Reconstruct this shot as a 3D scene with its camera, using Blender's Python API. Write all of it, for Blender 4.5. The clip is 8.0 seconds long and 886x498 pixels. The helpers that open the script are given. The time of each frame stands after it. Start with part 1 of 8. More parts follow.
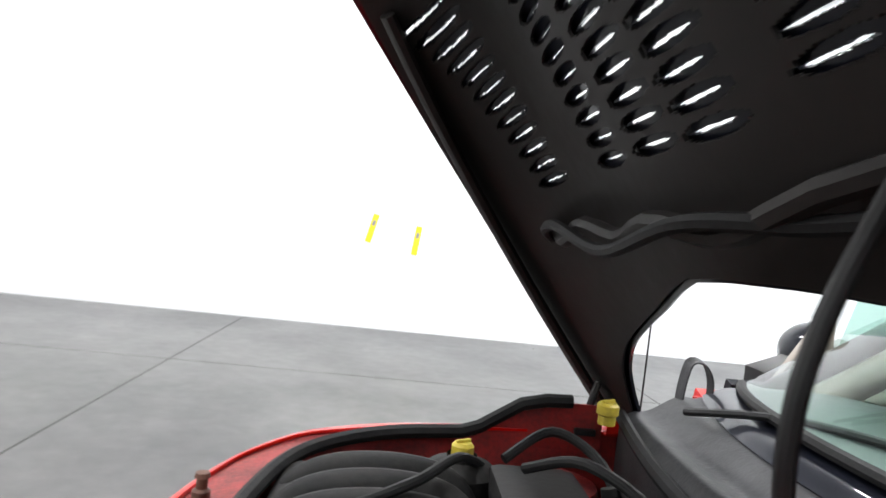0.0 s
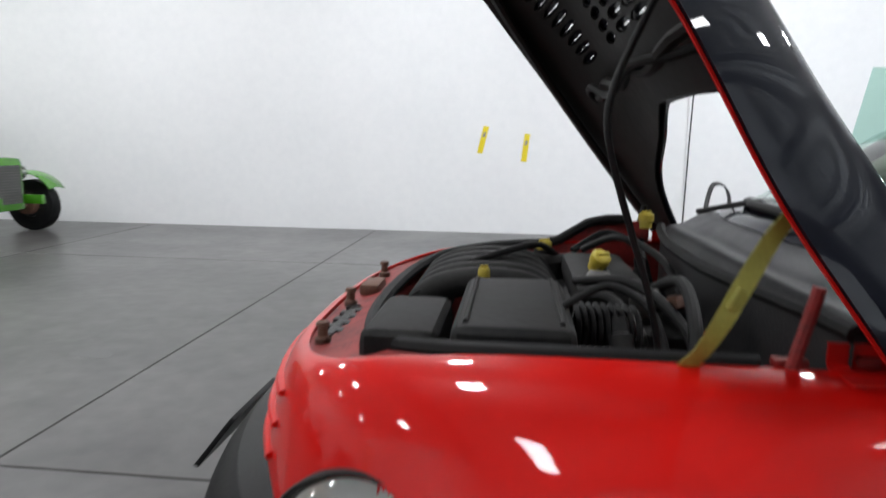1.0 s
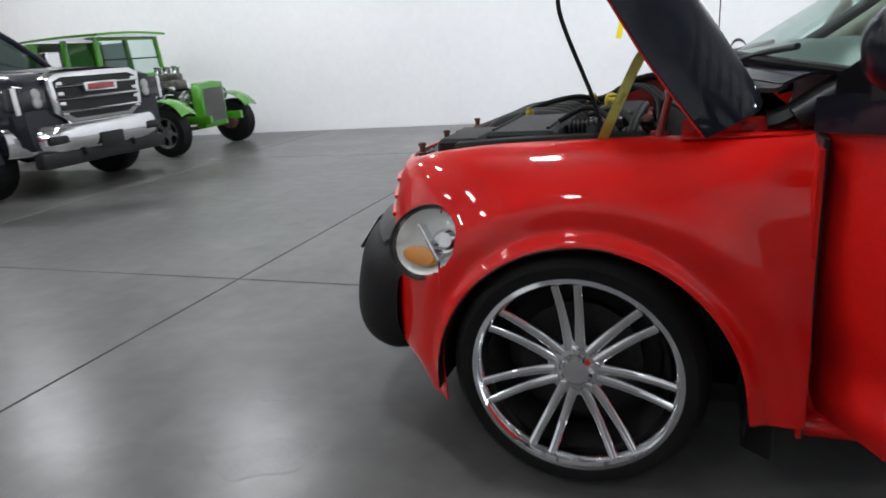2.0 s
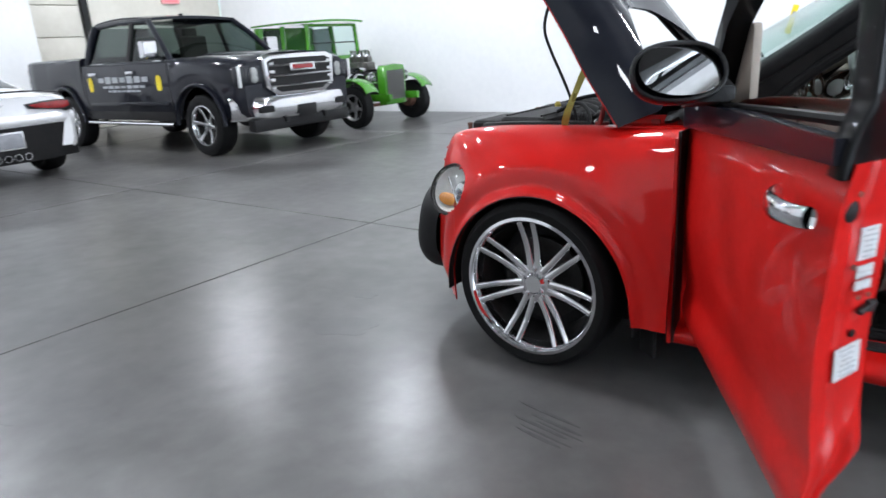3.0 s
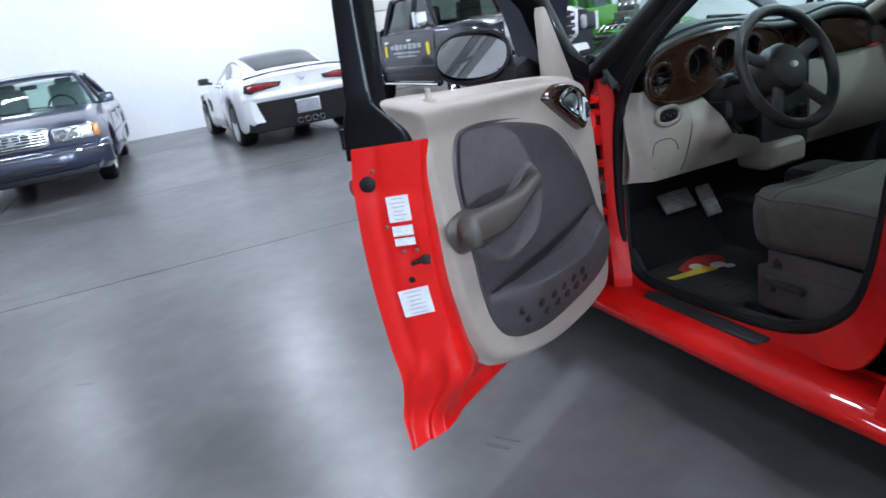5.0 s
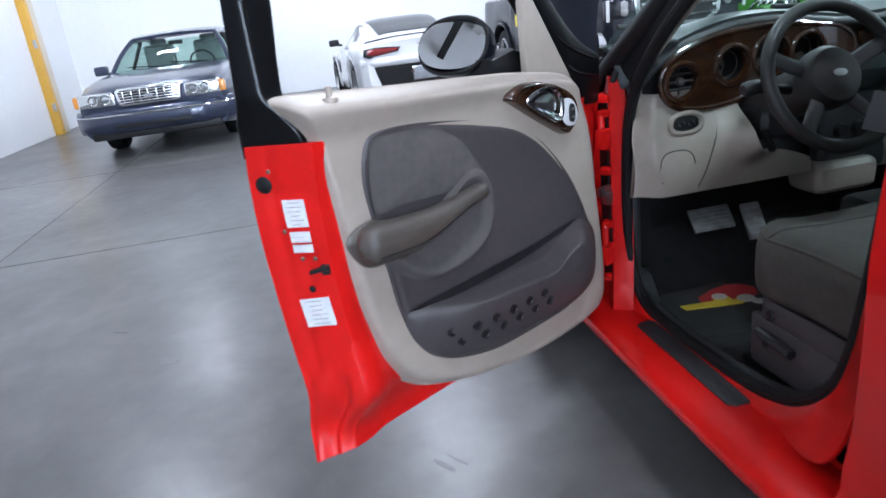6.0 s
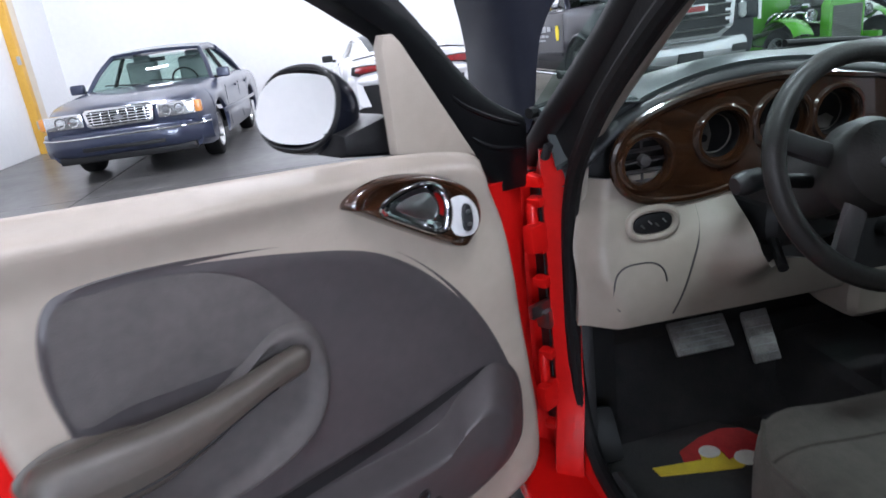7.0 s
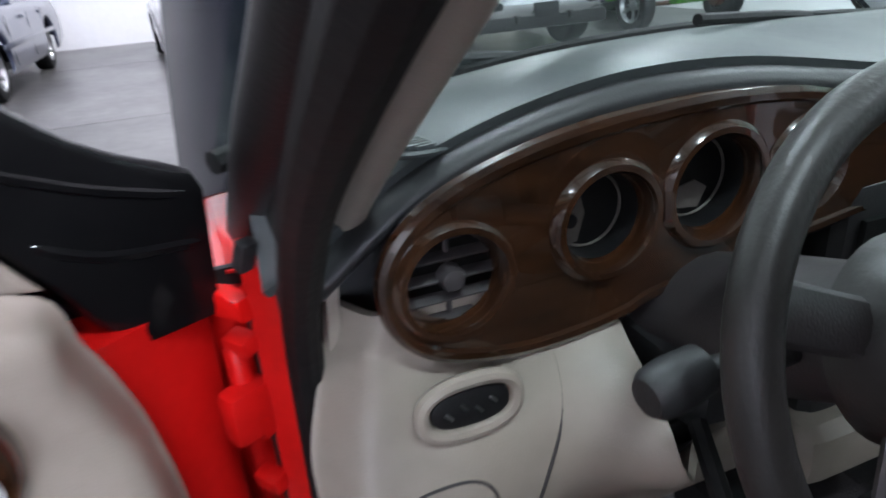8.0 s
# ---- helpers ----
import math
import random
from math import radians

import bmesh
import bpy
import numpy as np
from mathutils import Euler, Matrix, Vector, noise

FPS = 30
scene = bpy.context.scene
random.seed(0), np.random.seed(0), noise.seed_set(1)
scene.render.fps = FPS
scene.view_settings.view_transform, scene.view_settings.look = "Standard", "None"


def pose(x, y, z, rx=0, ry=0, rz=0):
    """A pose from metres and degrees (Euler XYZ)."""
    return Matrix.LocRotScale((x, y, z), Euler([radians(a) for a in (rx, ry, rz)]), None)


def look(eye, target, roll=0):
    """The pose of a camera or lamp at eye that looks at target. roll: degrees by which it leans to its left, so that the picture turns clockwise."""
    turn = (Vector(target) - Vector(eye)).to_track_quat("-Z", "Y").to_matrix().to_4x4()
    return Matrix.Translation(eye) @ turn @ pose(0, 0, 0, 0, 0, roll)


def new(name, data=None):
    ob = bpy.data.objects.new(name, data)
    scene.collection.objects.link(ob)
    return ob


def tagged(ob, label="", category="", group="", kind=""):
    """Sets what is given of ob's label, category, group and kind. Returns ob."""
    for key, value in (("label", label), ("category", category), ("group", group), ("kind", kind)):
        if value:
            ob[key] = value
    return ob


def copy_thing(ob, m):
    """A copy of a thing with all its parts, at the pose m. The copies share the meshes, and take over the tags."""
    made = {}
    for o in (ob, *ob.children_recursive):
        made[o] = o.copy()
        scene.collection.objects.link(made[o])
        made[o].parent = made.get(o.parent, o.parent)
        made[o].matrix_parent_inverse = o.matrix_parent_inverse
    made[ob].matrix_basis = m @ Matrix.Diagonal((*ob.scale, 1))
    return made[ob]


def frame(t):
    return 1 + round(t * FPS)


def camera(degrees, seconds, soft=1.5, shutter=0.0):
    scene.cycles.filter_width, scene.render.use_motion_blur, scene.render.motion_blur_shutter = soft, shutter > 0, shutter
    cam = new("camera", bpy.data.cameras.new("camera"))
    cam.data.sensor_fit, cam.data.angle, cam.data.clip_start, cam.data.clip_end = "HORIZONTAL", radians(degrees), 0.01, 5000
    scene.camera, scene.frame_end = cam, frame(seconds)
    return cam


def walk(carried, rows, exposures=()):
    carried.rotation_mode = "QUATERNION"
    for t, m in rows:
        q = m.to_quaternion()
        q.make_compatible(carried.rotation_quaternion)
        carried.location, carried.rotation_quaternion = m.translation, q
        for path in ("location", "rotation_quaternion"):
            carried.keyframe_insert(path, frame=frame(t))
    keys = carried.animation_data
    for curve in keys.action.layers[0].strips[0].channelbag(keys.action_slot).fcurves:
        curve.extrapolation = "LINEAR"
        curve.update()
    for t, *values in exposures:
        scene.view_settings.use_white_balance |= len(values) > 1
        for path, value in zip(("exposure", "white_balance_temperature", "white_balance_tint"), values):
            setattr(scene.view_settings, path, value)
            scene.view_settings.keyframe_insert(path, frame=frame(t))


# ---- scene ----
cam = camera(67.8, 8.0, soft=1.6, shutter=0.3)
EXPOSURES = [(0.0, 1.13, 6600, 10), (0.5, 0.34, 6600, 10), (1.0, 0.28, 6500, 10), (1.5, 0.18, 6450, 10), (2.0, 0.38, 6400, 10), (3.5, 0.86, 5900, 10), (4.5, 0.85, 5600, 10), (6.0, 0.97, 5650, 12), (7.0, 1.02, 6000, 16), (8.0, 1.16, 6100, 18)]
PATH = [
    (0, (-0.263, -0.863, 1.359), (-0.135, 1.132, 1.306), 6.1),
    (0.2, (-0.273, -0.969, 1.347), (-0.155, 1.027, 1.355), 4.9),
    (0.5, (-0.272, -1.16, 1.316), (-0.227, 0.835, 1.183), 4.2),
    (0.7, (-0.266, -1.318, 1.306), (-0.328, 0.669, 1.081), 4.4),
    (1, (-0.195, -1.56, 1.236), (-0.406, 0.404, 0.922), 0.8),
    (1.5, (-0.007, -1.935, 1.191), (-0.517, -0.071, 0.679), -5.2),
    (2, (0.264, -2.378, 1.187), (-0.424, -0.592, 0.606), -4.8),
    (2.2, (0.409, -2.505, 1.198), (-0.37, -0.761, 0.604), -5.7),
    (3.3, (1.512, -2.946, 1.244), (0.23, -1.519, 0.679), -4.6),
    (3.5, (1.719, -2.947, 1.238), (0.364, -1.579, 0.696), -6.7),
    (4, (2.155, -2.792, 1.277), (0.600, -1.657, 0.740), -7.0),
    (4.5, (2.360, -2.428, 1.249), (0.759, -1.386, 0.657), -5.9),
    (4.7, (2.404, -2.277, 1.242), (0.735, -1.361, 0.631), -7.3),
    (5.8, (2.551, -1.600, 1.217), (0.700, -1.240, 0.550), -7.9),
    (6, (2.470, -1.528, 1.221), (0.609, -1.218, 0.559), -7.2),
    (6.5, (2.166, -1.292, 1.250), (0.297, -0.973, 0.613), -5.7),
    (7, (1.880, -1.07, 1.248), (0.001, -0.802, 0.618), -7.3),
    (7.2, (1.752, -0.982, 1.259), (-0.118, -0.76, 0.586), -8.2),
    (7.5, (1.537, -0.885, 1.258), (-0.295, -0.566, 0.522), -7.1),
    (7.8, (1.333, -0.756, 1.251), (-0.439, -0.241, 0.478), -5.4),
    (8, (1.222, -0.69, 1.232), (-0.489, -0.066, 0.405), -4.3),
]
walk(cam, [(t, look(eye, target, roll)) for t, eye, target, roll in PATH], EXPOSURES)

# ---- world and lights ----
world = bpy.data.worlds.new("sky")
scene.world = world
world.use_nodes = True
wn = world.node_tree.nodes
sky = wn.new("ShaderNodeTexSky")
sky.sky_type, sky.sun_disc = "NISHITA", False
sky.sun_elevation, sky.sun_rotation = radians(40), radians(120)
world.node_tree.links.new(sky.outputs["Color"], wn["Background"].inputs["Color"])
wn["Background"].inputs["Strength"].default_value = 0.1

CEIL = 6.0          # ceiling height
WALL_Y = 7.74       # long wall beyond the red car
WALL_X = -13.1      # end wall behind the parked cars
WALL_L = -6.2       # opposite long wall
WALL_R = 13.0       # end wall with tall windows
LAMPS = [(x, y) for x in (-10.5, -6.0, -1.5, 3.0, 7.5) for y in (-4.4, -0.3, 5.0)]
LAMP_WATTS, WINDOW_WATTS = {-4.4: 46.0, -0.3: 76.0, 5.0: 112.0}, 170.0
DIM_LAMPS = {(-1.5, -4.4): 14.0, (3.0, -4.4): 14.0, (7.5, -4.4): 30.0}     # partly switched down along the near wall


def area_lamp(name, m, sx, sy, watts, colour):
    data = bpy.data.lights.new(name, "AREA")
    data.shape, data.size, data.size_y, data.energy, data.color = "RECTANGLE", sx, sy, watts, colour
    ob = new(name, data)
    ob.matrix_world = m
    return ob


# ---- small geometry library ----
def smooth(x, a, b):
    t = min(1.0, max(0.0, (x - a) / (b - a)))
    return t * t * (3 - 2 * t)


def curve_at(keys, x):
    """Monotone smooth interpolation through (x, value) keys."""
    if x <= keys[0][0]:
        return keys[0][1]
    for i in range(len(keys) - 1):
        (x0, v0), (x1, v1) = keys[i], keys[i + 1]
        if x <= x1:
            d1 = (v1 - v0) / (x1 - x0)
            da = (v0 - keys[i - 1][1]) / (x0 - keys[i - 1][0]) if i > 0 else d1
            db = (keys[i + 2][1] - v1) / (keys[i + 2][0] - x1) if i + 2 < len(keys) else d1
            m0 = 0.0 if da * d1 <= 0 else 2 * da * d1 / (da + d1)
            m1 = 0.0 if db * d1 <= 0 else 2 * db * d1 / (db + d1)
            h = x1 - x0
            s = (x - x0) / h
            return ((2 * s**3 - 3 * s * s + 1) * v0 + (s**3 - 2 * s * s + s) * h * m0
                    + (3 * s * s - 2 * s**3) * v1 + (s**3 - s * s) * h * m1)
    return keys[-1][1]


def round_path(pts, per=8, closed=False):
    """Catmull-Rom points through pts."""
    pts = [Vector(p) for p in pts]
    n, out = len(pts), []
    for i in range(n if closed else n - 1):
        if closed:
            a, b, c, d = pts[i - 1], pts[i], pts[(i + 1) % n], pts[(i + 2) % n]
        else:
            a, b, c, d = pts[max(i - 1, 0)], pts[i], pts[i + 1], pts[min(i + 2, n - 1)]
        for k in range(per):
            s = k / per
            out.append(0.5 * (2 * b + (c - a) * s + (2 * a - 5 * b + 4 * c - d) * s * s + (3 * b - a - 3 * c + d) * s**3))
    if not closed:
        out.append(pts[-1])
    return out


def grid(fn, nu, nv, wrap=False, bm=None):
    """A sheet of nu x nv points fn(u, v) with u and v from 0 to 1."""
    bm = bm or bmesh.new()
    rows = [[bm.verts.new(fn(i / (nu if wrap else nu - 1), j / (nv - 1))) for j in range(nv)] for i in range(nu)]
    for i in range(nu if wrap else nu - 1):
        a, b = rows[i], rows[(i + 1) % nu]
        for j in range(nv - 1):
            bm.faces.new((a[j], b[j], b[j + 1], a[j + 1]))
    return bm


def thick(bm, t):
    """Gives a sheet thickness."""
    bmesh.ops.recalc_face_normals(bm, faces=bm.faces)
    bmesh.ops.solidify(bm, geom=bm.faces[:], thickness=t)
    return bm


def box(sx, sy, sz, at=(0, 0, 0), bevel=0.0, seg=2, bm=None, m=None):
    out = bmesh.new()
    bmesh.ops.create_cube(out, size=1.0)
    bmesh.ops.scale(out, vec=(sx, sy, sz), verts=out.verts)
    if bevel:
        bmesh.ops.bevel(out, geom=out.edges[:], offset=bevel, segments=seg, profile=0.6, affect="EDGES")
    bmesh.ops.transform(out, matrix=Matrix.Translation(at) @ (m or Matrix.Identity(4)), verts=out.verts)
    return join(bm, out)


def join(bm, other):
    """Adds other to bm (or returns it when there is none)."""
    if bm is None:
        return other
    data = bpy.data.meshes.new("joined")
    other.to_mesh(data)
    other.free()
    bm.from_mesh(data)
    bpy.data.meshes.remove(data)
    return bm


def lathe(profile, n=32, m=None, bm=None, closed=False):
    """Turns (radius, height) points round the local z axis."""
    out = bmesh.new()
    rings = [[out.verts.new((r * math.cos(2 * math.pi * k / n), r * math.sin(2 * math.pi * k / n), h)) for k in range(n)] for r, h in profile]
    for a, b in zip(rings, rings[1:] + ([rings[0]] if closed else [])):
        for k in range(n):
            out.faces.new((a[k], a[(k + 1) % n], b[(k + 1) % n], b[k]))
    bmesh.ops.remove_doubles(out, verts=out.verts, dist=1e-5)
    bmesh.ops.recalc_face_normals(out, faces=out.faces)
    if m:
        bmesh.ops.transform(out, matrix=m, verts=out.verts)
    return join(bm, out)


def tube(pts, r, n=10, closed=False, bm=None, r2=None, squash=None):
    """A round bar along pts; r2: the radius at its end; squash: (radius, up) for a flattened section."""
    out = bmesh.new()
    pts = [Vector(p) for p in pts]
    count = len(pts)
    rings, side = [], None
    for i, p in enumerate(pts):
        if closed:
            d = pts[(i + 1) % count] - pts[i - 1]
        else:
            d = pts[min(i + 1, count - 1)] - pts[max(i - 1, 0)]
        d.normalize()
        if side is None:
            side = d.cross(Vector((0, 0, 1)) if abs(d.z) < 0.9 else Vector((1, 0, 0))).normalized()
        side = (side - d * side.dot(d)).normalized()
        up = d.cross(side)
        f = i / max(1, count - 1)
        rr = r + ((r2 if r2 is not None else r) - r) * f
        ru = rr if squash is None else rr * squash
        rings.append([out.verts.new(p + side * rr * math.cos(2 * math.pi * k / n) + up * ru * math.sin(2 * math.pi * k / n)) for k in range(n)])
    for i in range(count if closed else count - 1):
        a, b = rings[i], rings[(i + 1) % count]
        for k in range(n):
            out.faces.new((a[k], a[(k + 1) % n], b[(k + 1) % n], b[k]))
    if not closed:
        out.faces.new(rings[0][::-1])
        out.faces.new(rings[-1])
    bmesh.ops.recalc_face_normals(out, faces=out.faces)
    return join(bm, out)


def slab(outline, depth, m=None, bevel=0.0, seg=2, bm=None):
    """A plate: the outline in local x, y, from z = 0 to depth, with rounded edges."""
    out = bmesh.new()
    vs = [out.verts.new((p[0], p[1], 0)) for p in outline]
    face = out.faces.new(vs)
    top = bmesh.ops.extrude_face_region(out, geom=[face])
    bmesh.ops.translate(out, vec=(0, 0, depth), verts=[v for v in top["geom"] if isinstance(v, bmesh.types.BMVert)])
    bmesh.ops.recalc_face_normals(out, faces=out.faces)
    if bevel:
        edges = [e for e in out.edges if e.verts[0].co.z > depth * 0.5 and e.verts[1].co.z > depth * 0.5] if depth > 0 else \
                [e for e in out.edges if e.verts[0].co.z < depth * 0.5 and e.verts[1].co.z < depth * 0.5]
        bmesh.ops.bevel(out, geom=edges, offset=bevel, segments=seg, profile=0.5, affect="EDGES")
    if m:
        bmesh.ops.transform(out, matrix=m, verts=out.verts)
    return join(bm, out)


def oval(rx, ry, n=32, power=2.0, cx=0.0, cy=0.0):
    out = []
    for k in range(n):
        c, s = math.cos(2 * math.pi * k / n), math.sin(2 * math.pi * k / n)
        out.append((cx + rx * math.copysign(abs(c) ** (2 / power), c), cy + ry * math.copysign(abs(s) ** (2 / power), s)))
    return out


def link(name, bm, material, sharp=35, matrix=None):
    me = bpy.data.meshes.new(name)
    bmesh.ops.recalc_face_normals(bm, faces=bm.faces)
    bm.to_mesh(me)
    bm.free()
    me.shade_smooth()
    me.set_sharp_from_angle(angle=radians(sharp))
    for mm in (material if isinstance(material, (list, tuple)) else [material]):
        me.materials.append(mm)
    ob = new(name, me)
    if matrix:
        ob.matrix_local = matrix
    return ob


def part(name, bm, material, parent, label="", sharp=35, matrix=None):
    ob = link(name, bm, material, sharp, matrix)
    ob.parent = parent
    return tagged(ob, label)


def twin(ob, m, parent=None):
    """The same mesh once more as another part."""
    made = new(ob.name.split(".")[0], ob.data)
    made.parent = parent or ob.parent
    made.matrix_local = m
    if "label" in ob:
        made["label"] = ob["label"]
    return made


def thing(name, m, label, category, group="", kind=""):
    ob = new(name)
    ob.matrix_world = m
    ob.empty_display_size = 0.1
    return tagged(ob, label, category, group, kind)


def solid(name, bm, material, label, category="", kind="", group="", sharp=35, matrix=None):
    return tagged(link(name, bm, material, sharp, matrix), label, category, group, kind)


FLIP = Matrix.Diagonal((1, -1, 1, 1))


def flipped(bm):
    """The other side of a thing that is alike on both sides of y = 0."""
    data = bpy.data.meshes.new("side")
    bm.to_mesh(data)
    out = bmesh.new()
    out.from_mesh(data)
    bpy.data.meshes.remove(data)
    bmesh.ops.transform(out, matrix=FLIP, verts=out.verts)
    bmesh.ops.reverse_faces(out, faces=out.faces)
    return out


# ---- materials ----
def surf(name, c1, c2=None, scale=6.0, rough=(0.4, 0.5), metal=0.0, coat=0.0, bump=0.0, bscale=60.0, spec=0.5, fine=8.0, stretch=(1, 1, 1), piece=0.0, coat_rough=0.03):
    """A surface with variation at two scales: wide patches between c1 and c2, and a fine grain in roughness and relief."""
    mt = bpy.data.materials.new(name)
    mt.use_nodes = True
    nt = mt.node_tree
    n, bs = nt.nodes, nt.nodes["Principled BSDF"]
    c2 = c2 or tuple(c * 0.85 for c in c1)
    tc, mp = n.new("ShaderNodeTexCoord"), n.new("ShaderNodeMapping")
    mp.inputs["Scale"].default_value = stretch
    nt.links.new(tc.outputs["Object"], mp.inputs["Vector"])
    wide, grain = n.new("ShaderNodeTexNoise"), n.new("ShaderNodeTexNoise")
    wide.inputs["Scale"].default_value, wide.inputs["Detail"].default_value = scale, 4.0
    grain.inputs["Scale"].default_value, grain.inputs["Detail"].default_value = scale * fine, 3.0
    for tex in (wide, grain):
        nt.links.new(mp.outputs["Vector"], tex.inputs["Vector"])
    both = n.new("ShaderNodeMath")
    both.operation = "MULTIPLY_ADD"
    both.inputs[1].default_value = 0.35
    nt.links.new(grain.outputs["Fac"], both.inputs[0])
    half = n.new("ShaderNodeMath")
    half.operation = "MULTIPLY"
    half.inputs[1].default_value = 0.65
    nt.links.new(wide.outputs["Fac"], half.inputs[0])
    nt.links.new(half.outputs[0], both.inputs[2])
    span = n.new("ShaderNodeMapRange")
    span.inputs["From Min"].default_value, span.inputs["From Max"].default_value = 0.35, 0.65
    nt.links.new(both.outputs[0], span.inputs["Value"])
    mix = n.new("ShaderNodeMix")
    mix.data_type = "RGBA"
    mix.inputs["A"].default_value, mix.inputs["B"].default_value = (*c1, 1), (*c2, 1)
    nt.links.new(span.outputs["Result"], mix.inputs["Factor"])
    colour = mix.outputs["Result"]
    if piece:
        info, hue = n.new("ShaderNodeObjectInfo"), n.new("ShaderNodeHueSaturation")
        pr = n.new("ShaderNodeMapRange")
        pr.inputs["To Min"].default_value, pr.inputs["To Max"].default_value = 1 - piece, 1 + piece
        nt.links.new(info.outputs["Random"], pr.inputs["Value"])
        nt.links.new(pr.outputs["Result"], hue.inputs["Value"])
        nt.links.new(colour, hue.inputs["Color"])
        colour = hue.outputs["Color"]
    nt.links.new(colour, bs.inputs["Base Color"])
    rr = n.new("ShaderNodeMapRange")
    rr.inputs["To Min"].default_value, rr.inputs["To Max"].default_value = rough
    nt.links.new(both.outputs[0], rr.inputs["Value"])
    nt.links.new(rr.outputs["Result"], bs.inputs["Roughness"])
    bs.inputs["Metallic"].default_value, bs.inputs["Coat Weight"].default_value = metal, coat
    bs.inputs["Coat Roughness"].default_value, bs.inputs["Specular IOR Level"].default_value = coat_rough, spec
    if bump:
        bt, bp = n.new("ShaderNodeTexNoise"), n.new("ShaderNodeBump")
        bt.inputs["Scale"].default_value, bt.inputs["Detail"].default_value = bscale, 3.0
        nt.links.new(mp.outputs["Vector"], bt.inputs["Vector"])
        bp.inputs["Strength"].default_value, bp.inputs["Distance"].default_value = bump, 0.004
        nt.links.new(bt.outputs["Fac"], bp.inputs["Height"])
        nt.links.new(bp.outputs["Normal"], bs.inputs["Normal"])
    return mt


def pane_glass(name, tint, gloss=0.5, alpha=0.12):
    """Thin clear glass: mostly see-through, with a true reflection at grazing angles."""
    mt = bpy.data.materials.new(name)
    mt.use_nodes = True
    nt = mt.node_tree
    n = nt.nodes
    n.remove(n["Principled BSDF"])
    clear, shine, mix, fr = n.new("ShaderNodeBsdfTransparent"), n.new("ShaderNodeBsdfGlossy"), n.new("ShaderNodeMixShader"), n.new("ShaderNodeLayerWeight")
    steep, span = n.new("ShaderNodeMath"), n.new("ShaderNodeMapRange")
    fr.inputs["Blend"].default_value = 0.5
    steep.operation = "POWER"
    steep.inputs[1].default_value = 4.0
    nt.links.new(fr.outputs["Facing"], steep.inputs[0])
    nt.links.new(steep.outputs[0], span.inputs["Value"])
    span.inputs["To Min"].default_value, span.inputs["To Max"].default_value = 0.07 * gloss, min(1.0, 1.4 * gloss)
    clear.inputs["Color"].default_value = (*tint, 1)
    shine.inputs["Roughness"].default_value = 0.02
    nt.links.new(span.outputs["Result"], mix.inputs["Fac"])
    nt.links.new(clear.outputs[0], mix.inputs[1])
    nt.links.new(shine.outputs[0], mix.inputs[2])
    nt.links.new(mix.outputs[0], n["Material Output"].inputs["Surface"])
    return mt


def glow(name, colour, power):
    mt = bpy.data.materials.new(name)
    mt.use_nodes = True
    bs = mt.node_tree.nodes["Principled BSDF"]
    bs.inputs["Base Color"].default_value = (*colour, 1)
    bs.inputs["Emission Color"].default_value = (*colour, 1)
    bs.inputs["Emission Strength"].default_value = power
    return mt


RED = surf("red_paint", (0.60, 0.006, 0.004), (0.54, 0.005, 0.003), 2.0, (0.35, 0.45), coat=0.72, spec=0.08, coat_rough=0.02)
RED_DULL = surf("red_inner_paint", (0.58, 0.007, 0.005), (0.50, 0.006, 0.004), 9.0, (0.35, 0.5), coat=0.4, spec=0.2, bump=0.1, bscale=40)
# Darker, mottled copy of the red; the bay's shade is put into its colour.
RED_DARK = surf("dusty_red_paint", (0.30, 0.012, 0.010), (0.12, 0.012, 0.011), 14.0, (0.45, 0.7), bump=0.15)
BLACK = surf("black_gloss_paint", (0.006, 0.007, 0.012), (0.009, 0.010, 0.015), 2.0, (0.35, 0.45), coat=0.55, spec=0.03, coat_rough=0.02)
FRAMEBLACK = surf("black_frame_paint", (0.0030, 0.0030, 0.0034), (0.0048, 0.0048, 0.0052), 3.0, (0.35, 0.5), coat=0.35, spec=0.06)
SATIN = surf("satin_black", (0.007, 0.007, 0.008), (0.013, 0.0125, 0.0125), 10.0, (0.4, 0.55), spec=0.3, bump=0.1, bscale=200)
HOODLINE = surf("hood_inner_black", (0.007, 0.006, 0.0055), (0.013, 0.0105, 0.0095), 5.0, (0.4, 0.65), spec=0.25, bump=0.15, bscale=25)
RUBBER = surf("rubber", (0.006, 0.006, 0.0065), (0.011, 0.0105, 0.0105), 8.0, (0.5, 0.7), spec=0.2, bump=0.15, bscale=90)
TYRE = surf("tyre_rubber", (0.004, 0.004, 0.0045), (0.008, 0.008, 0.008), 6.0, (0.5, 0.66), spec=0.2, bump=0.12, bscale=120)
PLASTIC = surf("black_plastic", (0.016, 0.016, 0.018), (0.028, 0.0275, 0.028), 12.0, (0.42, 0.6), spec=0.4, bump=0.2, bscale=160)
ENGINE = surf("grimy_engine_plastic", (0.007, 0.007, 0.0075), (0.017, 0.016, 0.015), 9.0, (0.5, 0.75), spec=0.18, bump=0.25, bscale=60)
COWL = surf("weathered_grey_plastic", (0.034, 0.034, 0.036), (0.020, 0.020, 0.022), 12.0, (0.42, 0.6), spec=0.25, bump=0.2, bscale=160)
IRON = surf("dark_iron", (0.035, 0.033, 0.032), (0.020, 0.019, 0.018), 12.0, (0.5, 0.7), metal=0.5)
LAMPBOWL = surf("lamp_reflector", (0.86, 0.86, 0.84), (0.80, 0.80, 0.78), 6.0, (0.2, 0.3))
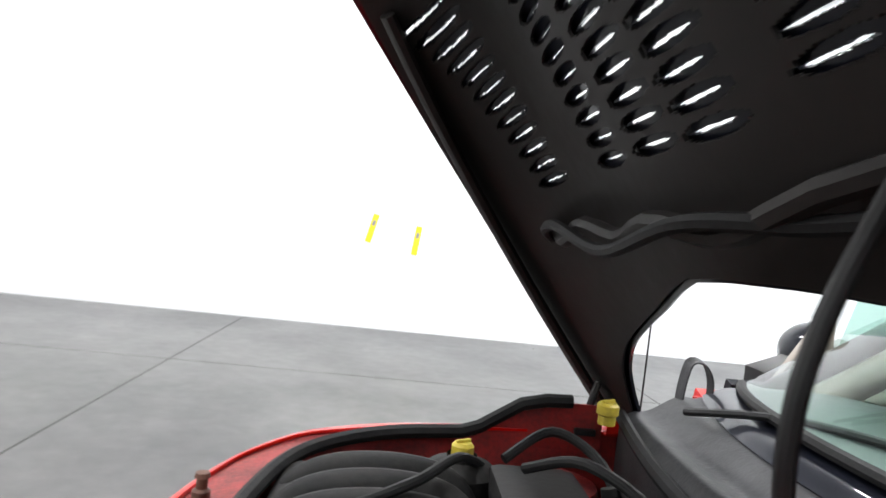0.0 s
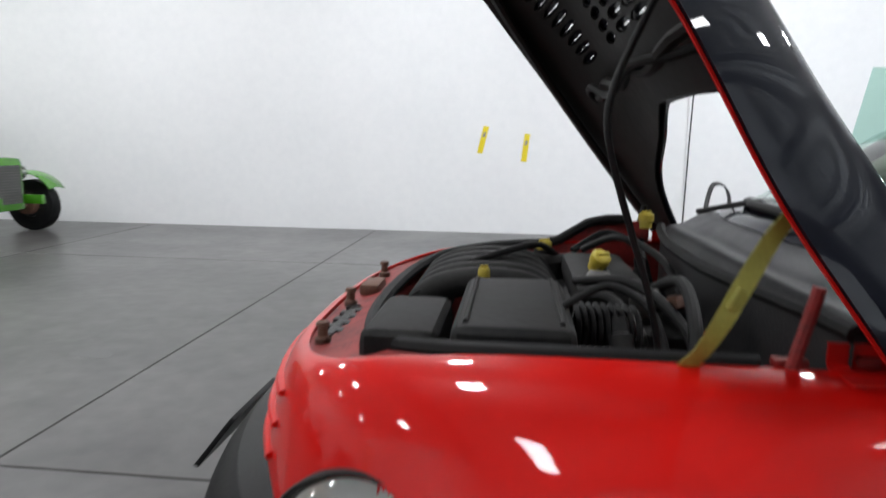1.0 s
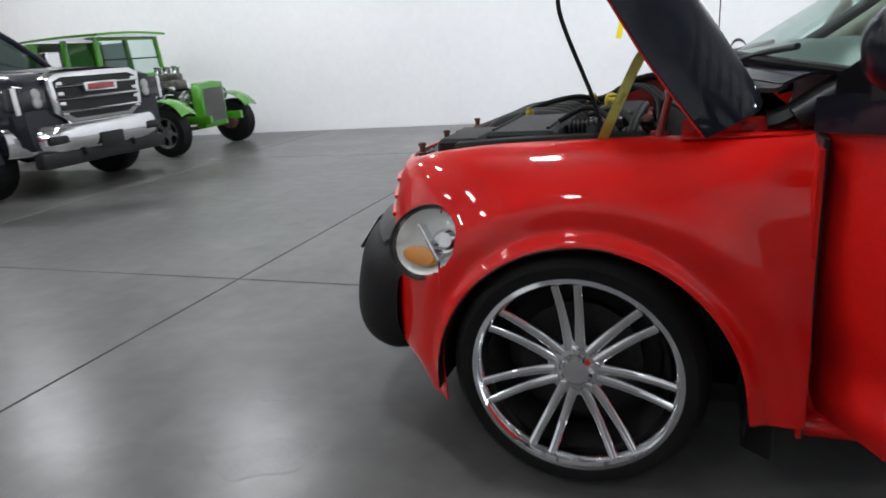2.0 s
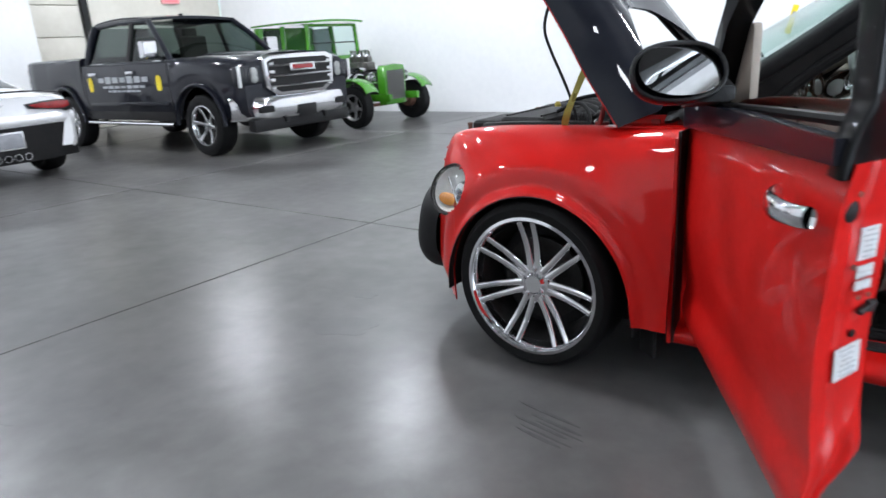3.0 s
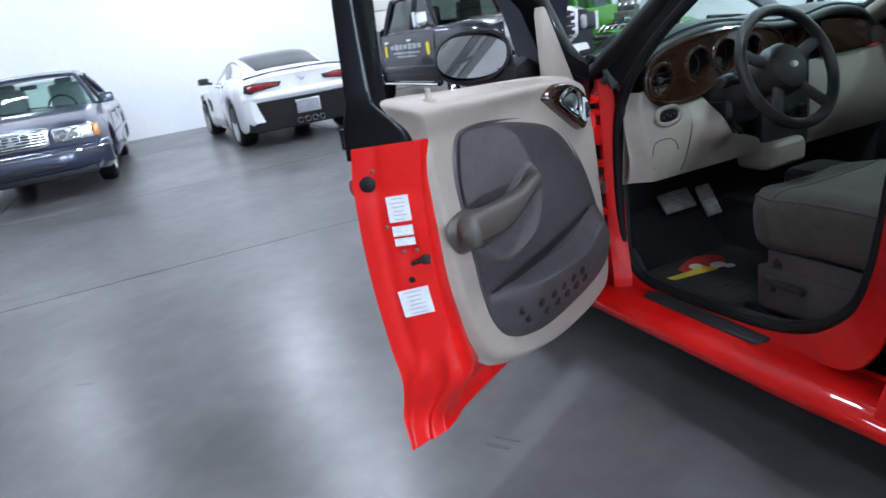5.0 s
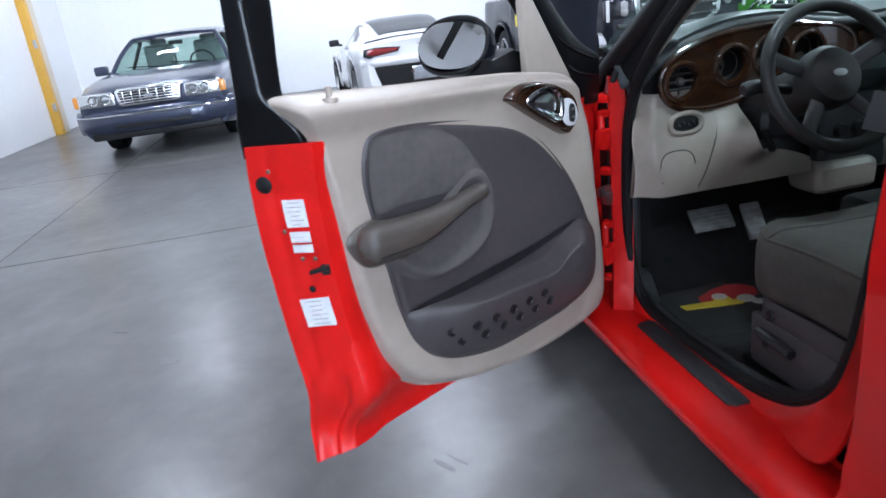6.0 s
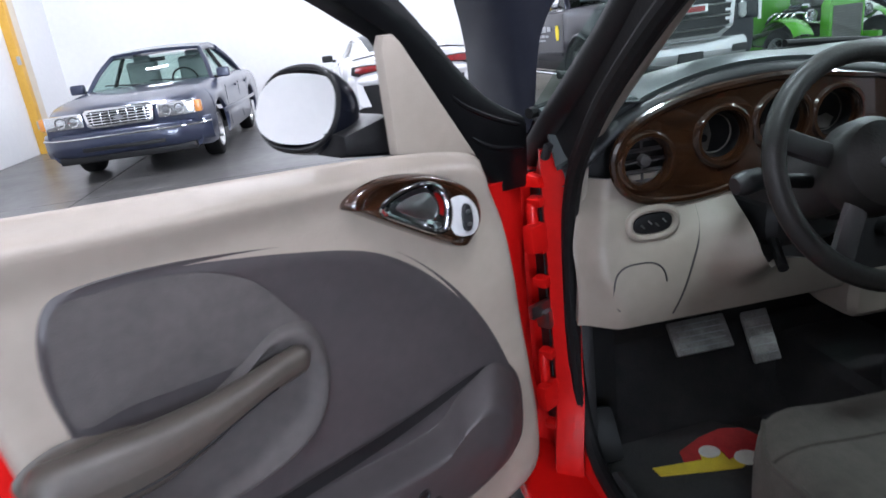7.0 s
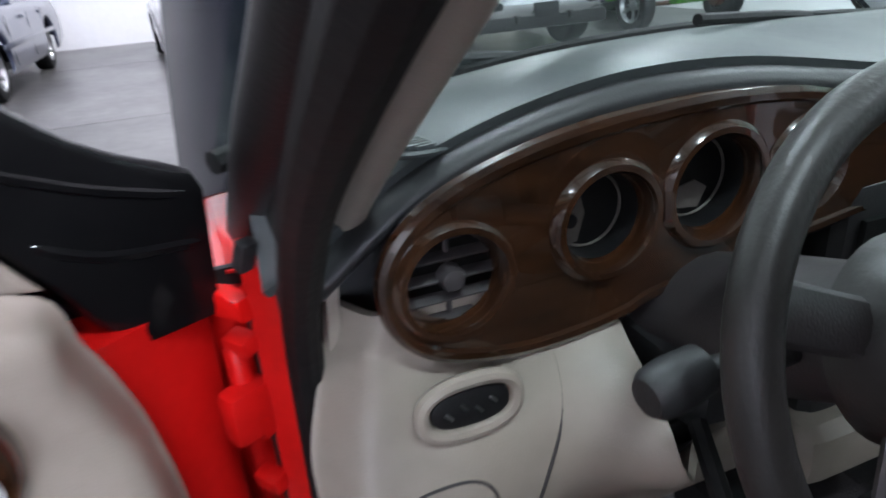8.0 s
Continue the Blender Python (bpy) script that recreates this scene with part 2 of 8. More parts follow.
ALLOY = surf("dull_aluminium", (0.22, 0.21, 0.20), (0.10, 0.095, 0.09), 14.0, (0.3, 0.55), metal=0.9, bump=0.2)
CHROME = surf("chrome", (0.78, 0.78, 0.79), (0.70, 0.70, 0.72), 4.0, (0.05, 0.10), metal=1.0)
STEEL = surf("brushed_steel", (0.50, 0.50, 0.50), (0.36, 0.36, 0.36), 8.0, (0.25, 0.4), metal=1.0)
RUST = surf("rusty_iron", (0.14, 0.06, 0.035), (0.07, 0.035, 0.025), 20.0, (0.6, 0.85), bump=0.4, bscale=50)
YELLOW = surf("yellow_plastic", (0.46, 0.36, 0.03), (0.34, 0.26, 0.03), 20.0, (0.4, 0.6))
TAPE = surf("yellow_tape", (0.80, 0.66, 0.02), (0.72, 0.55, 0.02), 8.0, (0.4, 0.6))
BEIGE = surf("taupe_plastic", (0.325, 0.275, 0.23), (0.285, 0.245, 0.205), 5.0, (0.38, 0.5), bump=0.14, bscale=420)
GREY = surf("grey_plastic", (0.054, 0.046, 0.047), (0.042, 0.037, 0.038), 6.0, (0.42, 0.55), bump=0.14, bscale=420)
GREYCLOTH = surf("grey_velour", (0.080, 0.070, 0.066), (0.056, 0.050, 0.048), 7.0, (0.8, 0.95), bump=0.3, bscale=500)
SEATCLOTH = surf("seat_cloth", (0.066, 0.056, 0.046), (0.044, 0.038, 0.031), 9.0, (0.85, 0.95), bump=0.35, bscale=350)
ARM = surf("armrest_vinyl", (0.066, 0.055, 0.045), (0.048, 0.041, 0.034), 7.0, (0.4, 0.55), bump=0.15, bscale=300)
DASHTOP = surf("dash_top_plastic", (0.075, 0.083, 0.084), (0.060, 0.067, 0.068), 5.0, (0.30, 0.42), bump=0.12, bscale=420)
DARKDASH = surf("dark_dash_plastic", (0.026, 0.026, 0.027), (0.019, 0.019, 0.020), 6.0, (0.4, 0.55), bump=0.12, bscale=400)
CARPET = surf("dark_carpet", (0.012, 0.012, 0.013), (0.024, 0.022, 0.022), 25.0, (0.9, 1.0), bump=0.6, bscale=300)
MAT_RUBBER = surf("floor_mat", (0.022, 0.020, 0.021), (0.040, 0.036, 0.036), 15.0, (0.7, 0.9), bump=0.4, bscale=200)
WOOD = surf("glossy_burl_wood", (0.050, 0.019, 0.008), (0.016, 0.0065, 0.003), 9.0, (0.15, 0.25), coat=1.0, stretch=(1.0, 1.4, 7.0), fine=3.0)
LEATHER = surf("wheel_leather", (0.030, 0.027, 0.025), (0.020, 0.0185, 0.017), 12.0, (0.35, 0.5), bump=0.15, bscale=250)
SILVER = surf("silver_plastic", (0.72, 0.72, 0.72), (0.60, 0.60, 0.60), 12.0, (0.25, 0.4), metal=0.25)
STRAP = surf("yellow_strap", (0.36, 0.33, 0.06), (0.27, 0.25, 0.045), 20.0, (0.5, 0.7))
PAPER = surf("white_label", (0.66, 0.66, 0.66), (0.55, 0.55, 0.55), 20.0, (0.3, 0.5))
INK = surf("label_ink", (0.26, 0.26, 0.27), (0.20, 0.20, 0.21), 20.0, (0.5, 0.6))
DIALGREY = surf("dial_grey", (0.17, 0.15, 0.135), (0.13, 0.115, 0.10), 20.0, (0.4, 0.55))
GLASS = pane_glass("car_glass", (0.72, 0.86, 0.81), 0.5)
TINTED = pane_glass("tinted_glass", (0.14, 0.18, 0.18), 0.4)
CABGLASS = pane_glass("cab_glass", (0.30, 0.36, 0.35), 0.45)
LENS = pane_glass("lamp_lens", (0.93, 0.94, 0.93), 0.6)
MIRROR = surf("mirror_silver", (0.90, 0.90, 0.90), (0.88, 0.88, 0.88), 2.0, (0.0, 0.01), metal=1.0)
AMBER = surf("amber_lens", (0.75, 0.30, 0.05), (0.65, 0.24, 0.04), 20.0, (0.15, 0.25), coat=0.6)
REDLENS = surf("red_lens", (0.30, 0.010, 0.012), (0.18, 0.006, 0.008), 20.0, (0.12, 0.2), coat=1.0)
NAVY = surf("midnight_blue_paint", (0.005, 0.006, 0.011), (0.007, 0.008, 0.013), 2.0, (0.3, 0.4), coat=0.7, spec=0.06)
BLUE = surf("slate_blue_paint", (0.020, 0.027, 0.056), (0.025, 0.033, 0.066), 2.0, (0.25, 0.35), coat=0.8, metal=0.3)
WHITECAR = surf("white_gloss_paint", (0.80, 0.80, 0.81), (0.76, 0.76, 0.77), 2.0, (0.2, 0.3), coat=1.0)
GREEN = surf("lime_green_paint", (0.055, 0.24, 0.011), (0.045, 0.19, 0.009), 2.0, (0.2, 0.3), coat=1.0, metal=0.2)
DARKWALL = surf("dark_grey_wall_paint", (0.19, 0.19, 0.195), (0.15, 0.15, 0.155), 0.6, (0.5, 0.7), bump=0.1, bscale=40, fine=20)
WALLPAINT = surf("white_wall_paint", (0.78, 0.78, 0.78), (0.72, 0.725, 0.73), 0.5, (0.55, 0.7), bump=0.05, bscale=50, fine=20)
BLOCK = surf("cream_block_paint", (0.64, 0.61, 0.54), (0.58, 0.55, 0.48), 1.2, (0.6, 0.8), bump=0.2, bscale=60, piece=0.05)
ROOFING = surf("ceiling_deck", (0.66, 0.65, 0.63), (0.56, 0.55, 0.53), 1.0, (0.5, 0.7))
CONCRETE = surf("polished_concrete", (0.106, 0.103, 0.099), (0.066, 0.0645, 0.063), 0.9, (0.22, 0.40), bump=0.02, bscale=120, piece=0.09, fine=9.0, spec=0.40)


def cloudy(mt, dark, light):
    """Trowelled clouds and pale worn patches over a whole floor, running on from slab to slab."""
    nt = mt.node_tree
    n, bs = nt.nodes, nt.nodes["Principled BSDF"]
    under = bs.inputs["Base Color"].links[0].from_socket
    geo = n.new("ShaderNodeNewGeometry")
    for scale, detail, lo, hi in ((0.55, 6.0, dark, light), (3.2, 5.0, 0.90, 1.12)):
        tex, span, mul = n.new("ShaderNodeTexNoise"), n.new("ShaderNodeMapRange"), n.new("ShaderNodeHueSaturation")
        tex.inputs["Scale"].default_value, tex.inputs["Detail"].default_value = scale, detail
        tex.inputs["Roughness"].default_value, tex.inputs["Distortion"].default_value = 0.62, 0.6
        span.inputs["From Min"].default_value, span.inputs["From Max"].default_value = 0.36, 0.64
        span.inputs["To Min"].default_value, span.inputs["To Max"].default_value = lo, hi
        nt.links.new(geo.outputs["Position"], tex.inputs["Vector"])
        nt.links.new(tex.outputs["Fac"], span.inputs["Value"])
        nt.links.new(span.outputs["Result"], mul.inputs["Value"])
        nt.links.new(under, mul.inputs["Color"])
        under = mul.outputs["Color"]
    nt.links.new(under, bs.inputs["Base Color"])


cloudy(CONCRETE, 0.74, 1.24)
JOINT = surf("joint_filler", (0.075, 0.072, 0.068), (0.05, 0.05, 0.048), 10.0, (0.6, 0.8))
STAIN = surf("rubber_scuff", (0.040, 0.040, 0.040), (0.080, 0.080, 0.079), 30.0, (0.3, 0.5))
LAMPGLOW = glow("lamp_diffuser", (0.97, 0.98, 1.0), 12.0)
SKYGLOW = glow("daylight_sky", (0.84, 0.93, 1.0), 5.0)
EXIT_RED = glow("exit_sign_red", (0.9, 0.12, 0.14), 0.8)

# ---- the hall ----
CUTS_X = [WALL_X, -9.9, -5.52, -2.17, 2.23, 6.6, 11.0, WALL_R]
CUTS_Y = [WALL_L, -3.8, 0.6, 5.0, WALL_Y]
floor = solid("floor", box(WALL_R - WALL_X + 0.6, WALL_Y - WALL_L + 0.6, 0.2, ((WALL_X + WALL_R) / 2, (WALL_Y + WALL_L) / 2, -0.106)), JOINT,
              "grey polished concrete floor with dark saw-cut joints", "floor", "structure")


def wall(name, sx, sy, sz, at, material, label):
    return solid(name, box(sx, sy, sz, at), material, label, "wall", "structure")


mid_x, mid_y = (WALL_X + WALL_R) / 2, (WALL_Y + WALL_L) / 2
wall("wall_north", WALL_R - WALL_X + 0.6, 0.2, CEIL, (mid_x, WALL_Y + 0.1, CEIL / 2), WALLPAINT, "long plain white painted wall")
wall("wall_south_1", -1.8 - WALL_X + 0.3, 0.2, CEIL, ((WALL_X - 0.3 - 1.8) / 2, WALL_L - 0.1, CEIL / 2), WALLPAINT, "white painted wall with a yellow door post")
# Unseen dark stretch of wall, added to darken reflections on the car's near side.
wall("wall_south_2", WALL_R + 2.1, 0.2, 2.3, ((WALL_R + 0.3 - 1.8) / 2, WALL_L - 0.1, 1.15), DARKWALL, "unseen dark lower wall added to darken the car's near side")
wall("wall_south_3", WALL_R + 2.1, 0.2, CEIL - 2.3, ((WALL_R + 0.3 - 1.8) / 2, WALL_L - 0.1, (CEIL + 2.3) / 2), WALLPAINT, "white painted upper wall")
wall("wall_west", 0.25, 3.1 - WALL_L, CEIL, (WALL_X - 0.125, (3.1 + WALL_L) / 2, CEIL / 2), WALLPAINT, "white painted end wall behind the parked cars")
wall("wall_recess", 0.2, WALL_Y - 3.1, CEIL, (WALL_X - 0.45, (WALL_Y + 3.1) / 2, CEIL / 2), BLOCK, "cream painted block wall in a recess")
wall("wall_return", 0.35, 0.12, CEIL, (WALL_X - 0.175, 3.16, CEIL / 2), WALLPAINT, "white return of the end wall")
# end wall with two tall window bays
for name, y0, y1 in (("wall_east_1", WALL_L, -4.6), ("wall_east_2", -2.0, -1.4), ("wall_east_3", 1.2, WALL_Y)):
    wall(name, 0.2, y1 - y0, CEIL, (WALL_R + 0.1, (y0 + y1) / 2, CEIL / 2), WALLPAINT, "white painted end wall beside the tall windows")
for name, y0, y1 in (("window_1", -4.6, -2.0), ("window_2", -1.4, 1.2)):
    win = thing(name, pose(WALL_R, (y0 + y1) / 2, 0), "tall bright window bay with a white frame", "window", kind="structure")
    w = y1 - y0
    part("window_pane", box(0.02, w, 4.2, (0.16, 0, 2.4)), SKYGLOW, win)
    fr = box(0.12, w, 0.3, (0.06, 0, 0.15), 0.01)
    fr = box(0.12, w, 1.5, (0.06, 0, CEIL - 0.75), 0.01, bm=fr)
    for yy in (-w / 2 + 0.05, 0, w / 2 - 0.05):
        fr = box(0.09, 0.08, 4.2, (0.06, yy, 2.4), 0.008, bm=fr)
    part("window_frame", fr, WALLPAINT, win)
    area_lamp("window_light", look((WALL_R - 0.05, (y0 + y1) / 2, 2.4), (0, (y0 + y1) / 2, 1.8)), w, 4.0, WINDOW_WATTS, (0.80, 0.90, 1.0))
ceil_bm = box(WALL_R - WALL_X + 0.8, WALL_Y - WALL_L + 0.6, 0.15, (mid_x, mid_y, CEIL + 0.075))
for k in range(60):
    ceil_bm = box(0.12, WALL_Y - WALL_L, 0.05, (WALL_X + 0.3 + k * 0.43, mid_y, CEIL - 0.025), bm=ceil_bm)
solid("ceiling", ceil_bm, ROOFING, "ribbed white steel roof deck", "ceiling", "structure")


def truss(x):
    bm = box(0.09, WALL_Y - WALL_L, 0.07, (0, mid_y, CEIL - 0.1))
    bm = box(0.09, WALL_Y - WALL_L, 0.07, (0, mid_y, CEIL - 0.65), bm=bm)
    n = 22
    for k in range(n):
        y0 = WALL_L + (WALL_Y - WALL_L) * k / n
        y1 = WALL_L + (WALL_Y - WALL_L) * (k + 1) / n
        za, zb = (CEIL - 0.65, CEIL - 0.1) if k % 2 else (CEIL - 0.1, CEIL - 0.65)
        bm = tube([(0, y0, za), (0, y1, zb)], 0.018, 6, bm=bm)
    return solid("roof_truss", bm, SATIN, "dark open-web steel roof truss", "truss", group="roof trusses", matrix=pose(x, 0, 0))


first = truss(-11.5)
for x in (-8.2, -3.8, 0.7, 5.2, 9.8):
    copy_thing(first, pose(x, 0, 0))

lamp_case = None
for x, y in LAMPS:
    if lamp_case is None:
        lamp_case = thing("ceiling_light", pose(x, y, CEIL - 0.75), "white rectangular LED high-bay ceiling light", "ceiling light", "ceiling lights")
        part("housing", box(0.50, 0.76, 0.07, (0, 0, 0.05), 0.01), WALLPAINT, lamp_case)
        part("diffuser", box(0.42, 0.68, 0.02, (0, 0, 0.0), 0.005), LAMPGLOW, lamp_case)
        part("hanger", tube([(0, 0, 0.085), (0, 0, 0.75)], 0.008, 6), STEEL, lamp_case)
    else:
        copy_thing(lamp_case, pose(x, y, CEIL - 0.75))
    area_lamp("ceiling_lamp", pose(x, y, CEIL - 0.77), 0.42, 0.68, DIM_LAMPS.get((x, y), LAMP_WATTS[y]), (0.95, 0.97, 1.0))

# open-web steel joists under the roof deck
TRUSSPAINT = surf("grey_joist_paint", (0.20, 0.20, 0.20), (0.14, 0.14, 0.14), 4.0, (0.45, 0.6))
for x in (-8.2, -3.7, 0.7, 2.0, 4.2, 5.4, 9.7):
    bm = box(0.09, WALL_Y - WALL_L, 0.05, (x, mid_y, CEIL - 0.08))
    bm = box(0.09, WALL_Y - WALL_L, 0.05, (x, mid_y, CEIL - 0.58), bm=bm)
    n = 18
    for k in range(n):
        y0, y1 = WALL_L + (WALL_Y - WALL_L) * k / n, WALL_L + (WALL_Y - WALL_L) * (k + 1) / n
        z0, z1 = (CEIL - 0.08, CEIL - 0.58) if k % 2 else (CEIL - 0.58, CEIL - 0.08)
        bm = tube([(x, y0, z0), (x, y1, z1)], 0.018, 6, bm=bm)
    solid("roof_joist", bm, TRUSSPAINT, "grey open-web steel roof joist", "roof joist", "structure")
for y in (-3.0, 1.6):
    solid("roof_beam", box(WALL_R - WALL_X, 0.14, 0.24, (mid_x, y, CEIL - 0.13)), TRUSSPAINT, "grey steel roof beam", "roof beam", "structure")

# things on the walls
for y_mid, label in ((0, ""),):
    post = thing("door_post", pose(-11.0, WALL_L, 0), "yellow painted steel door post with black hinges", "door post")
    part("upright", box(0.16, 0.14, 3.6, (0, 0.07, 1.8), 0.01), surf("ochre_yellow_paint", (0.70, 0.40, 0.05), (0.62, 0.34, 0.04), 3.0, (0.35, 0.5)), post)
    hinge = part("hinge", box(0.05, 0.05, 0.14, (0.1, 0.13, 0.5), 0.006), STEEL, post)
    for z in (1.1, 2.2):
        twin(hinge, pose(0, 0, z), post)
    part("jamb", box(0.35, 0.10, 3.6, (-0.27, 0.05, 1.8), 0.01), surf("pale_cream_paint", (0.66, 0.58, 0.45), (0.60, 0.53, 0.42), 3.0, (0.4, 0.6)), post)
ex = thing("exit_sign", pose(WALL_X - 0.35, 6.42, 2.66), "red lettered exit sign high on the block wall", "exit sign")
part("housing", box(0.06, 0.44, 0.25, (0.03, 0, 0), 0.012), surf("pink_sign_plastic", (0.72, 0.36, 0.36), (0.66, 0.30, 0.30), 8.0, (0.4, 0.5)), ex)
part("sign_face", box(0.006, 0.36, 0.16, (0.064, 0, 0)), EXIT_RED, ex)
track = thing("door_track", pose(WALL_X - 0.35, 4.4, 0), "dark steel vertical door track on the block wall", "door track")
part("rail", box(0.12, 0.14, CEIL - 0.3, (0.06, 0, CEIL / 2), 0.015), SATIN, track)
panel = thing("sectional_door", pose(WALL_X - 0.35, 3.78, 0), "cream sectional door panel beside a dark track", "sectional door")
for k in range(8):
    part("door_section", box(0.05, 1.02, 0.60, (0.025, 0, 0.32 + k * 0.62), 0.012), BLOCK, panel)
solid("conduit", tube([(2.09, WALL_Y - 0.012, 0.3), (2.09, WALL_Y - 0.012, CEIL)], 0.010, 8), WALLPAINT, "thin white conduit on the long wall", "conduit")


def tape_mark(x, z, tilt):
    t = thing("tape_mark", pose(x, WALL_Y - 0.004, z, 0, tilt, 0), "strip of yellow tape with a black mark", "tape", "tape marks on the wall")
    part("strip", box(0.075, 0.003, 0.38, (0, 0, 0)), TAPE, t)
    part("ink_mark", box(0.035, 0.003, 0.07, (0.0, -0.003, 0.07), 0.001), INK, t)
    return t


tape_mark(-0.655, 1.305, 13)
tape_mark(-0.065, 1.20, 6)

# ---- the red car: front axle at x = 0, nose towards -x, driver's side at -y ----
car = thing("red_car", pose(0, 0, 0), "red and black compact wagon with bonnet and driver's door open", "car")
PLAN_OUT = [(0.535, -0.832), (0.30, -0.846), (0.0, -0.852), (-0.20, -0.836), (-0.35, -0.79), (-0.48, -0.71), (-0.585, -0.60), (-0.67, -0.44), (-0.72, -0.24), (-0.735, 0.0)]
PLAN_IN = [(0.535, -0.655), (0.30, -0.635), (0.0, -0.61), (-0.20, -0.59), (-0.34, -0.575), (-0.45, -0.55), (-0.535, -0.475), (-0.585, -0.34), (-0.607, -0.18), (-0.613, 0.0)]
PLAN_BAY = [(0.535, -0.655), (0.30, -0.635), (0.0, -0.61), (-0.20, -0.585), (-0.31, -0.555), (-0.40, -0.50), (-0.455, -0.42), (-0.485, -0.30), (-0.50, -0.16), (-0.505, 0.0)]
OUT = round_path([(x, y, 0) for x, y in PLAN_OUT], 16)
INN = round_path([(x, y, 0) for x, y in PLAN_IN], 16)
BAY = round_path([(x, y, 0) for x, y in PLAN_BAY], 16)
ARCH_X, ARCH_Z, ARCH_R = 0.02, 0.295, 0.395
TOP_Z = [(-0.62, 0.846), (-0.52, 0.868), (-0.40, 0.895), (-0.2, 0.915), (0.1, 0.925), (0.535, 0.935)]


def front_point(f, v):
    """Front body skin: f runs from the door gap along the side to the nose's middle, v from the lower edge to the bay's edge."""
    k = f * (len(OUT) - 1)
    i = min(int(k), len(OUT) - 2)
    o, q = OUT[i].lerp(OUT[i + 1], k - i), INN[i].lerp(INN[i + 1], k - i)
    nose = smooth(-o.x, 0.30, 0.62)
    low = 0.272 - 0.062 * smooth(-o.x, 0.1, 0.4) - 0.03 * smooth(-o.x, 0.5, 0.7)
    dx = o.x - ARCH_X
    if abs(dx) < ARCH_R and o.y < -0.7:
        low = max(low, ARCH_Z + math.sqrt(ARCH_R**2 - dx * dx) - 0.0)
    top = curve_at(TOP_Z, q.x)
    n = 2.35 - 0.25 * nose
    # even steps in height for the lower wall, closer over the shoulder
    a = v * math.pi / 2
    up, inw = math.sin(a) ** (2 / n), 1 - math.cos(a) ** (2 / n)
    z = low + (top - low) * up
    base = 0.20
    # the skin leans as one body, whatever its lower edge
    hh = min(1.0, max(0.0, (z - base) / (top - base)))
    inw = 1 - max(0.0, 1 - hh**n) ** (1 / n)
    p = o.lerp(q, inw)
    p.z = z
    r = math.hypot(p.x - ARCH_X, z - ARCH_Z)
    side = 1 - smooth(-o.x, 0.40, 0.60)
    p.y -= side * (0.016 * math.exp(-((r - 0.40) / 0.022) ** 2) + 0.014 * math.exp(-((r - 0.50) / 0.055) ** 2))
    if z < 0.32:
        p.x += nose * 0.10 * (0.32 - z) / 0.19
        p.y += nose * 0.04 * (0.32 - z) / 0.19
    return p


# the headlamp's seat: the place of the skin nearest to it, and its outward direction
LAMP_F, LAMP_V = min(((f / 200, v / 100) for f in range(60, 160) for v in range(20, 95)), key=lambda q: (front_point(*q) - Vector((-0.440, -0.655, 0.655))).length)
LAMP_C = front_point(LAMP_F, LAMP_V)
LAMP_N = (front_point(LAMP_F + 0.06, LAMP_V) - front_point(LAMP_F - 0.06, LAMP_V)).cross(front_point(LAMP_F, LAMP_V + 0.08) - front_point(LAMP_F, LAMP_V - 0.08)).normalized()
if LAMP_N.y > 0:
    LAMP_N = -LAMP_N


def lamp_place(sign):
    """Lamp's own axes: x level towards the rear, y up, z out of the skin."""
    n = (LAMP_N + Vector((0.04, -0.95, 0.25))).normalized()
    z = Vector((n.x, -n.y * sign, n.z))
    x = Vector((0, 0, 1)).cross(z).normalized()
    m = Matrix((x, z.cross(x), z)).transposed().to_4x4()
    m.translation = Vector((LAMP_C.x + 0.030, -(LAMP_C.y - 0.046) * sign, LAMP_C.z + 0.008))
    return m @ pose(0, 0, 0, 0, 0, 22 * -sign) @ Matrix.Diagonal((1.26, 0.95, 1, 1))


LAMP_INV = lamp_place(-1).inverted()


def skin(f0, f1, nu, nv=30):
    """A stretch of the front body with the headlamp's hole cut out."""
    bm = grid(lambda u, v: front_point(f0 + (f1 - f0) * u, v), nu, nv)
    gone = []
    for face in bm.faces:
        q = LAMP_INV @ face.calc_center_median()
        if math.hypot(q.x, q.y) < 0.103 and abs(q.z) < 0.2:
            gone.append(face)
    bmesh.ops.delete(bm, geom=gone, context="FACES")
    return thick(bm, -0.006)


SPLIT = 0.72
fender = part("fender", skin(0, SPLIT, 300, 84), RED, car, sharp=50)
half = skin(SPLIT, 1.0, 80, 40)
part("front_bumper", half, RED, car, sharp=50)
part("fender", flipped(skin(0, SPLIT, 300, 84)), RED, car, sharp=50)
part("front_bumper", flipped(skin(SPLIT, 1.0, 80, 40)), RED, car, sharp=50)

# nose deck behind the grille and its bump stops
def deck_point(u, v):
    k = 40 + (1 - abs(u * 2 - 1)) * (len(INN) - 41)
    i = min(int(k), len(INN) - 2)
    a, b = INN[i].lerp(INN[i + 1], k - i), BAY[i].lerp(BAY[i + 1], k - i)
    p = a.lerp(b, v)
    return Vector((p.x, p.y if u < 0.5 else -p.y, curve_at(TOP_Z, a.x) + (curve_at(TOP_Z, b.x) - curve_at(TOP_Z, a.x)) * v - 0.003 - 0.006 * math.sin(math.pi * v)))


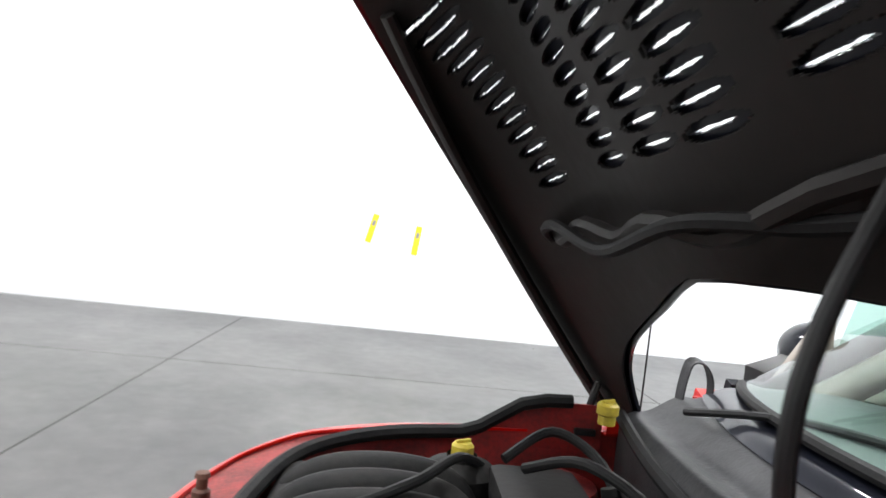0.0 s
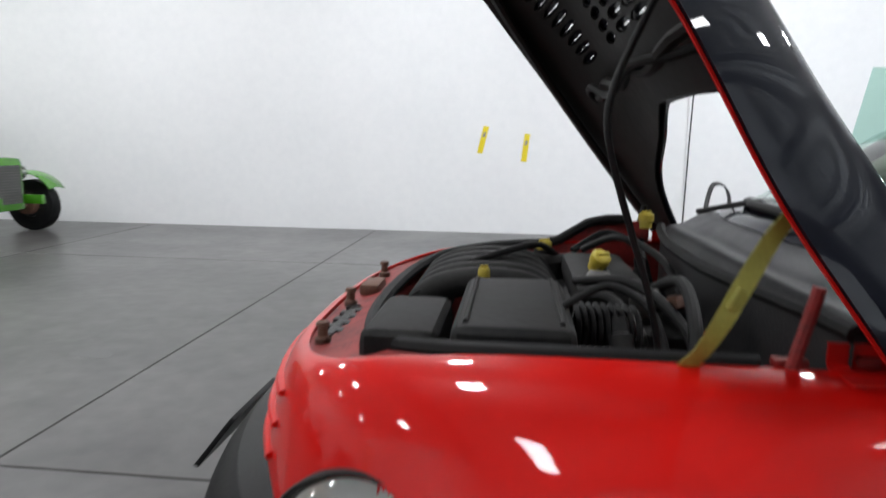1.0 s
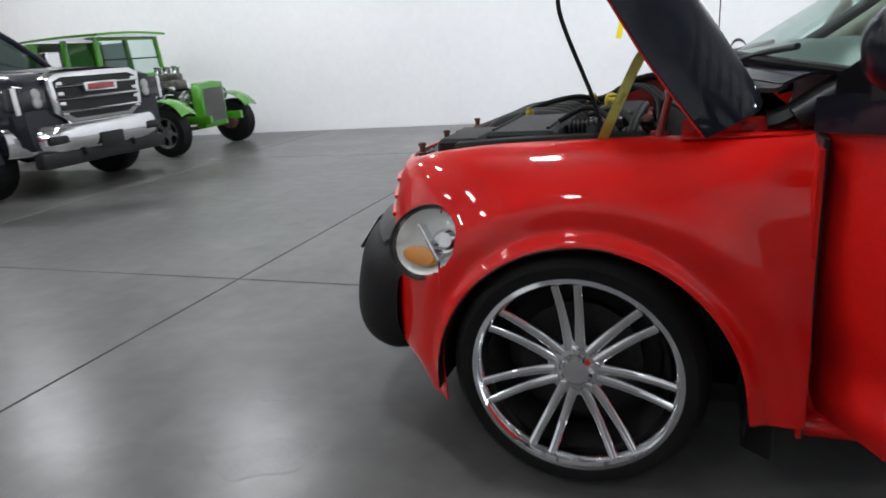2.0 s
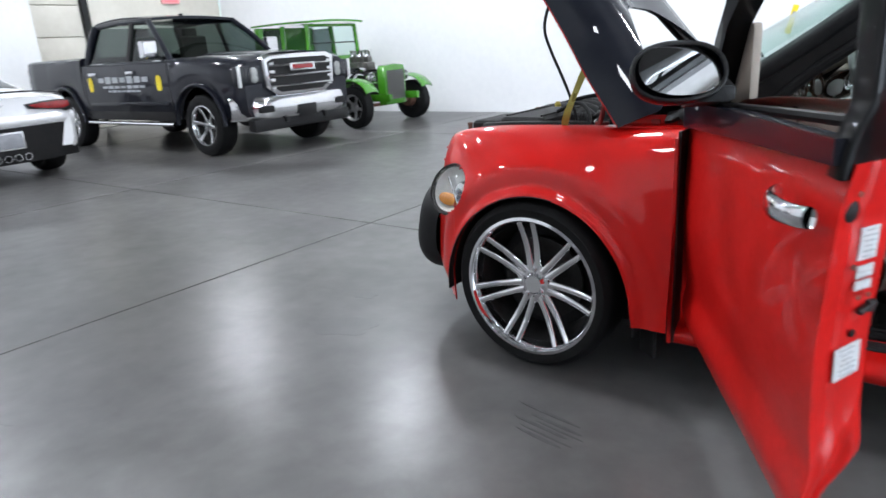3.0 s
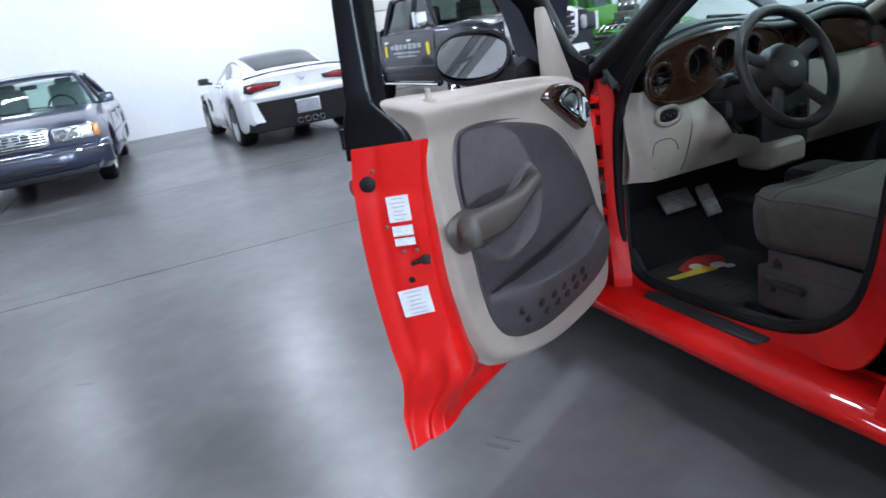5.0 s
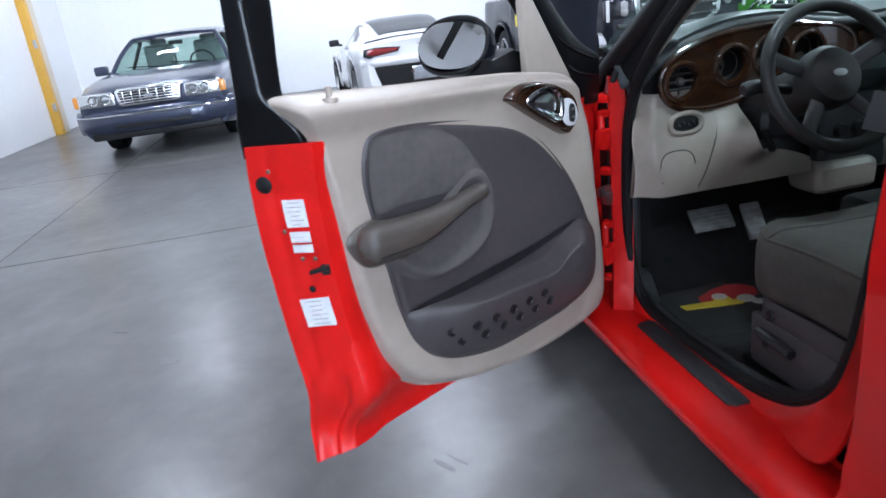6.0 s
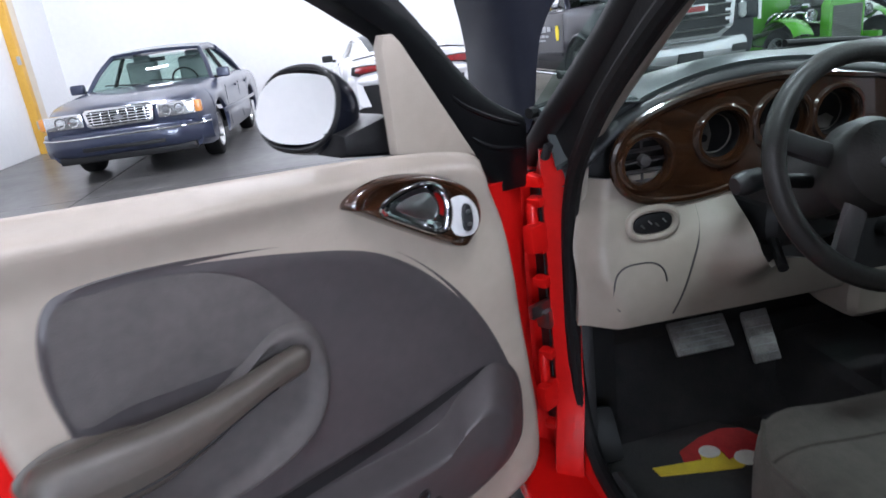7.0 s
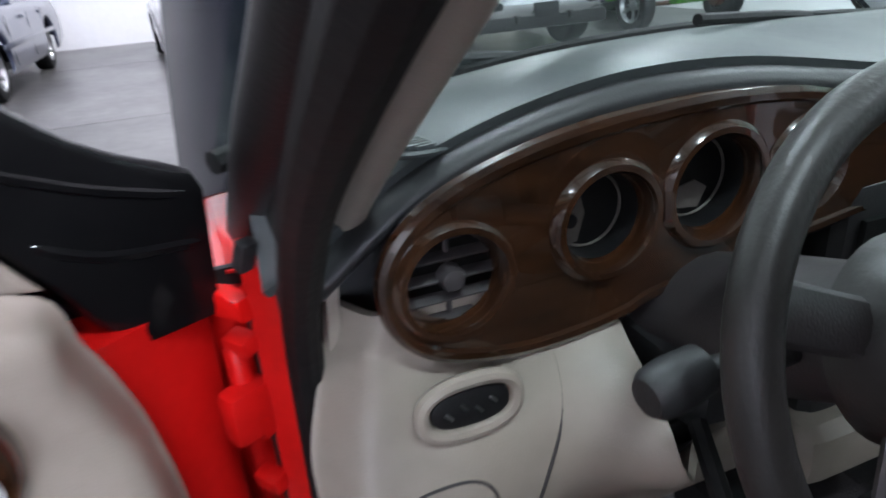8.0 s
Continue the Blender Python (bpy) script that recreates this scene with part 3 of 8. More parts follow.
part("nose_deck", thick(grid(deck_point, 61, 6), 0.012), RED_DARK, car, "dark red nose deck")
stop_bm = lathe([(0.0, 0.0), (0.016, 0.0), (0.016, 0.012), (0.010, 0.016), (0.010, 0.034), (0.014, 0.036), (0.012, 0.044), (0.0, 0.046)], 14)
stop = part("bump_stop", stop_bm, RUST, car, "rusty bonnet bump stop", matrix=pose(-0.575, -0.06, 0.852))
for y, x in ((-0.36, -0.555), (0.30, -0.565)):
    twin(stop, pose(x, y, 0.852), car)
part("latch", box(0.05, 0.11, 0.03, (-0.56, 0.12, 0.862), 0.008), RUST, car, "rusty bonnet latch")
slots = None
for k in range(9):
    slots = box(0.03, 0.035, 0.012, (-0.565 + 0.012 * (k % 2), -0.30 + k * 0.028, 0.852), 0.004, bm=slots)
part("deck_vent", slots, SATIN, car, "dark slots in the nose deck")
# grille slats stand a little proud of the nose
for k in range(7):
    z = 0.80 - k * 0.052
    pts = []
    for j in range(-10, 11):
        f = 1 - abs(j) / 10 * 0.30
        best = min((front_point(f, v / 40) for v in range(41)), key=lambda q: abs(q.z - z))
        pts.append((best.x - 0.006, best.y if j < 0 else -best.y, z))
    part("grille_slat", tube(pts, 0.012, 8, squash=0.6), RED, car)
plate_bm = slab([(-0.14, -0.02), (0.14, -0.02), (0.14, 0.14), (-0.14, 0.14)], 0.012, pose(-0.925, 0, 0.47, 52, 0, -90))
part("plate_bracket", plate_bm, SATIN, car, "black front number plate bracket")


def bumper_point(u, v):
    """Black padded bumper across the nose: u from end to end, v round its section from top to bottom."""
    s = u * 2 - 1
    f = 1 - abs(s) * 0.365
    i = f * (len(OUT) - 1)
    k = min(int(i), len(OUT) - 2)
    o = OUT[k].lerp(OUT[k + 1], i - k)
    end = max(0.0, 1 - abs(s) ** 8)
    a = v * math.pi
    zt, zb = 0.655 - 0.03 * abs(s), 0.215 + 0.02 * abs(s)
    zm, hz = (zt + zb) / 2, (zt - zb) / 2 * (0.55 + 0.45 * end)
    bulge = (0.135 * math.sin(a) ** 0.75 + 0.035 * smooth(v, 0.35, 0.8) * math.sin(a)) * (0.25 + 0.75 * end)
    out = Vector((o.x, o.y, 0)).normalized() if abs(s) > 0.02 else Vector((-1, 0, 0))
    out = (out + Vector((-1.0, 0, 0))).normalized()
    return Vector((o.x + 0.02 + out.x * bulge, (o.y if s < 0 else -o.y) + (out.y if s < 0 else -out.y) * bulge, zm + hz * math.cos(a)))


part("bumper_pad", grid(bumper_point, 61, 22), RUBBER, car, "black padded front bumper", sharp=60)
part("bumper_step", grid(lambda u, v: bumper_point(0.08 + 0.84 * u, 0.04) + Vector((0.09 * v - 0.02, 0, 0.012 + 0.05 * v)), 31, 3), SATIN, car)


def headlamp(sign):
    """Round clear lamp set into the wing's skin."""
    lamp = part("headlamp", lathe([(0.099, -0.07), (0.100, -0.022), (0.104, -0.009), (0.108, -0.008), (0.112, -0.016), (0.115, -0.045), (0.116, -0.11)], 44), SATIN, car, "clear oval headlamp with an amber indicator", matrix=lamp_place(sign))
    part("reflector", lathe([(0.097, -0.024), (0.090, -0.040), (0.06, -0.060), (0.02, -0.068), (0.0, -0.068)], 44), LAMPBOWL, lamp, "bright reflector bowl")
    part("projector", lathe([(0.0, -0.026), (0.026, -0.030), (0.036, -0.040), (0.040, -0.066)], 24), CHROME, lamp, matrix=pose(-0.038 * sign, -0.012, 0))
    part("fin", box(0.010, 0.13, 0.030, (0.0, 0.0, -0.046), 0.004), CHROME, lamp, matrix=pose(0.004 * sign, 0.0, 0, 0, 0, -14 * sign))
    part("indicator", slab(oval(0.050, 0.026, 28, 2.2), 0.020, pose(0.040 * sign, -0.030, -0.048, 0, 0, 38 * sign), 0.006), AMBER, lamp, "amber indicator lens")
    cover_glass = part("lens", lathe([(0.0, 0.022), (0.04, 0.019), (0.075, 0.009), (0.092, -0.002), (0.104, -0.012)], 44), LENS, lamp)
    cover_glass.visible_shadow = False
    return lamp


headlamp(-1)
headlamp(1)


# wheels
def spoke_wheel(name, parent, r, rim, width, chrome, m, spokes=7, twin_spoke=True, label=""):
    """A wheel turned round local z, which points outwards."""
    w = width / 2
    side = rim + (r - rim) * 0.55
    tyre = [(rim - 0.01, -w * 0.9), (rim + 0.015, -w * 0.98), (side, -w), (r - 0.018, -w * 0.9), (r - 0.004, -w * 0.72), (r, -w * 0.4), (r, w * 0.4), (r - 0.004, w * 0.72),
            (r - 0.018, w * 0.9), (side, w), (rim + 0.015, w * 0.98), (rim - 0.01, w * 0.9)]
    wheel = part(name, lathe(tyre, 56, closed=True), TYRE, parent, label, matrix=m)
    part("rim", lathe([(rim + 0.006, w * 0.86), (rim + 0.004, w * 0.95), (rim - 0.008, w * 0.97), (rim - 0.016, w * 0.88), (rim - 0.022, w * 0.62), (rim - 0.030, w * 0.45)], 56), chrome, wheel)
    # Barrel coloured near black, for the shade behind the spokes.
    part("barrel", lathe([(rim - 0.029, w * 0.45), (rim - 0.05, w * 0.1), (rim - 0.055, -w * 0.8), (rim, -w * 0.86)], 56), ENGINE, wheel)
    hub = part("hub", lathe([(0.0, w * 0.62), (0.035, w * 0.62), (0.040, w * 0.56), (0.046, w * 0.50), (0.078, w * 0.46), (0.084, w * 0.36), (0.070, w * 0.1)], 30), chrome, wheel)
    nut = lathe([(0.0, 0.010), (0.008, 0.010), (0.010, 0.006), (0.010, 0.0)], 8)
    first_nut = None
    for k in range(5):
        a = 2 * math.pi * k / 5 + 0.3
        if first_nut is None:
            first_nut = part("wheel_nut", nut, chrome, wheel, matrix=pose(0.058 * math.cos(a), 0.058 * math.sin(a), w * 0.47))
        else:
            twin(first_nut, pose(0.058 * math.cos(a), 0.058 * math.sin(a), w * 0.47), wheel)
    # Dark brake disc and a black back plate also stand for shade within the wheel.
    part("brake_disc", lathe([(0.05, -w * 0.15), (rim * 0.62, -w * 0.15), (rim * 0.62, -w * 0.28), (0.05, -w * 0.28)], 40, closed=True), IRON, wheel)
    part("wheel_back", lathe([(0.0, -w * 0.6), (rim - 0.058, -w * 0.6)], 40), SATIN, wheel)
    first_spoke = None
    for k in range(spokes):
        a = 360 * k / spokes - 9
        if first_spoke is None:
            bm = None
            for sg in ((-1, 1) if twin_spoke else (0,)):
                def blade(u, v, sg=sg):
                    t = 0.055 + (rim - 0.018 - 0.055) * u
                    off = sg * (0.0140 + 0.0155 * u)
                    half = (0.0155 if twin_spoke else 0.020) * (1 - 0.18 * u if twin_spoke else 1 + 0.35 * u)
                    b = 2 * math.pi * v
                    return Vector((t, off + half * math.copysign(abs(math.cos(b)) ** 0.7, math.cos(b)), w * (0.50 + 0.34 * u - 0.12 * math.sin(math.pi * u)) + 0.012 * math.copysign(abs(math.sin(b)) ** 0.7, math.sin(b)) - 0.012))
                bm = join(bm, grid(blade, 12, 13))
            first_spoke = part("spoke", bm, chrome, wheel, matrix=pose(0, 0, 0, 0, 0, a), sharp=50)
        else:
            twin(first_spoke, pose(0, 0, 0, 0, 0, a), wheel)
    return wheel


for x in (0.0, 2.616):
    spoke_wheel("wheel", car, 0.337, 0.272, 0.215, CHROME, pose(x, -0.725, 0.337, 90, 0, 0), label="low-profile tyre on a chrome split-spoke wheel")
    spoke_wheel("wheel", car, 0.337, 0.272, 0.215, CHROME, pose(x, 0.725, 0.337, -90, 0, 0), label="low-profile tyre on a chrome split-spoke wheel")
for x in (0.02, 2.62):
    for s in (-1, 1):
        liner = grid(lambda u, v: Vector((x + 0.40 * math.cos(math.pi * (u * 1.08 - 0.06)), s * (0.83 - 0.40 * v), 0.295 + 0.40 * math.sin(math.pi * (u * 1.08 - 0.06)))), 30, 5)
        part("wheel_arch_liner", thick(liner, 0.004), SATIN, car)
flap = box(0.014, 0.085, 0.13, (0, 0, 0), 0.004)
part("mud_flap", flap, RUBBER, car, "black rubber mud flap", matrix=pose(0.448, -0.765, 0.205, 0, 0, 52))

# bonnet: hinged at the rear, standing open
HOOD_P, HOOD_D, HOOD_N = Vector((0.36, 0, 0.96)), Vector((-0.587, 0, 0.81)), Vector((0.81, 0, 0.587))


def hood_edge(s, y=1.0):
    """Half width of the bonnet at s along it; its driver's edge sags outwards."""
    s = max(0.0, s)
    if y < 0:
        return curve_at([(0.0, 0.718), (0.20, 0.702), (0.37, 0.687), (0.50, 0.692), (0.60, 0.698), (0.72, 0.680), (0.86, 0.62), (1.10, 0.47)], s)
    return 0.755 - 0.10 * s - 0.25 * s * s


def hood_rear(y):
    """Rear edge: a wide arch between the two hinge legs."""
    if y < 0:
        return curve_at([(0.0, 0.427), (0.10, 0.433), (0.20, 0.430), (0.33, 0.413), (0.42, 0.388), (0.50, 0.325), (0.555, 0.235), (0.585, 0.13), (0.602, 0.05), (0.618, 0.0), (0.64, -0.012), (0.68, 0.0), (0.74, 0.028)], -y)
    return curve_at([(0.0, 0.427), (0.06, 0.410), (0.13, 0.386), (0.20, 0.358), (0.34, 0.303), (0.45, 0.250), (0.53, 0.183), (0.575, 0.115), (0.61, 0.045), (0.64, 0.0), (0.72, -0.02)], y)


def hood_point(s, y, off=0.0):
    f = abs(y) / hood_edge(s, y)
    if y < 0:
        c = 0.036 + 0.145 * f**2 - (0.241 - 0.025 * smooth(s, 0.2, 0.6)) * f**9
    else:
        c = 0.036 - (0.090 + 0.083 * max(0.0, s)) * f**3.2
    return HOOD_P + HOOD_D * s + HOOD_N * (c + off) + Vector((0, y, 0))


# louvre columns: middle, half width and height of the first row
LOUVRES = [(-0.435, 0.027, 0.573), (-0.380, 0.040, 0.640), (-0.213, 0.043, 0.621), (-0.090, 0.045, 0.626), (0.055, 0.046, 0.626), (0.330, 0.050, 0.628)]
PITCH = 0.0333


def louvre_rows(half, s0, s):
    """Distance from the nearest louvre row along the bonnet, or none outside the rows."""
    top = 0.62 if half < 0.03 else 1.0
    if not s0 - 0.016 < s < top:
        return None
    return (s - s0 + PITCH / 2) % PITCH - PITCH / 2


def hood_sheet(off, cut, inset=0.0):
    """The bonnet as a fine sheet with its louvre slots cut through."""
    bm = bmesh.new()
    nu, nv, s1 = 170, 420, 1.10
    rows = []
    for i in range(nu + 1):
        w = i / nu * 2 - 1
        col = []
        y0 = w * (hood_edge(0.1, w) - inset)
        s0 = hood_rear(y0) + inset
        for j in range(nv + 1):
            s = s0 + (s1 - inset - s0) * j / nv
            y = w * (hood_edge(s, w) - inset)
            col.append((bm.verts.new(hood_point(s, y, off)), s, y))
        rows.append(col)
    for i in range(nu):
        for j in range(nv):
            s, y = (rows[i][j][1] + rows[i][j + 1][1]) / 2, (rows[i][j][2] + rows[i + 1][j][2]) / 2
            if cut(s, y):
                continue
            bm.faces.new((rows[i][j][0], rows[i + 1][j][0], rows[i + 1][j + 1][0], rows[i][j + 1][0]))
    bmesh.ops.delete(bm, geom=[v for v in bm.verts if not v.link_faces], context="VERTS")
    return bm


def louvre_cut(s, y):
    for yc, half, s0 in LOUVRES:
        d = louvre_rows(half, s0, s)
        if d is not None and abs(d) < 0.0025 and abs(y - yc) < half * (1 - 0.40 * abs(d) / 0.0025):
            return True
    return False


def liner_cut(s, y):
    """Oval holes of the inner panel, one behind each louvre."""
    for yc, half, s0 in LOUVRES:
        d = louvre_rows(half, s0, s)
        if d is not None and ((d - 0.001) / 0.0128) ** 2 + ((y - yc + 0.020) / (half * 1.30)) ** 2 < 1:
            return True
    return False


hood = part("bonnet", thick(hood_sheet(0.0, louvre_cut), -0.008), BLACK, car, "black louvred bonnet standing open")
part("inner_panel", thick(hood_sheet(-0.011, liner_cut, 0.012), -0.005), HOODLINE, hood, "black inner panel with louvre openings")
for s in (-1, 1):
    pts = [hood_point(0.02 + q / 20 * 1.08, s * (hood_edge(0.02 + q / 20 * 1.08, s) - 0.002), -0.006 if s < 0 else 0.002) for q in range(21)]
    if s < 0:
        band = grid(lambda u, v: hood_point(0.03 + 1.06 * u, -hood_edge(0.03 + 1.06 * u, -1) * (0.968 + 0.033 * v), 0.003 - 0.006 * v), 60, 4)
        part("edge_band", thick(band, -0.003), RED_DULL, hood, "red band along the bonnet's lower edge")
        part("pinstripe", tube(pts, 0.0024, 8), RED_DULL, hood, "red edge along the bonnet")
    part("side_rib", tube([hood_point(q / 12 * 1.0 + 0.03, s * (hood_edge(q / 12, s) - 0.075), -0.036) for q in range(13)], 0.022, 8, squash=0.6), HOODLINE, hood)
part("cross_rib", tube([hood_point(0.535 + 0.012 * math.sin(k), (k / 10 - 1) * 0.44, -0.05 + 0.045 * smooth(abs(k / 10 - 1), 0.7, 1.0)) for k in range(21)], 0.015, 8), HOODLINE, hood)
part("cross_rib", tube([hood_point(1.05, (k / 10 - 1) * 0.30, -0.05 + 0.045 * smooth(abs(k / 10 - 1), 0.6, 1.0)) for k in range(21)], 0.014, 8), HOODLINE, hood)
part("wiring_loom", tube(round_path([hood_point(0.52, 0.45, -0.012), hood_point(0.55, 0.38, -0.045), hood_point(0.56, 0.25, -0.07), hood_point(0.52, 0.05, -0.08), hood_point(0.55, -0.2, -0.07), hood_point(0.52, -0.34, -0.045), hood_point(0.50, -0.43, -0.012)], 8), 0.010, 8), RUBBER, hood)
for s in (-1, 1):
    bm = tube([(0.195, s * 0.628, 0.925), (0.224, s * 0.628, 1.050)], 0.0095, 8)
    bm = box(0.05, 0.018, 0.016, (0.20, s * 0.612, 0.936), 0.005, bm=bm)
    part("bonnet_hinge", bm, RED_DARK if s < 0 else SATIN, car, "painted bonnet hinge")
part("prop_rod", tube(round_path([(0.040, -0.548, 1.535), (0.010, -0.550, 1.477), (-0.024, -0.550, 1.403), (-0.054, -0.552, 1.330), (-0.062, -0.550, 1.268), (-0.044, -0.535, 1.195), (-0.007, -0.51, 1.09), (0.018, -0.50, 1.02), (0.042, -0.49, 0.93), (0.055, -0.49, 0.83)], 8), 0.0058, 10), SATIN, car, "black bonnet prop rod")
strap = round_path([(0.052, -0.62, 0.92), (0.070, -0.645, 0.955), (0.090, -0.655, 1.000), (0.122, -0.655, 1.070), (0.150, -0.655, 1.125), (0.178, -0.652, 1.160)], 6)
ribbon = grid(lambda u, v: strap[int(round(u * (len(strap) - 1)))] + Vector((0.0115, 0.004 * math.sin(9 * u), -0.005)) * (v * 2 - 1), len(strap), 3)
part("tether_strap", thick(ribbon, 0.002), STRAP, car, "yellow safety strap tied to the bonnet")
for at, turn in ((strap[len(strap) // 2], -62), (strap[-1], -55)):
    part("strap_knot", box(0.034, 0.014, 0.013, (0, 0, 0), 0.005, 3), STRAP, car, matrix=Matrix.Translation(at) @ pose(0, 0, 0, 0, turn, 0))

# engine bay
seal_pts = [Vector((p.x + 0.012, p.y + 0.014, curve_at(TOP_Z, p.x) + 0.004)) for p in BAY[24:]]
seal_pts += [Vector((p.x, -p.y - 0.006, p.z + 0.075 * smooth(p.x, -0.09, 0.085))) for p in reversed(seal_pts[:-1])]
rim_wall = grid(lambda u, v: Vector((-0.12 + 0.36 * u, 0.622, 0.89 + (0.03 + 0.078 * smooth(-0.12 + 0.36 * u, -0.09, 0.085)) * v)), 20, 5)
part("rim_wall", thick(rim_wall, 0.006), RED_DARK, car, "dark red wall beside the engine bay")
part("bay_seal", tube(seal_pts[::3], 0.016, 8), RUBBER, car, "black rubber bay seal")


def tub_point(u, v):
    k = u * (len(BAY) - 1) * 2
    i = int(min(k, 2 * (len(BAY) - 1) - 1e-6))
    p = BAY[i] if i < len(BAY) else Vector((BAY[2 * len(BAY) - 2 - i].x, -BAY[2 * len(BAY) - 2 - i].y, 0))
    z = curve_at(TOP_Z, p.x) - 0.004 - 0.45 * v
    return Vector((p.x + 0.05 * v * (1 if p.x < -0.35 else 0), p.y * (1 - 0.06 * v), z))


part("inner_wing", grid(tub_point, 120, 5), RED_DARK, car, "dark red inner wing")
part("bay_floor", box(0.96, 1.15, 0.03, (-0.02, 0, 0.46)), SATIN, car)
part("firewall", box(0.03, 1.2, 0.5, (0.50, 0, 0.72), 0.005), SATIN, car)


def cover(name, x0, x1, y0, y1, z0, z1, rib, label):
    bm = box(x1 - x0, y1 - y0, z1 - z0, ((x0 + x1) / 2, (y0 + y1) / 2, (z0 + z1) / 2), 0.028, 3)
    ob = part(name, bm, ENGINE, car, label)
    for k in range(rib):
        part("rib", tube([(x0 + 0.025 + k * (x1 - x0 - 0.05) / max(1, rib - 1), y0 + 0.03, z1 + 0.001), (x0 + 0.025 + k * (x1 - x0 - 0.05) / max(1, rib - 1), y1 - 0.03, z1 + 0.001)], 0.005, 6), ENGINE, ob)
    return ob


cover("fuse_box", -0.455, -0.315, -0.50, -0.22, 0.70, 0.925, 0, "grimy black fuse box cover")
cover("air_box", -0.295, -0.085, -0.53, -0.10, 0.68, 0.945, 2, "grimy black air filter box")
for k in range(5):
    y = -0.02 + k * 0.085
    pts = round_path([(-0.43, y + 0.01, 0.76), (-0.41, y, 0.86), (-0.34, y, 0.905), (-0.22, y, 0.915), (-0.13, y, 0.89), (-0.08, y, 0.80)], 6)
    part("intake_runner", tube(pts, 0.036, 12), ENGINE, car, "black ribbed intake manifold runner")
part("plenum", tube([(-0.40, -0.05, 0.84), (-0.40, 0.40, 0.84)], 0.055, 14), ENGINE, car)
part("engine_block", box(0.30, 0.62, 0.25, (0.06, 0.10, 0.73), 0.03), ENGINE, car)
part("cam_cover", box(0.17, 0.50, 0.07, (0.03, 0.14, 0.895), 0.025), ENGINE, car, "black cam cover")


def filler_cap(x, y, z, r, tilt=0):
    bm = lathe([(0.0, 0.018), (r * 0.75, 0.018), (r, 0.012), (r, -0.006), (r * 0.8, -0.010), (r * 0.8, -0.028)], 20)
    bm = box(r * 1.5, r * 0.35, 0.008, (0, 0, 0.020), 0.003, bm=bm)
    part("filler_cap", bm, YELLOW, car, "yellow filler cap", matrix=pose(x, y, z, tilt, 0, 30))


filler_cap(-0.103, 0.395, 0.940, 0.022)
part("oil_neck", lathe([(0.075, -0.10), (0.075, -0.03), (0.06, -0.018), (0.03, -0.012), (0.03, 0.0)], 24), ENGINE, car, matrix=pose(-0.103, 0.395, 0.935))
filler_cap(0.012, 0.026, 0.968, 0.024, 35)
part("reservoir", lathe([(0.0, -0.12), (0.05, -0.12), (0.055, -0.05), (0.03, -0.015), (0.02, 0.0)], 20), ALLOY, car, matrix=pose(0.012, 0.026, 0.945))
filler_cap(0.203, 0.482, 1.022, 0.023)
filler_cap(-0.26, -0.06, 0.938, 0.014)
random.seed(4)
HOSES = [[(-0.05, -0.05, 0.93), (0.05, -0.20, 0.96), (0.13, -0.32, 0.90), (0.15, -0.40, 0.80)], [(0.0, 0.30, 0.95), (0.08, 0.20, 1.0), (0.16, 0.05, 0.97), (0.18, -0.12, 0.90)],
         [(-0.10, -0.08, 0.86), (0.0, -0.15, 0.92), (0.06, -0.25, 0.86), (0.02, -0.42, 0.82)], [(-0.02, 0.40, 0.93), (0.08, 0.44, 0.98), (0.16, 0.36, 0.95), (0.17, 0.22, 0.88)],
         [(-0.30, 0.10, 0.94), (-0.2, 0.16, 0.965), (-0.12, 0.30, 0.96), (-0.05, 0.42, 0.9)], [(0.10, -0.10, 0.92), (0.14, -0.22, 0.97), (0.12, -0.42, 0.94), (0.10, -0.52, 0.84)]]
for pts in HOSES:
    part("hose", tube(round_path(pts, 6), random.uniform(0.009, 0.018), 10), RUBBER, car, "black rubber engine hose")
for k in range(16):
    x, y = random.uniform(-0.02, 0.17), random.uniform(-0.45, 0.45)
    m = pose(x, y, random.uniform(0.84, 0.93), random.uniform(-30, 30), random.uniform(-30, 30), random.uniform(0, 180))
    if k % 2:
        part("bracket", box(random.uniform(0.03, 0.07), random.uniform(0.02, 0.05), random.uniform(0.02, 0.05), (0, 0, 0), 0.006, m=None), random.choice([ALLOY, ENGINE, RUST]), car, matrix=m)
    else:
        part("connector", lathe([(0.0, 0.03), (0.014, 0.028), (0.016, 0.0), (0.022, -0.004), (0.022, -0.03), (0.0, -0.03)], 12), random.choice([ENGINE, ALLOY, ENGINE]), car, matrix=m)
part("battery_cable", tube(round_path([(-0.10, -0.38, 0.95), (-0.02, -0.36, 0.985), (0.05, -0.40, 0.95), (0.08, -0.45, 0.85)], 6), 0.008, 8), RUBBER, car)
for k in range(9):
    part("bellows_ring", lathe([(0.040, -0.006), (0.048, 0.0), (0.040, 0.006)], 20), RUBBER, car, matrix=pose(-0.075 + k * 0.013, -0.33 - 0.002 * k, 0.90, 0, 90, 10))

# cowl below the windscreen
def cowl_point(u, v):
    y = (u * 2 - 1) * 0.62
    x0, x1 = 0.20 + 0.08 * (y / 0.62) ** 2, 0.42 + 0.20 * (y / 0.66) ** 2
    ridge = 0.011 * math.sin(v * 12.5 + 2.5 * (y / 0.62) ** 2) * (1 - smooth(v, 0.45, 0.65)) + 0.02 * smooth(v, 0.0, 0.12) + 0.012 * math.sin(math.pi * smooth(v, 0.5, 1.0))
    return Vector((x0 + (x1 - x0) * v, y, 0.985 + 0.075 * v + ridge - 0.02 * abs(y)))


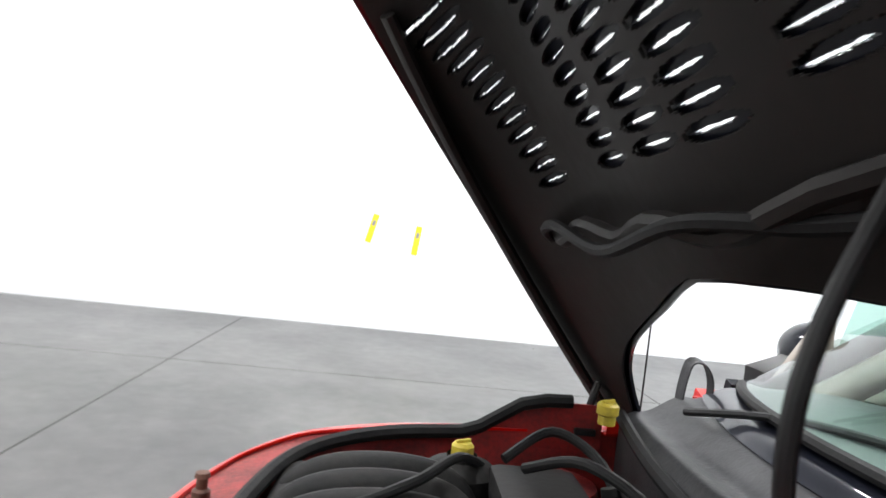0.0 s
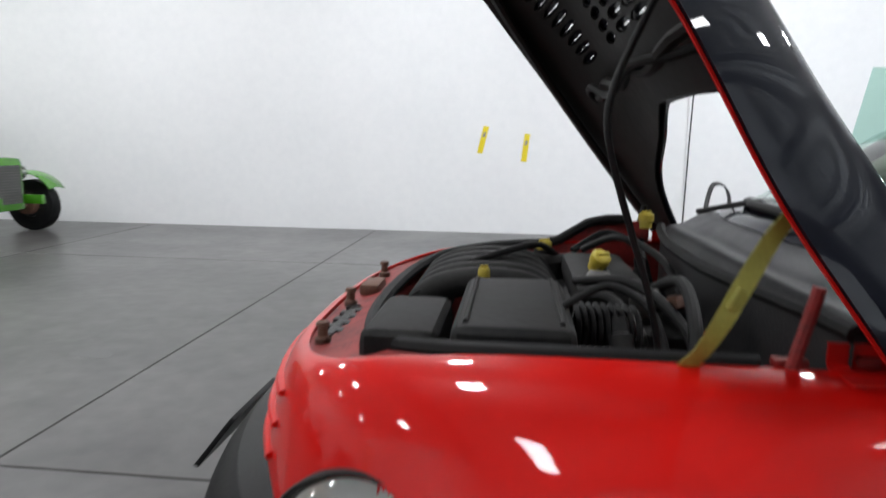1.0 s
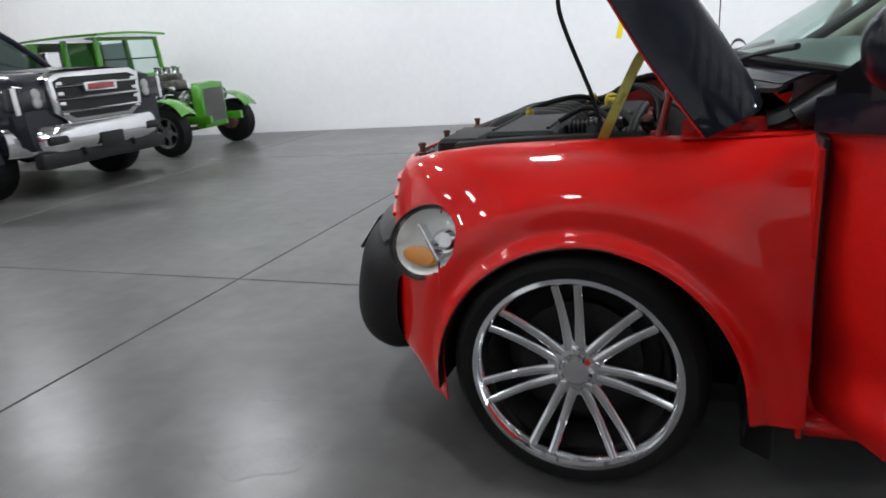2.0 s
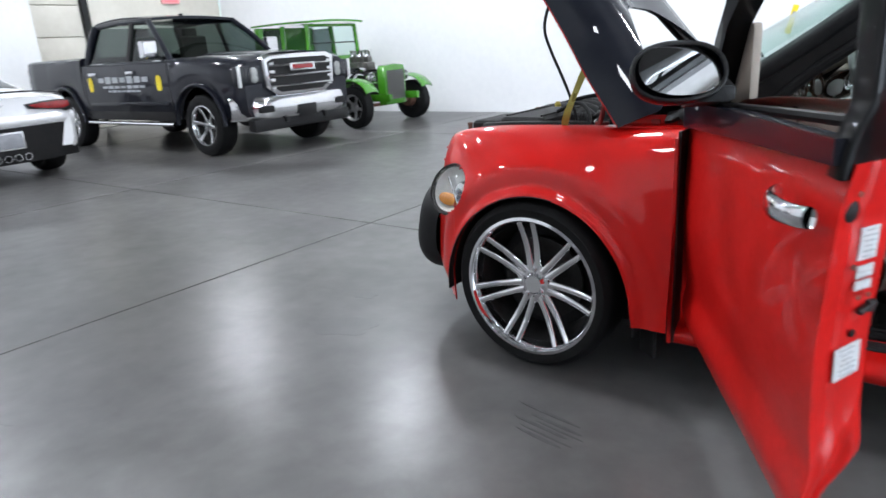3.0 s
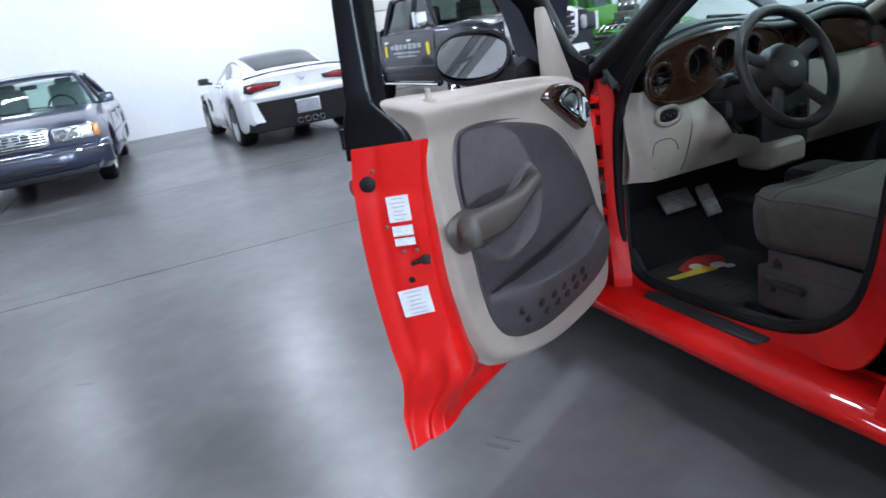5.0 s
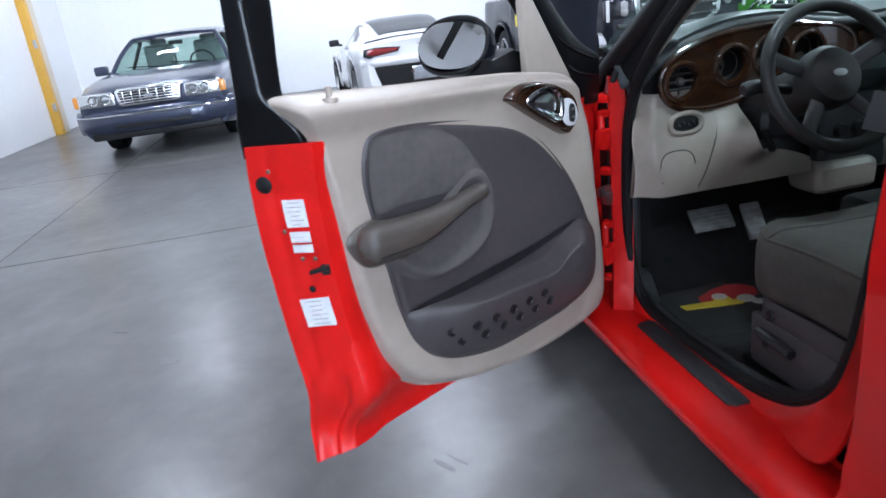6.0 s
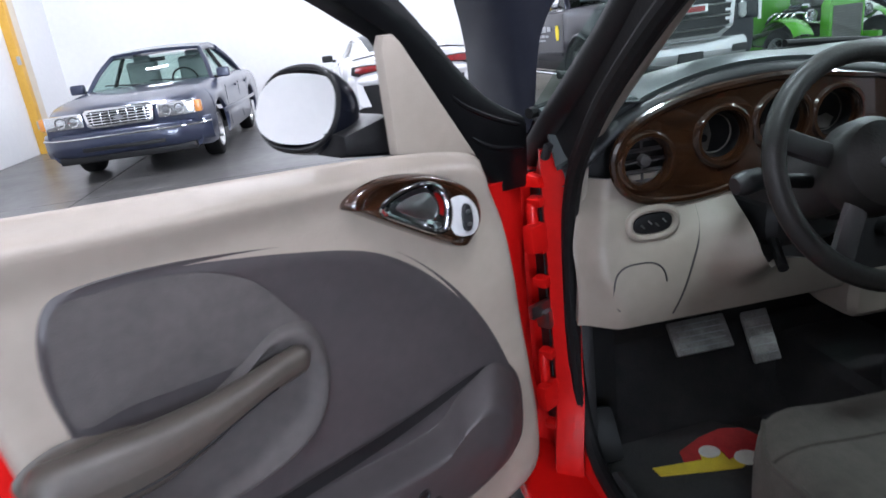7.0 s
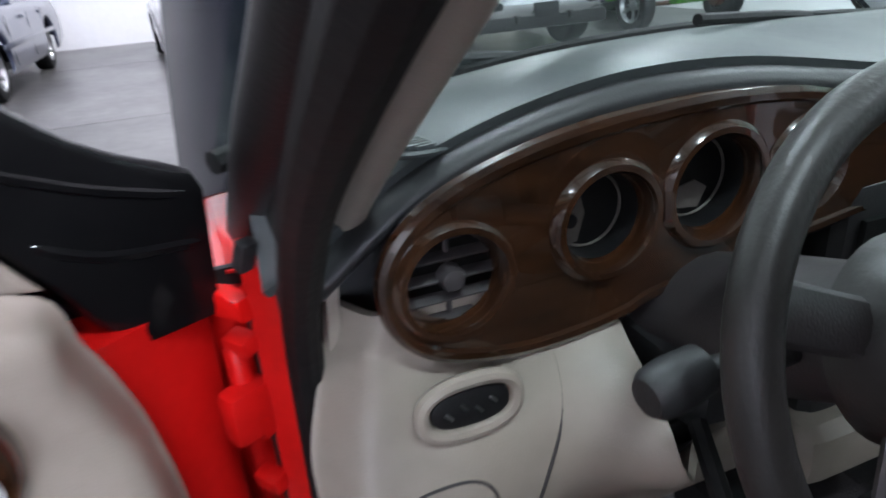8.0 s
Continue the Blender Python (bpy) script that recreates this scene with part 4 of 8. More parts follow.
part("cowl_panel", thick(grid(lambda u, v: cowl_point(u, 0.62 * v), 41, 30), 0.01), COWL, car, "weathered grey plastic cowl panel")
part("cowl_top", thick(grid(lambda u, v: cowl_point(u, 0.60 + 0.40 * v) + Vector((0, 0, 0.004)), 41, 16), 0.008), BLACK, car, "glossy black panel below the windscreen")
part("cowl_lip", tube([cowl_point(k / 20, 0.0) + Vector((0, 0, 0.004)) for k in range(21)], 0.014, 8), RUBBER, car)
part("cowl_wall", grid(lambda u, v: cowl_point(u, 0.0) - Vector((0, 0, 0.2 * v)), 21, 3), PLASTIC, car)
for s in (-1, 1):
    corner = grid(lambda u, v: Vector((0.44 + 0.20 * u, s * (0.560 + 0.085 * v), 0.955 + 0.095 * smooth(u, 0.0, 1.0) + 0.018 * math.sin(math.pi * v) - 0.012 * v)), 16, 10)
    part("cowl_corner", thick(corner, -0.014), RUBBER, car, "black moulded corner below the windscreen pillar")
    ledge = grid(lambda u, v: Vector((0.25 + 0.30 * u, s * (0.690 - 0.078 * smooth(v, 0.0, 0.72)), 0.934 + 0.004 * u + 0.034 * smooth(v, 0.60, 1.0))), 30, 14)
    part("wing_ledge", thick(ledge, 0.003), RED_DULL, car, "red painted inner ledge of the wing")
    for x, h in ((0.30, 0.014), (0.40, 0.018), (0.49, 0.014)):
        part("ledge_clip", box(0.030, 0.014, h, (x, s * 0.622, 0.938 + h / 2), 0.004), RED_DARK, car)
part("underbody", box(3.3, 1.16, 0.06, (1.35, 0, 0.20), 0.01), SATIN, car, "black underbody")
part("underbody", box(1.75, 1.44, 0.03, (1.42, 0, 0.205), 0.008), SATIN, car, "black underbody")
part("undertray", box(0.56, 1.16, 0.03, (-0.14, 0, 0.19), 0.01), SATIN, car)
# strut tower beside the driver's hinge
part("strut_tower", lathe([(0.0, 0.03), (0.03, 0.03), (0.04, 0.018), (0.09, 0.008), (0.105, -0.03), (0.11, -0.2)], 28), RED_DARK, car, matrix=pose(0.10, -0.47, 0.86))
part("strut_tower", lathe([(0.0, 0.03), (0.03, 0.03), (0.04, 0.018), (0.09, 0.008), (0.105, -0.03), (0.11, -0.2)], 28), RED_DARK, car, matrix=pose(0.10, 0.47, 0.86))
for y0, y1 in ((-0.12, -0.58), (0.40, -0.05)):
    pts = [Vector((0.33, y0, 1.055)), Vector((0.43, y0 * 0.6 + y1 * 0.4, 1.10)), Vector((0.50, y1, 1.125))]
    part("wiper", tube(round_path(pts, 6), 0.008, 8), SATIN, car, "black windscreen wiper")

# body sides
def side_y(z):
    return curve_at([(0.18, 0.770), (0.30, 0.800), (0.50, 0.832), (0.75, 0.832), (0.93, 0.810), (1.02, 0.785), (1.55, 0.575)], z)


def side_patch(x0, x1, z0, z1, nx, nz, t=-0.02, push=0.0, low=None):
    def f(u, v):
        x = x0 + (x1 - x0) * u
        zl = low(x) if low else z0
        z = zl + (z1 - zl) * v
        return Vector((x, -side_y(z) - push, z))
    return thick(grid(f, nx, nz), t)


def rear_low(x):
    d = x - 2.63
    return max(0.22, 0.295 + math.sqrt(max(0.0, 0.395**2 - d * d)) if abs(d) < 0.395 else 0.22)


def rear_door_skin():
    """Closed rear door: narrow at its leading edge, swelling back to the rear wing."""
    def f(u, v):
        x = 1.655 + 0.765 * u
        zl = max(0.262, rear_low(x) if x > 2.2 else 0.262)
        z = zl + (1.0 - zl) * v
        inset = 0.085 * (1 - smooth(u, -0.15, 0.75)) * smooth(z, 0.20, 0.50) + 0.012
        return Vector((x + 0.018 * math.sin(math.pi * v), -side_y(z) + inset + 0.012 * math.exp(-((z - 0.36) / 0.03) ** 2), z))
    return thick(grid(f, 40, 30), 0.05)


for s in (1, -1):
    keep = (lambda b: b) if s == 1 else flipped
    side_name = "driver's" if s == 1 else "passenger's"
    part("sill", keep(thick(grid(lambda u, v: Vector((0.53 + 1.82 * u, -curve_at([(0, 0.630), (0.10, 0.640), (0.45, 0.708), (0.58, 0.738), (0.70, 0.764), (0.82, 0.781), (0.92, 0.770), (1, 0.70)], v), curve_at([(0, 0.290), (0.10, 0.276), (0.45, 0.273), (0.58, 0.268), (0.70, 0.257), (0.82, 0.238), (0.92, 0.216), (1, 0.205)], v) + 0.010 * smooth(u, 0.45, 0.65))), 40, 30), -0.008)), RED, car, "red painted door sill")
    if s == 1:
        part("scuff_plate", slab([(0.825, -0.029), (1.270, -0.032), (1.285, -0.016), (1.285, 0.020), (1.270, 0.034), (0.825, 0.026), (0.812, 0.012), (0.812, -0.014)], 0.007, pose(0, -0.670, 0.2825, 1, 0, 0), 0.003), PLASTIC, car, "black plastic sill plate")
        for k in range(3):
            part("plate_rib", tube([(0.84, -0.652 - 0.016 * k, 0.2895), (1.262, -0.652 - 0.016 * k, 0.2895)], 0.0022, 6), PLASTIC, car)
    part("b_pillar", keep(thick(grid(lambda u, v: Vector((1.60 + 0.09 * u, -0.64 + 0.06 * smooth(v, 0.75, 1.0) - 0.10 * u, 0.95 + 0.55 * v)), 6, 12), -0.01)), SATIN, car)
    part("rear_door", keep(rear_door_skin()), RED, car, "closed red rear door")
    part("rear_fender", keep(side_patch(2.43, 3.34, 0.22, 1.0, 44, 24, -0.02, -0.015, rear_low)), RED, car)
    part("rear_pillar", keep(side_patch(3.0, 3.34, 1.0, 1.52, 6, 10, -0.03)), BLACK, car)
    part("rear_window", keep(side_patch(1.70, 2.98, 1.04, 1.46, 10, 8, -0.004, -0.03)), TINTED, car)
    part("window_trim", keep(side_patch(1.68, 3.0, 0.995, 1.045, 12, 3, -0.03, -0.035)), SATIN, car)
    if s == -1:
        part("front_door", keep(side_patch(0.56, 1.565, 0.25, 1.0, 20, 20, -0.05, 0.006)), RED, car, "closed red passenger door")
        part("door_window", keep(side_patch(0.86, 1.57, 1.02, 1.48, 10, 8, -0.004, -0.004)), GLASS, car)
        part("window_trim", keep(side_patch(0.62, 1.60, 0.99, 1.045, 12, 3, -0.03, 0.0)), BLACK, car)
    # windscreen pillar and roof rail
    rail = round_path([(0.50, -0.650, 0.965), (0.62, -0.645, 1.042), (0.75, -0.638, 1.122), (0.90, -0.622, 1.225), (1.06, -0.615, 1.345), (1.28, -0.605, 1.478), (1.60, -0.595, 1.545), (2.3, -0.585, 1.565), (3.0, -0.575, 1.54), (3.32, -0.57, 1.48)], 8)
    rail = [Vector((p.x, p.y * s, p.z)) for p in rail]
    part("roof_pillar", tube(rail, 0.030, 12), SATIN, car, "black windscreen pillar")
    inner = round_path([(0.655, -0.583, 0.997), (0.725, -0.579, 1.056), (0.805, -0.576, 1.116), (0.875, -0.575, 1.164), (0.945, -0.574, 1.211), (1.06, -0.570, 1.290), (1.20, -0.562, 1.372), (1.38, -0.55, 1.44), (1.60, -0.545, 1.468), (2.3, -0.54, 1.48)], 6)
    if s < 0:
        inner = [Vector((p.x + 0.024, abs(p.y) - 0.045, p.z - 0.040)) for p in rail if p.x > 0.6]
        part("pillar_trim", tube(inner, 0.038, 14), BEIGE, car, "taupe plastic pillar trim")
    else:
        part("pillar_trim", tube(inner, 0.0150, 14), BEIGE, car, "taupe plastic pillar trim")

for s in (-1, 1):
    def web_point(u, v, s=s):
        x = 0.60 + 0.72 * u
        top = curve_at([(0.50, 0.955), (0.62, 1.040), (0.75, 1.122), (0.90, 1.225), (1.06, 1.345), (1.32, 1.49)], x)
        low = curve_at([(0.60, 0.90), (0.688, 0.925), (0.735, 0.982), (0.815, 1.062), (0.90, 1.130), (1.00, 1.200), (1.08, 1.252), (1.20, 1.332), (1.32, 1.40)], x)
        return Vector((x, s * (0.652 - 0.030 * u - 0.012 * v), top + (low - top) * v))

    web = grid(web_point, 24, 5)
    part("pillar_web", thick(web, 0.006), SATIN, car, "black inner face of the windscreen pillar")

roof = grid(lambda u, v: Vector((1.30 + 2.02 * u, (v * 2 - 1) * 0.60, 1.515 + 0.085 * math.sin(math.pi * (0.12 + 0.80 * u)) - 0.055 * (v * 2 - 1) ** 2 - 0.03 * (1 - u))), 24, 16)
part("roof", thick(roof, -0.03), BLACK, car, "black painted roof")
part("tailgate", thick(grid(lambda u, v: Vector((3.36 + 0.07 * math.sin(math.pi * v * 0.8), (u * 2 - 1) * (0.78 - 0.2 * smooth(v, 0.6, 1)), 0.30 + 1.22 * v)), 20, 20), -0.04), RED, car)


def screen_point(u, v):
    """Windscreen: u across, v upwards."""
    a = u * 2 - 1
    x0, z0 = 0.395 + 0.20 * a * a, 1.097 - 0.030 * a * a
    x1, z1 = 1.20 + 0.10 * a * a, 1.535 - 0.045 * a * a
    return Vector((x0 + (x1 - x0) * v, a * (0.68 - 0.075 * v), z0 + (z1 - z0) * v + 0.012 * math.sin(math.pi * v)))


part("windscreen", grid(screen_point, 24, 12), GLASS, car, "clear windscreen", sharp=60)
part("screen_seal", tube([screen_point(k / 24, 0.0) + Vector((0, 0, 0.0)) for k in range(25)], 0.012, 8), RUBBER, car)
part("shade_band", tube([screen_point(k / 24, 1.0) for k in range(25)], 0.035, 8), BLACK, car)
rv = part("rear_view_mirror", box(0.03, 0.25, 0.07, (0.985, 0.0, 1.34), 0.018, 3), PLASTIC, car, "black interior mirror")
part("mirror_stalk", tube([(0.97, 0, 1.36), (0.96, 0, 1.40)], 0.010, 8), PLASTIC, rv)

# ---- driver's door, swung open; local x from hinge to latch, y towards the cabin ----
DOOR = pose(0.62, -0.80, 0, 0, 0, -61)


def facing(outline, w0, w1, bevel=0.0, seg=2):
    """A plate in the door's plane: outline in (x, z), from w0 to w1 in local y."""
    bm = slab(outline, w1 - w0, None, bevel, seg)
    bmesh.ops.transform(bm, matrix=Matrix.Translation((0, w0, 0)) @ Matrix(((1, 0, 0, 0), (0, 0, 1, 0), (0, 1, 0, 0), (0, 0, 0, 1))), verts=bm.verts)
    bmesh.ops.recalc_face_normals(bm, faces=bm.faces)
    return bm


def bent(outline, height, per=8, nr=22, closed=True):
    """A moulded sheet over a rounded outline; height(x, z, r) gives its local y, r from 0 at the middle to 1 at the edge."""
    pts = round_path([(x, z, 0) for x, z in outline], per, True)
    cx, cz = sum(p.x for p in pts) / len(pts), sum(p.y for p in pts) / len(pts)

    def f(u, v):
        p = pts[int(round(u * len(pts))) % len(pts)]
        r = 1 - (1 - v) ** 1.6 if v < 1 else 1.0
        x, z = cx + (p.x - cx) * r, cz + (p.y - cz) * r
        return Vector((x, height(x, z, r), z))
    bm = grid(f, len(pts), nr, wrap=True)
    bmesh.ops.remove_doubles(bm, verts=bm.verts, dist=1e-5)
    return bm


def round_path_2d(pts):
    return [(p.x, p.y) for p in round_path([(x, z, 0) for x, z in pts], 6)]


def door_skin(z):
    return curve_at([(0.22, -0.004), (0.27, -0.016), (0.335, -0.032), (0.43, -0.018), (0.54, -0.030), (0.70, -0.038), (0.92, -0.030), (1.02, -0.012)], z)


LATCH_EDGE = [(0.985, 0.250), (0.968, 0.40), (0.980, 0.65), (0.992, 0.85), (0.994, 1.02)]


def door_solid():
    """Red pressed door: outer skin, end faces and inner frame."""
    left = [(-0.100, 1.0), (-0.100, 0.7), (-0.088, 0.45), (-0.070, 0.27)]
    right = LATCH_EDGE
    zl = sorted(left, key=lambda p: p[1])
    zr = sorted(right, key=lambda p: p[1])
    nz, nx = 60, 24

    def outer(u, v):
        x0 = curve_at([(p[1], p[0]) for p in zl], 0.27 + 0.68 * v)
        x1 = curve_at([(p[1], p[0]) for p in zr], 0.250 + 0.770 * v)
        z = (0.27 + 0.68 * v) * (1 - u) + (0.250 + 0.770 * v) * u
        return Vector((x0 + (x1 - x0) * u, door_skin(z), z))

    def inner(u, v):
        p = outer(u, v)
        taper = 1 - 0.55 * smooth(0.42 - p.z, 0.0, 0.16)
        p.x = p.x + (0.022 * (1 - u * 2) if u < 0.5 else -0.085 * smooth(u, 0.80, 1.0))
        p.z = p.z + 0.034 * (1 - v) * (1 - 0.4 * u)
        p.y = door_skin(p.z) + (0.094 + 0.031 * smooth(u, 0.80, 0.97) - 0.030 * (1 - smooth(u, 0.0, 0.13))) * taper
        return p
    bm = grid(outer, nx, nz)
    grid(inner, nx, nz, bm=bm)
    def pressed(u, v):
        """Dents and folds of the pressed latch end, in metres along the door."""
        edge = math.sin(math.pi * u) ** 0.5
        seat = 0.012 * math.exp(-((u - 0.62) / 0.22) ** 2 - ((v - 0.66) / 0.05) ** 2)
        fold = 0.010 * math.sin(11 * u - 7 * v) * smooth(0.36 - v, 0.0, 0.12) + 0.009 * math.exp(-((v - 0.20 - 0.16 * u) / 0.035) ** 2)
        step = 0.006 * math.exp(-((u - 0.30) / 0.10) ** 2) + 0.005 * math.exp(-((v - 0.86) / 0.03) ** 2)
        return edge * (fold - seat - step)

    for e in (0.0, 1.0):
        grid(lambda u, v, e=e: outer(e, v).lerp(inner(e, v), u) + Vector(((pressed(u, v) if e else -0.006 * math.sin(math.pi * u)), 0, 0)), 25, nz, bm=bm)
        grid(lambda u, v, e=e: outer(v, e).lerp(inner(v, e), u), 6, nx, bm=bm)
    bmesh.ops.remove_doubles(bm, verts=bm.verts, dist=1e-4)
    return bm


door = part("driver_door", door_solid(), RED_DULL, car, "open red driver's door with a grey and taupe trim panel", sharp=50, matrix=DOOR)

# black window frame
frame_front = [(-0.088, 0.926), (-0.098, 1.052), (-0.090, 1.070), (-0.068, 1.080), (-0.033, 1.098), (0.002, 1.121), (0.034, 1.150), (0.066, 1.184), (0.104, 1.228), (0.150, 1.280), (0.240, 1.372), (0.43, 1.492), (0.68, 1.535), (0.70, 1.49), (0.50, 1.432), (0.285, 1.300), (0.205, 1.248), (0.052, 1.018), (0.020, 0.962), (-0.012, 0.930)]
part("window_frame", facing(frame_front, -0.014, 0.052, 0.012), FRAMEBLACK, door, "black painted window frame")
for pts in ([(0.116, 1.160), (0.072, 1.118), (0.030, 1.094), (-0.012, 1.075), (-0.060, 1.058), (-0.088, 1.052)], [(0.060, 1.060), (0.036, 1.040), (-0.003, 1.022), (-0.064, 1.009), (-0.084, 1.006)]):
    ridge = round_path_2d(pts)
    part("frame_crease", tube([(x, 0.0485 - 0.012 * abs(2 * k / (len(ridge) - 1) - 1) ** 6, z) for k, (x, z) in enumerate(ridge)], 0.0062, 8), FRAMEBLACK, door)
REAR_POST = [(0.985, [(1.000, -0.036), (0.912, 0.090), (0.884, 0.088), (0.93, -0.036)]), (1.035, [(1.002, -0.032), (0.922, 0.086), (0.898, 0.084), (0.93, -0.032)]), (1.075, [(1.003, -0.022), (0.942, 0.068), (0.914, 0.066), (0.925, -0.022)]),
             (1.12, [(1.002, -0.002), (0.966, 0.048), (0.914, 0.046), (0.914, -0.002)]), (1.30, [(0.990, 0.0), (0.968, 0.046), (0.900, 0.046), (0.900, 0.0)]), (1.50, [(0.973, 0.0), (0.958, 0.046), (0.893, 0.046), (0.893, 0.0)])]


def post_point(u, v):
    """Rear post of the window frame: four-cornered sections lofted upwards from a broad foot."""
    z = 0.994 + 0.506 * u**1.5
    a = 2 * math.pi * v
    p = 0.5 + 0.5 * math.copysign(abs(math.cos(a)) ** 0.35, math.cos(a))
    q = 0.5 + 0.5 * math.copysign(abs(math.sin(a)) ** 0.35, math.sin(a))
    xy = []
    for c in (0, 1):
        at = [curve_at([(zz, cs[k][c]) for zz, cs in REAR_POST], z) for k in range(4)]
        xy.append((at[0] * (1 - q) + at[1] * q) * p + (at[3] * (1 - q) + at[2] * q) * (1 - p))
    return Vector((xy[0], xy[1], z))


rear_post = grid(post_point, 36, 29)
part("window_frame", rear_post, FRAMEBLACK, door, "black painted window frame", sharp=40)
part("belt_trim", facing([(-0.112, 0.945), (0.40, 0.982), (0.985, 1.018), (0.985, 1.062), (0.40, 1.048), (-0.05, 1.030), (-0.112, 1.020)], -0.046, -0.004, 0.008), BLACK, door, "black belt line below the window")
part("window_frame", facing([(0.68, 1.49), (0.95, 1.49), (0.98, 1.54), (0.66, 1.54)], -0.04, 0.04, 0.01), SATIN, door)
part("weather_strip", tube([(-0.02, 0.03, 1.02), (0.4, 0.03, 1.045), (0.92, 0.03, 1.075)], 0.012, 8), RUBBER, door)

PANEL = [(0.957, 1.110), (0.940, 1.075), (0.918, 1.030), (0.905, 0.955), (0.892, 0.87), (0.881, 0.79), (0.872, 0.70), (0.855, 0.60), (0.818, 0.48), (0.745, 0.385), (0.62, 0.328), (0.44, 0.288), (0.25, 0.276),
         (0.08, 0.285), (-0.012, 0.318), (-0.030, 0.42), (-0.020, 0.56), (-0.004, 0.70), (0.004, 0.80), (0.018, 0.89), (0.044, 0.968), (0.080, 1.030), (0.28, 1.065), (0.50, 1.083), (0.72, 1.097), (0.88, 1.110)]
INSERT = [(0.815, 0.92), (0.797, 0.995), (0.755, 1.02), (0.64, 1.017), (0.47, 0.990), (0.32, 0.944), (0.20, 0.848), (0.105, 0.712), (0.045, 0.545), (0.066, 0.43), (0.18, 0.386), (0.33, 0.374), (0.50, 0.376), (0.66, 0.423), (0.735, 0.495), (0.772, 0.60), (0.787, 0.70), (0.805, 0.82)]


def panel_height(x, z, r):
    roll = smooth(r, 0.90, 1.0)
    ledge = 0.024 * smooth(z, 1.0, 1.08)
    return 0.112 - 0.045 * roll**2 + ledge * (1 - roll) + 0.006 * math.sin(x * 4)


part("trim_panel", bent(PANEL, panel_height, 6, 30), BEIGE, door, "taupe moulded door trim panel", sharp=60)


def insert_height(x, z, r):
    return 0.118 - 0.012 * smooth(r, 0.96, 1.0) - 0.004 * math.exp(-((r - 0.94) / 0.015) ** 2) + 0.002 * math.exp(-((r - 0.90) / 0.06) ** 2)


part("insert", bent(INSERT, insert_height, 6, 26), GREY, door, "dark grey moulded insert", sharp=60)
CLOTH = [(0.785, 0.985), (0.72, 1.0), (0.62, 0.99), (0.545, 0.955), (0.500, 0.90), (0.478, 0.845), (0.60, 0.840), (0.72, 0.845), (0.795, 0.850)]
part("cloth_patch", bent(CLOTH, lambda x, z, r: 0.124 + 0.008 * (1 - r * r), 6, 14), GREYCLOTH, door, "brushed grey cloth patch", sharp=60)
BOWL = [(0.80, 0.75), (0.70, 0.655), (0.57, 0.655), (0.48, 0.70), (0.45, 0.78), (0.47, 0.86), (0.53, 0.875), (0.62, 0.82), (0.74, 0.80)]
part("grab_bowl", bent(BOWL, lambda x, z, r: 0.130 + 0.014 * math.exp(-((r - 0.86) / 0.12) ** 2) - 0.012 * smooth(r, 0.9, 1), 6, 16), GREYCLOTH, door, sharp=60)
POCKET = [(0.750, 0.590), (0.60, 0.585), (0.42, 0.575), (0.27, 0.575), (0.20, 0.615), (0.115, 0.640), (0.065, 0.60), (0.05, 0.53), (0.07, 0.435), (0.18, 0.392), (0.33, 0.381), (0.50, 0.384), (0.655, 0.430), (0.728, 0.505)]


def pocket_height(x, z, r):
    return 0.118 + (0.058 - 0.02 * smooth(x, 0.5, 0.75)) * (1 - smooth(r, 0.62, 1.0)) * (0.45 + 0.55 * smooth(z, 0.37, 0.55)) + 0.012 * (1 - smooth(r, 0.9, 1.0))


part("map_pocket", bent(POCKET, pocket_height, 6, 22), GREY, door, "dark grey map pocket with a dimpled front", sharp=60)
# Black sheet over the pocket's opening, painted in for the shade inside.
part("pocket_mouth", bent([(0.745, 0.598), (0.55, 0.610), (0.34, 0.624), (0.15, 0.646), (0.21, 0.625), (0.34, 0.602), (0.50, 0.588), (0.66, 0.586)], lambda x, z, r: 0.127, 6, 6), SATIN, door, "black sheet for the shade in the map pocket's mouth")
PK = round_path([(x, z, 0) for x, z in POCKET], 6, True)
PKC = Vector((sum(p.x for p in PK) / len(PK), sum(p.y for p in PK) / len(PK), 0))


def pocket_at(x, z):
    """Height of the pocket's front over a place on the door."""
    d = Vector((x, z, 0)) - PKC
    edge = max(PK, key=lambda p: (p - PKC).normalized().dot(d.normalized()))
    return pocket_height(x, z, min(1.0, d.length / (edge - PKC).length))


dimple = lathe([(0.0, 0.0005), (0.008, 0.001), (0.0105, 0.0035), (0.0125, 0.003), (0.0135, -0.004)], 16)
first_dimple = None
for k in range(6):
    for row in range(2):
        x, z = 0.652 - k * 0.0590 - row * 0.027, 0.512 - row * 0.034
        m = pose(x, pocket_at(x, z), z, -96, 0, 0)
        if first_dimple is None:
            first_dimple = part("dimple", dimple, SATIN, door, "round dark dimple", matrix=m)
        else:
            twin(first_dimple, m, door)


def arm_point(u, v):
    """Armrest: thick pad at the rear, thinning to the pull at the front."""
    x = 0.872 - 0.385 * u
    a = 2 * math.pi * v
    end = min(1.0, (u / 0.06) ** 0.5 if u < 0.06 else 1.0, ((1 - u) / 0.05) ** 0.5 if u > 0.95 else 1.0)
    cz = 0.792 + 0.034 * smooth(u, 0.3, 1.0)
    rz = (0.042 - 0.022 * smooth(u, 0.25, 0.8)) * end
    ry = (0.032 - 0.012 * smooth(u, 0.3, 1.0)) * end
    cy = 0.158 - 0.012 * u + 0.014 * math.sin(math.pi * u)
    return Vector((x, cy + ry * math.copysign(abs(math.cos(a)) ** 0.8, math.cos(a)), cz + rz * math.copysign(abs(math.sin(a)) ** 0.8, math.sin(a))))


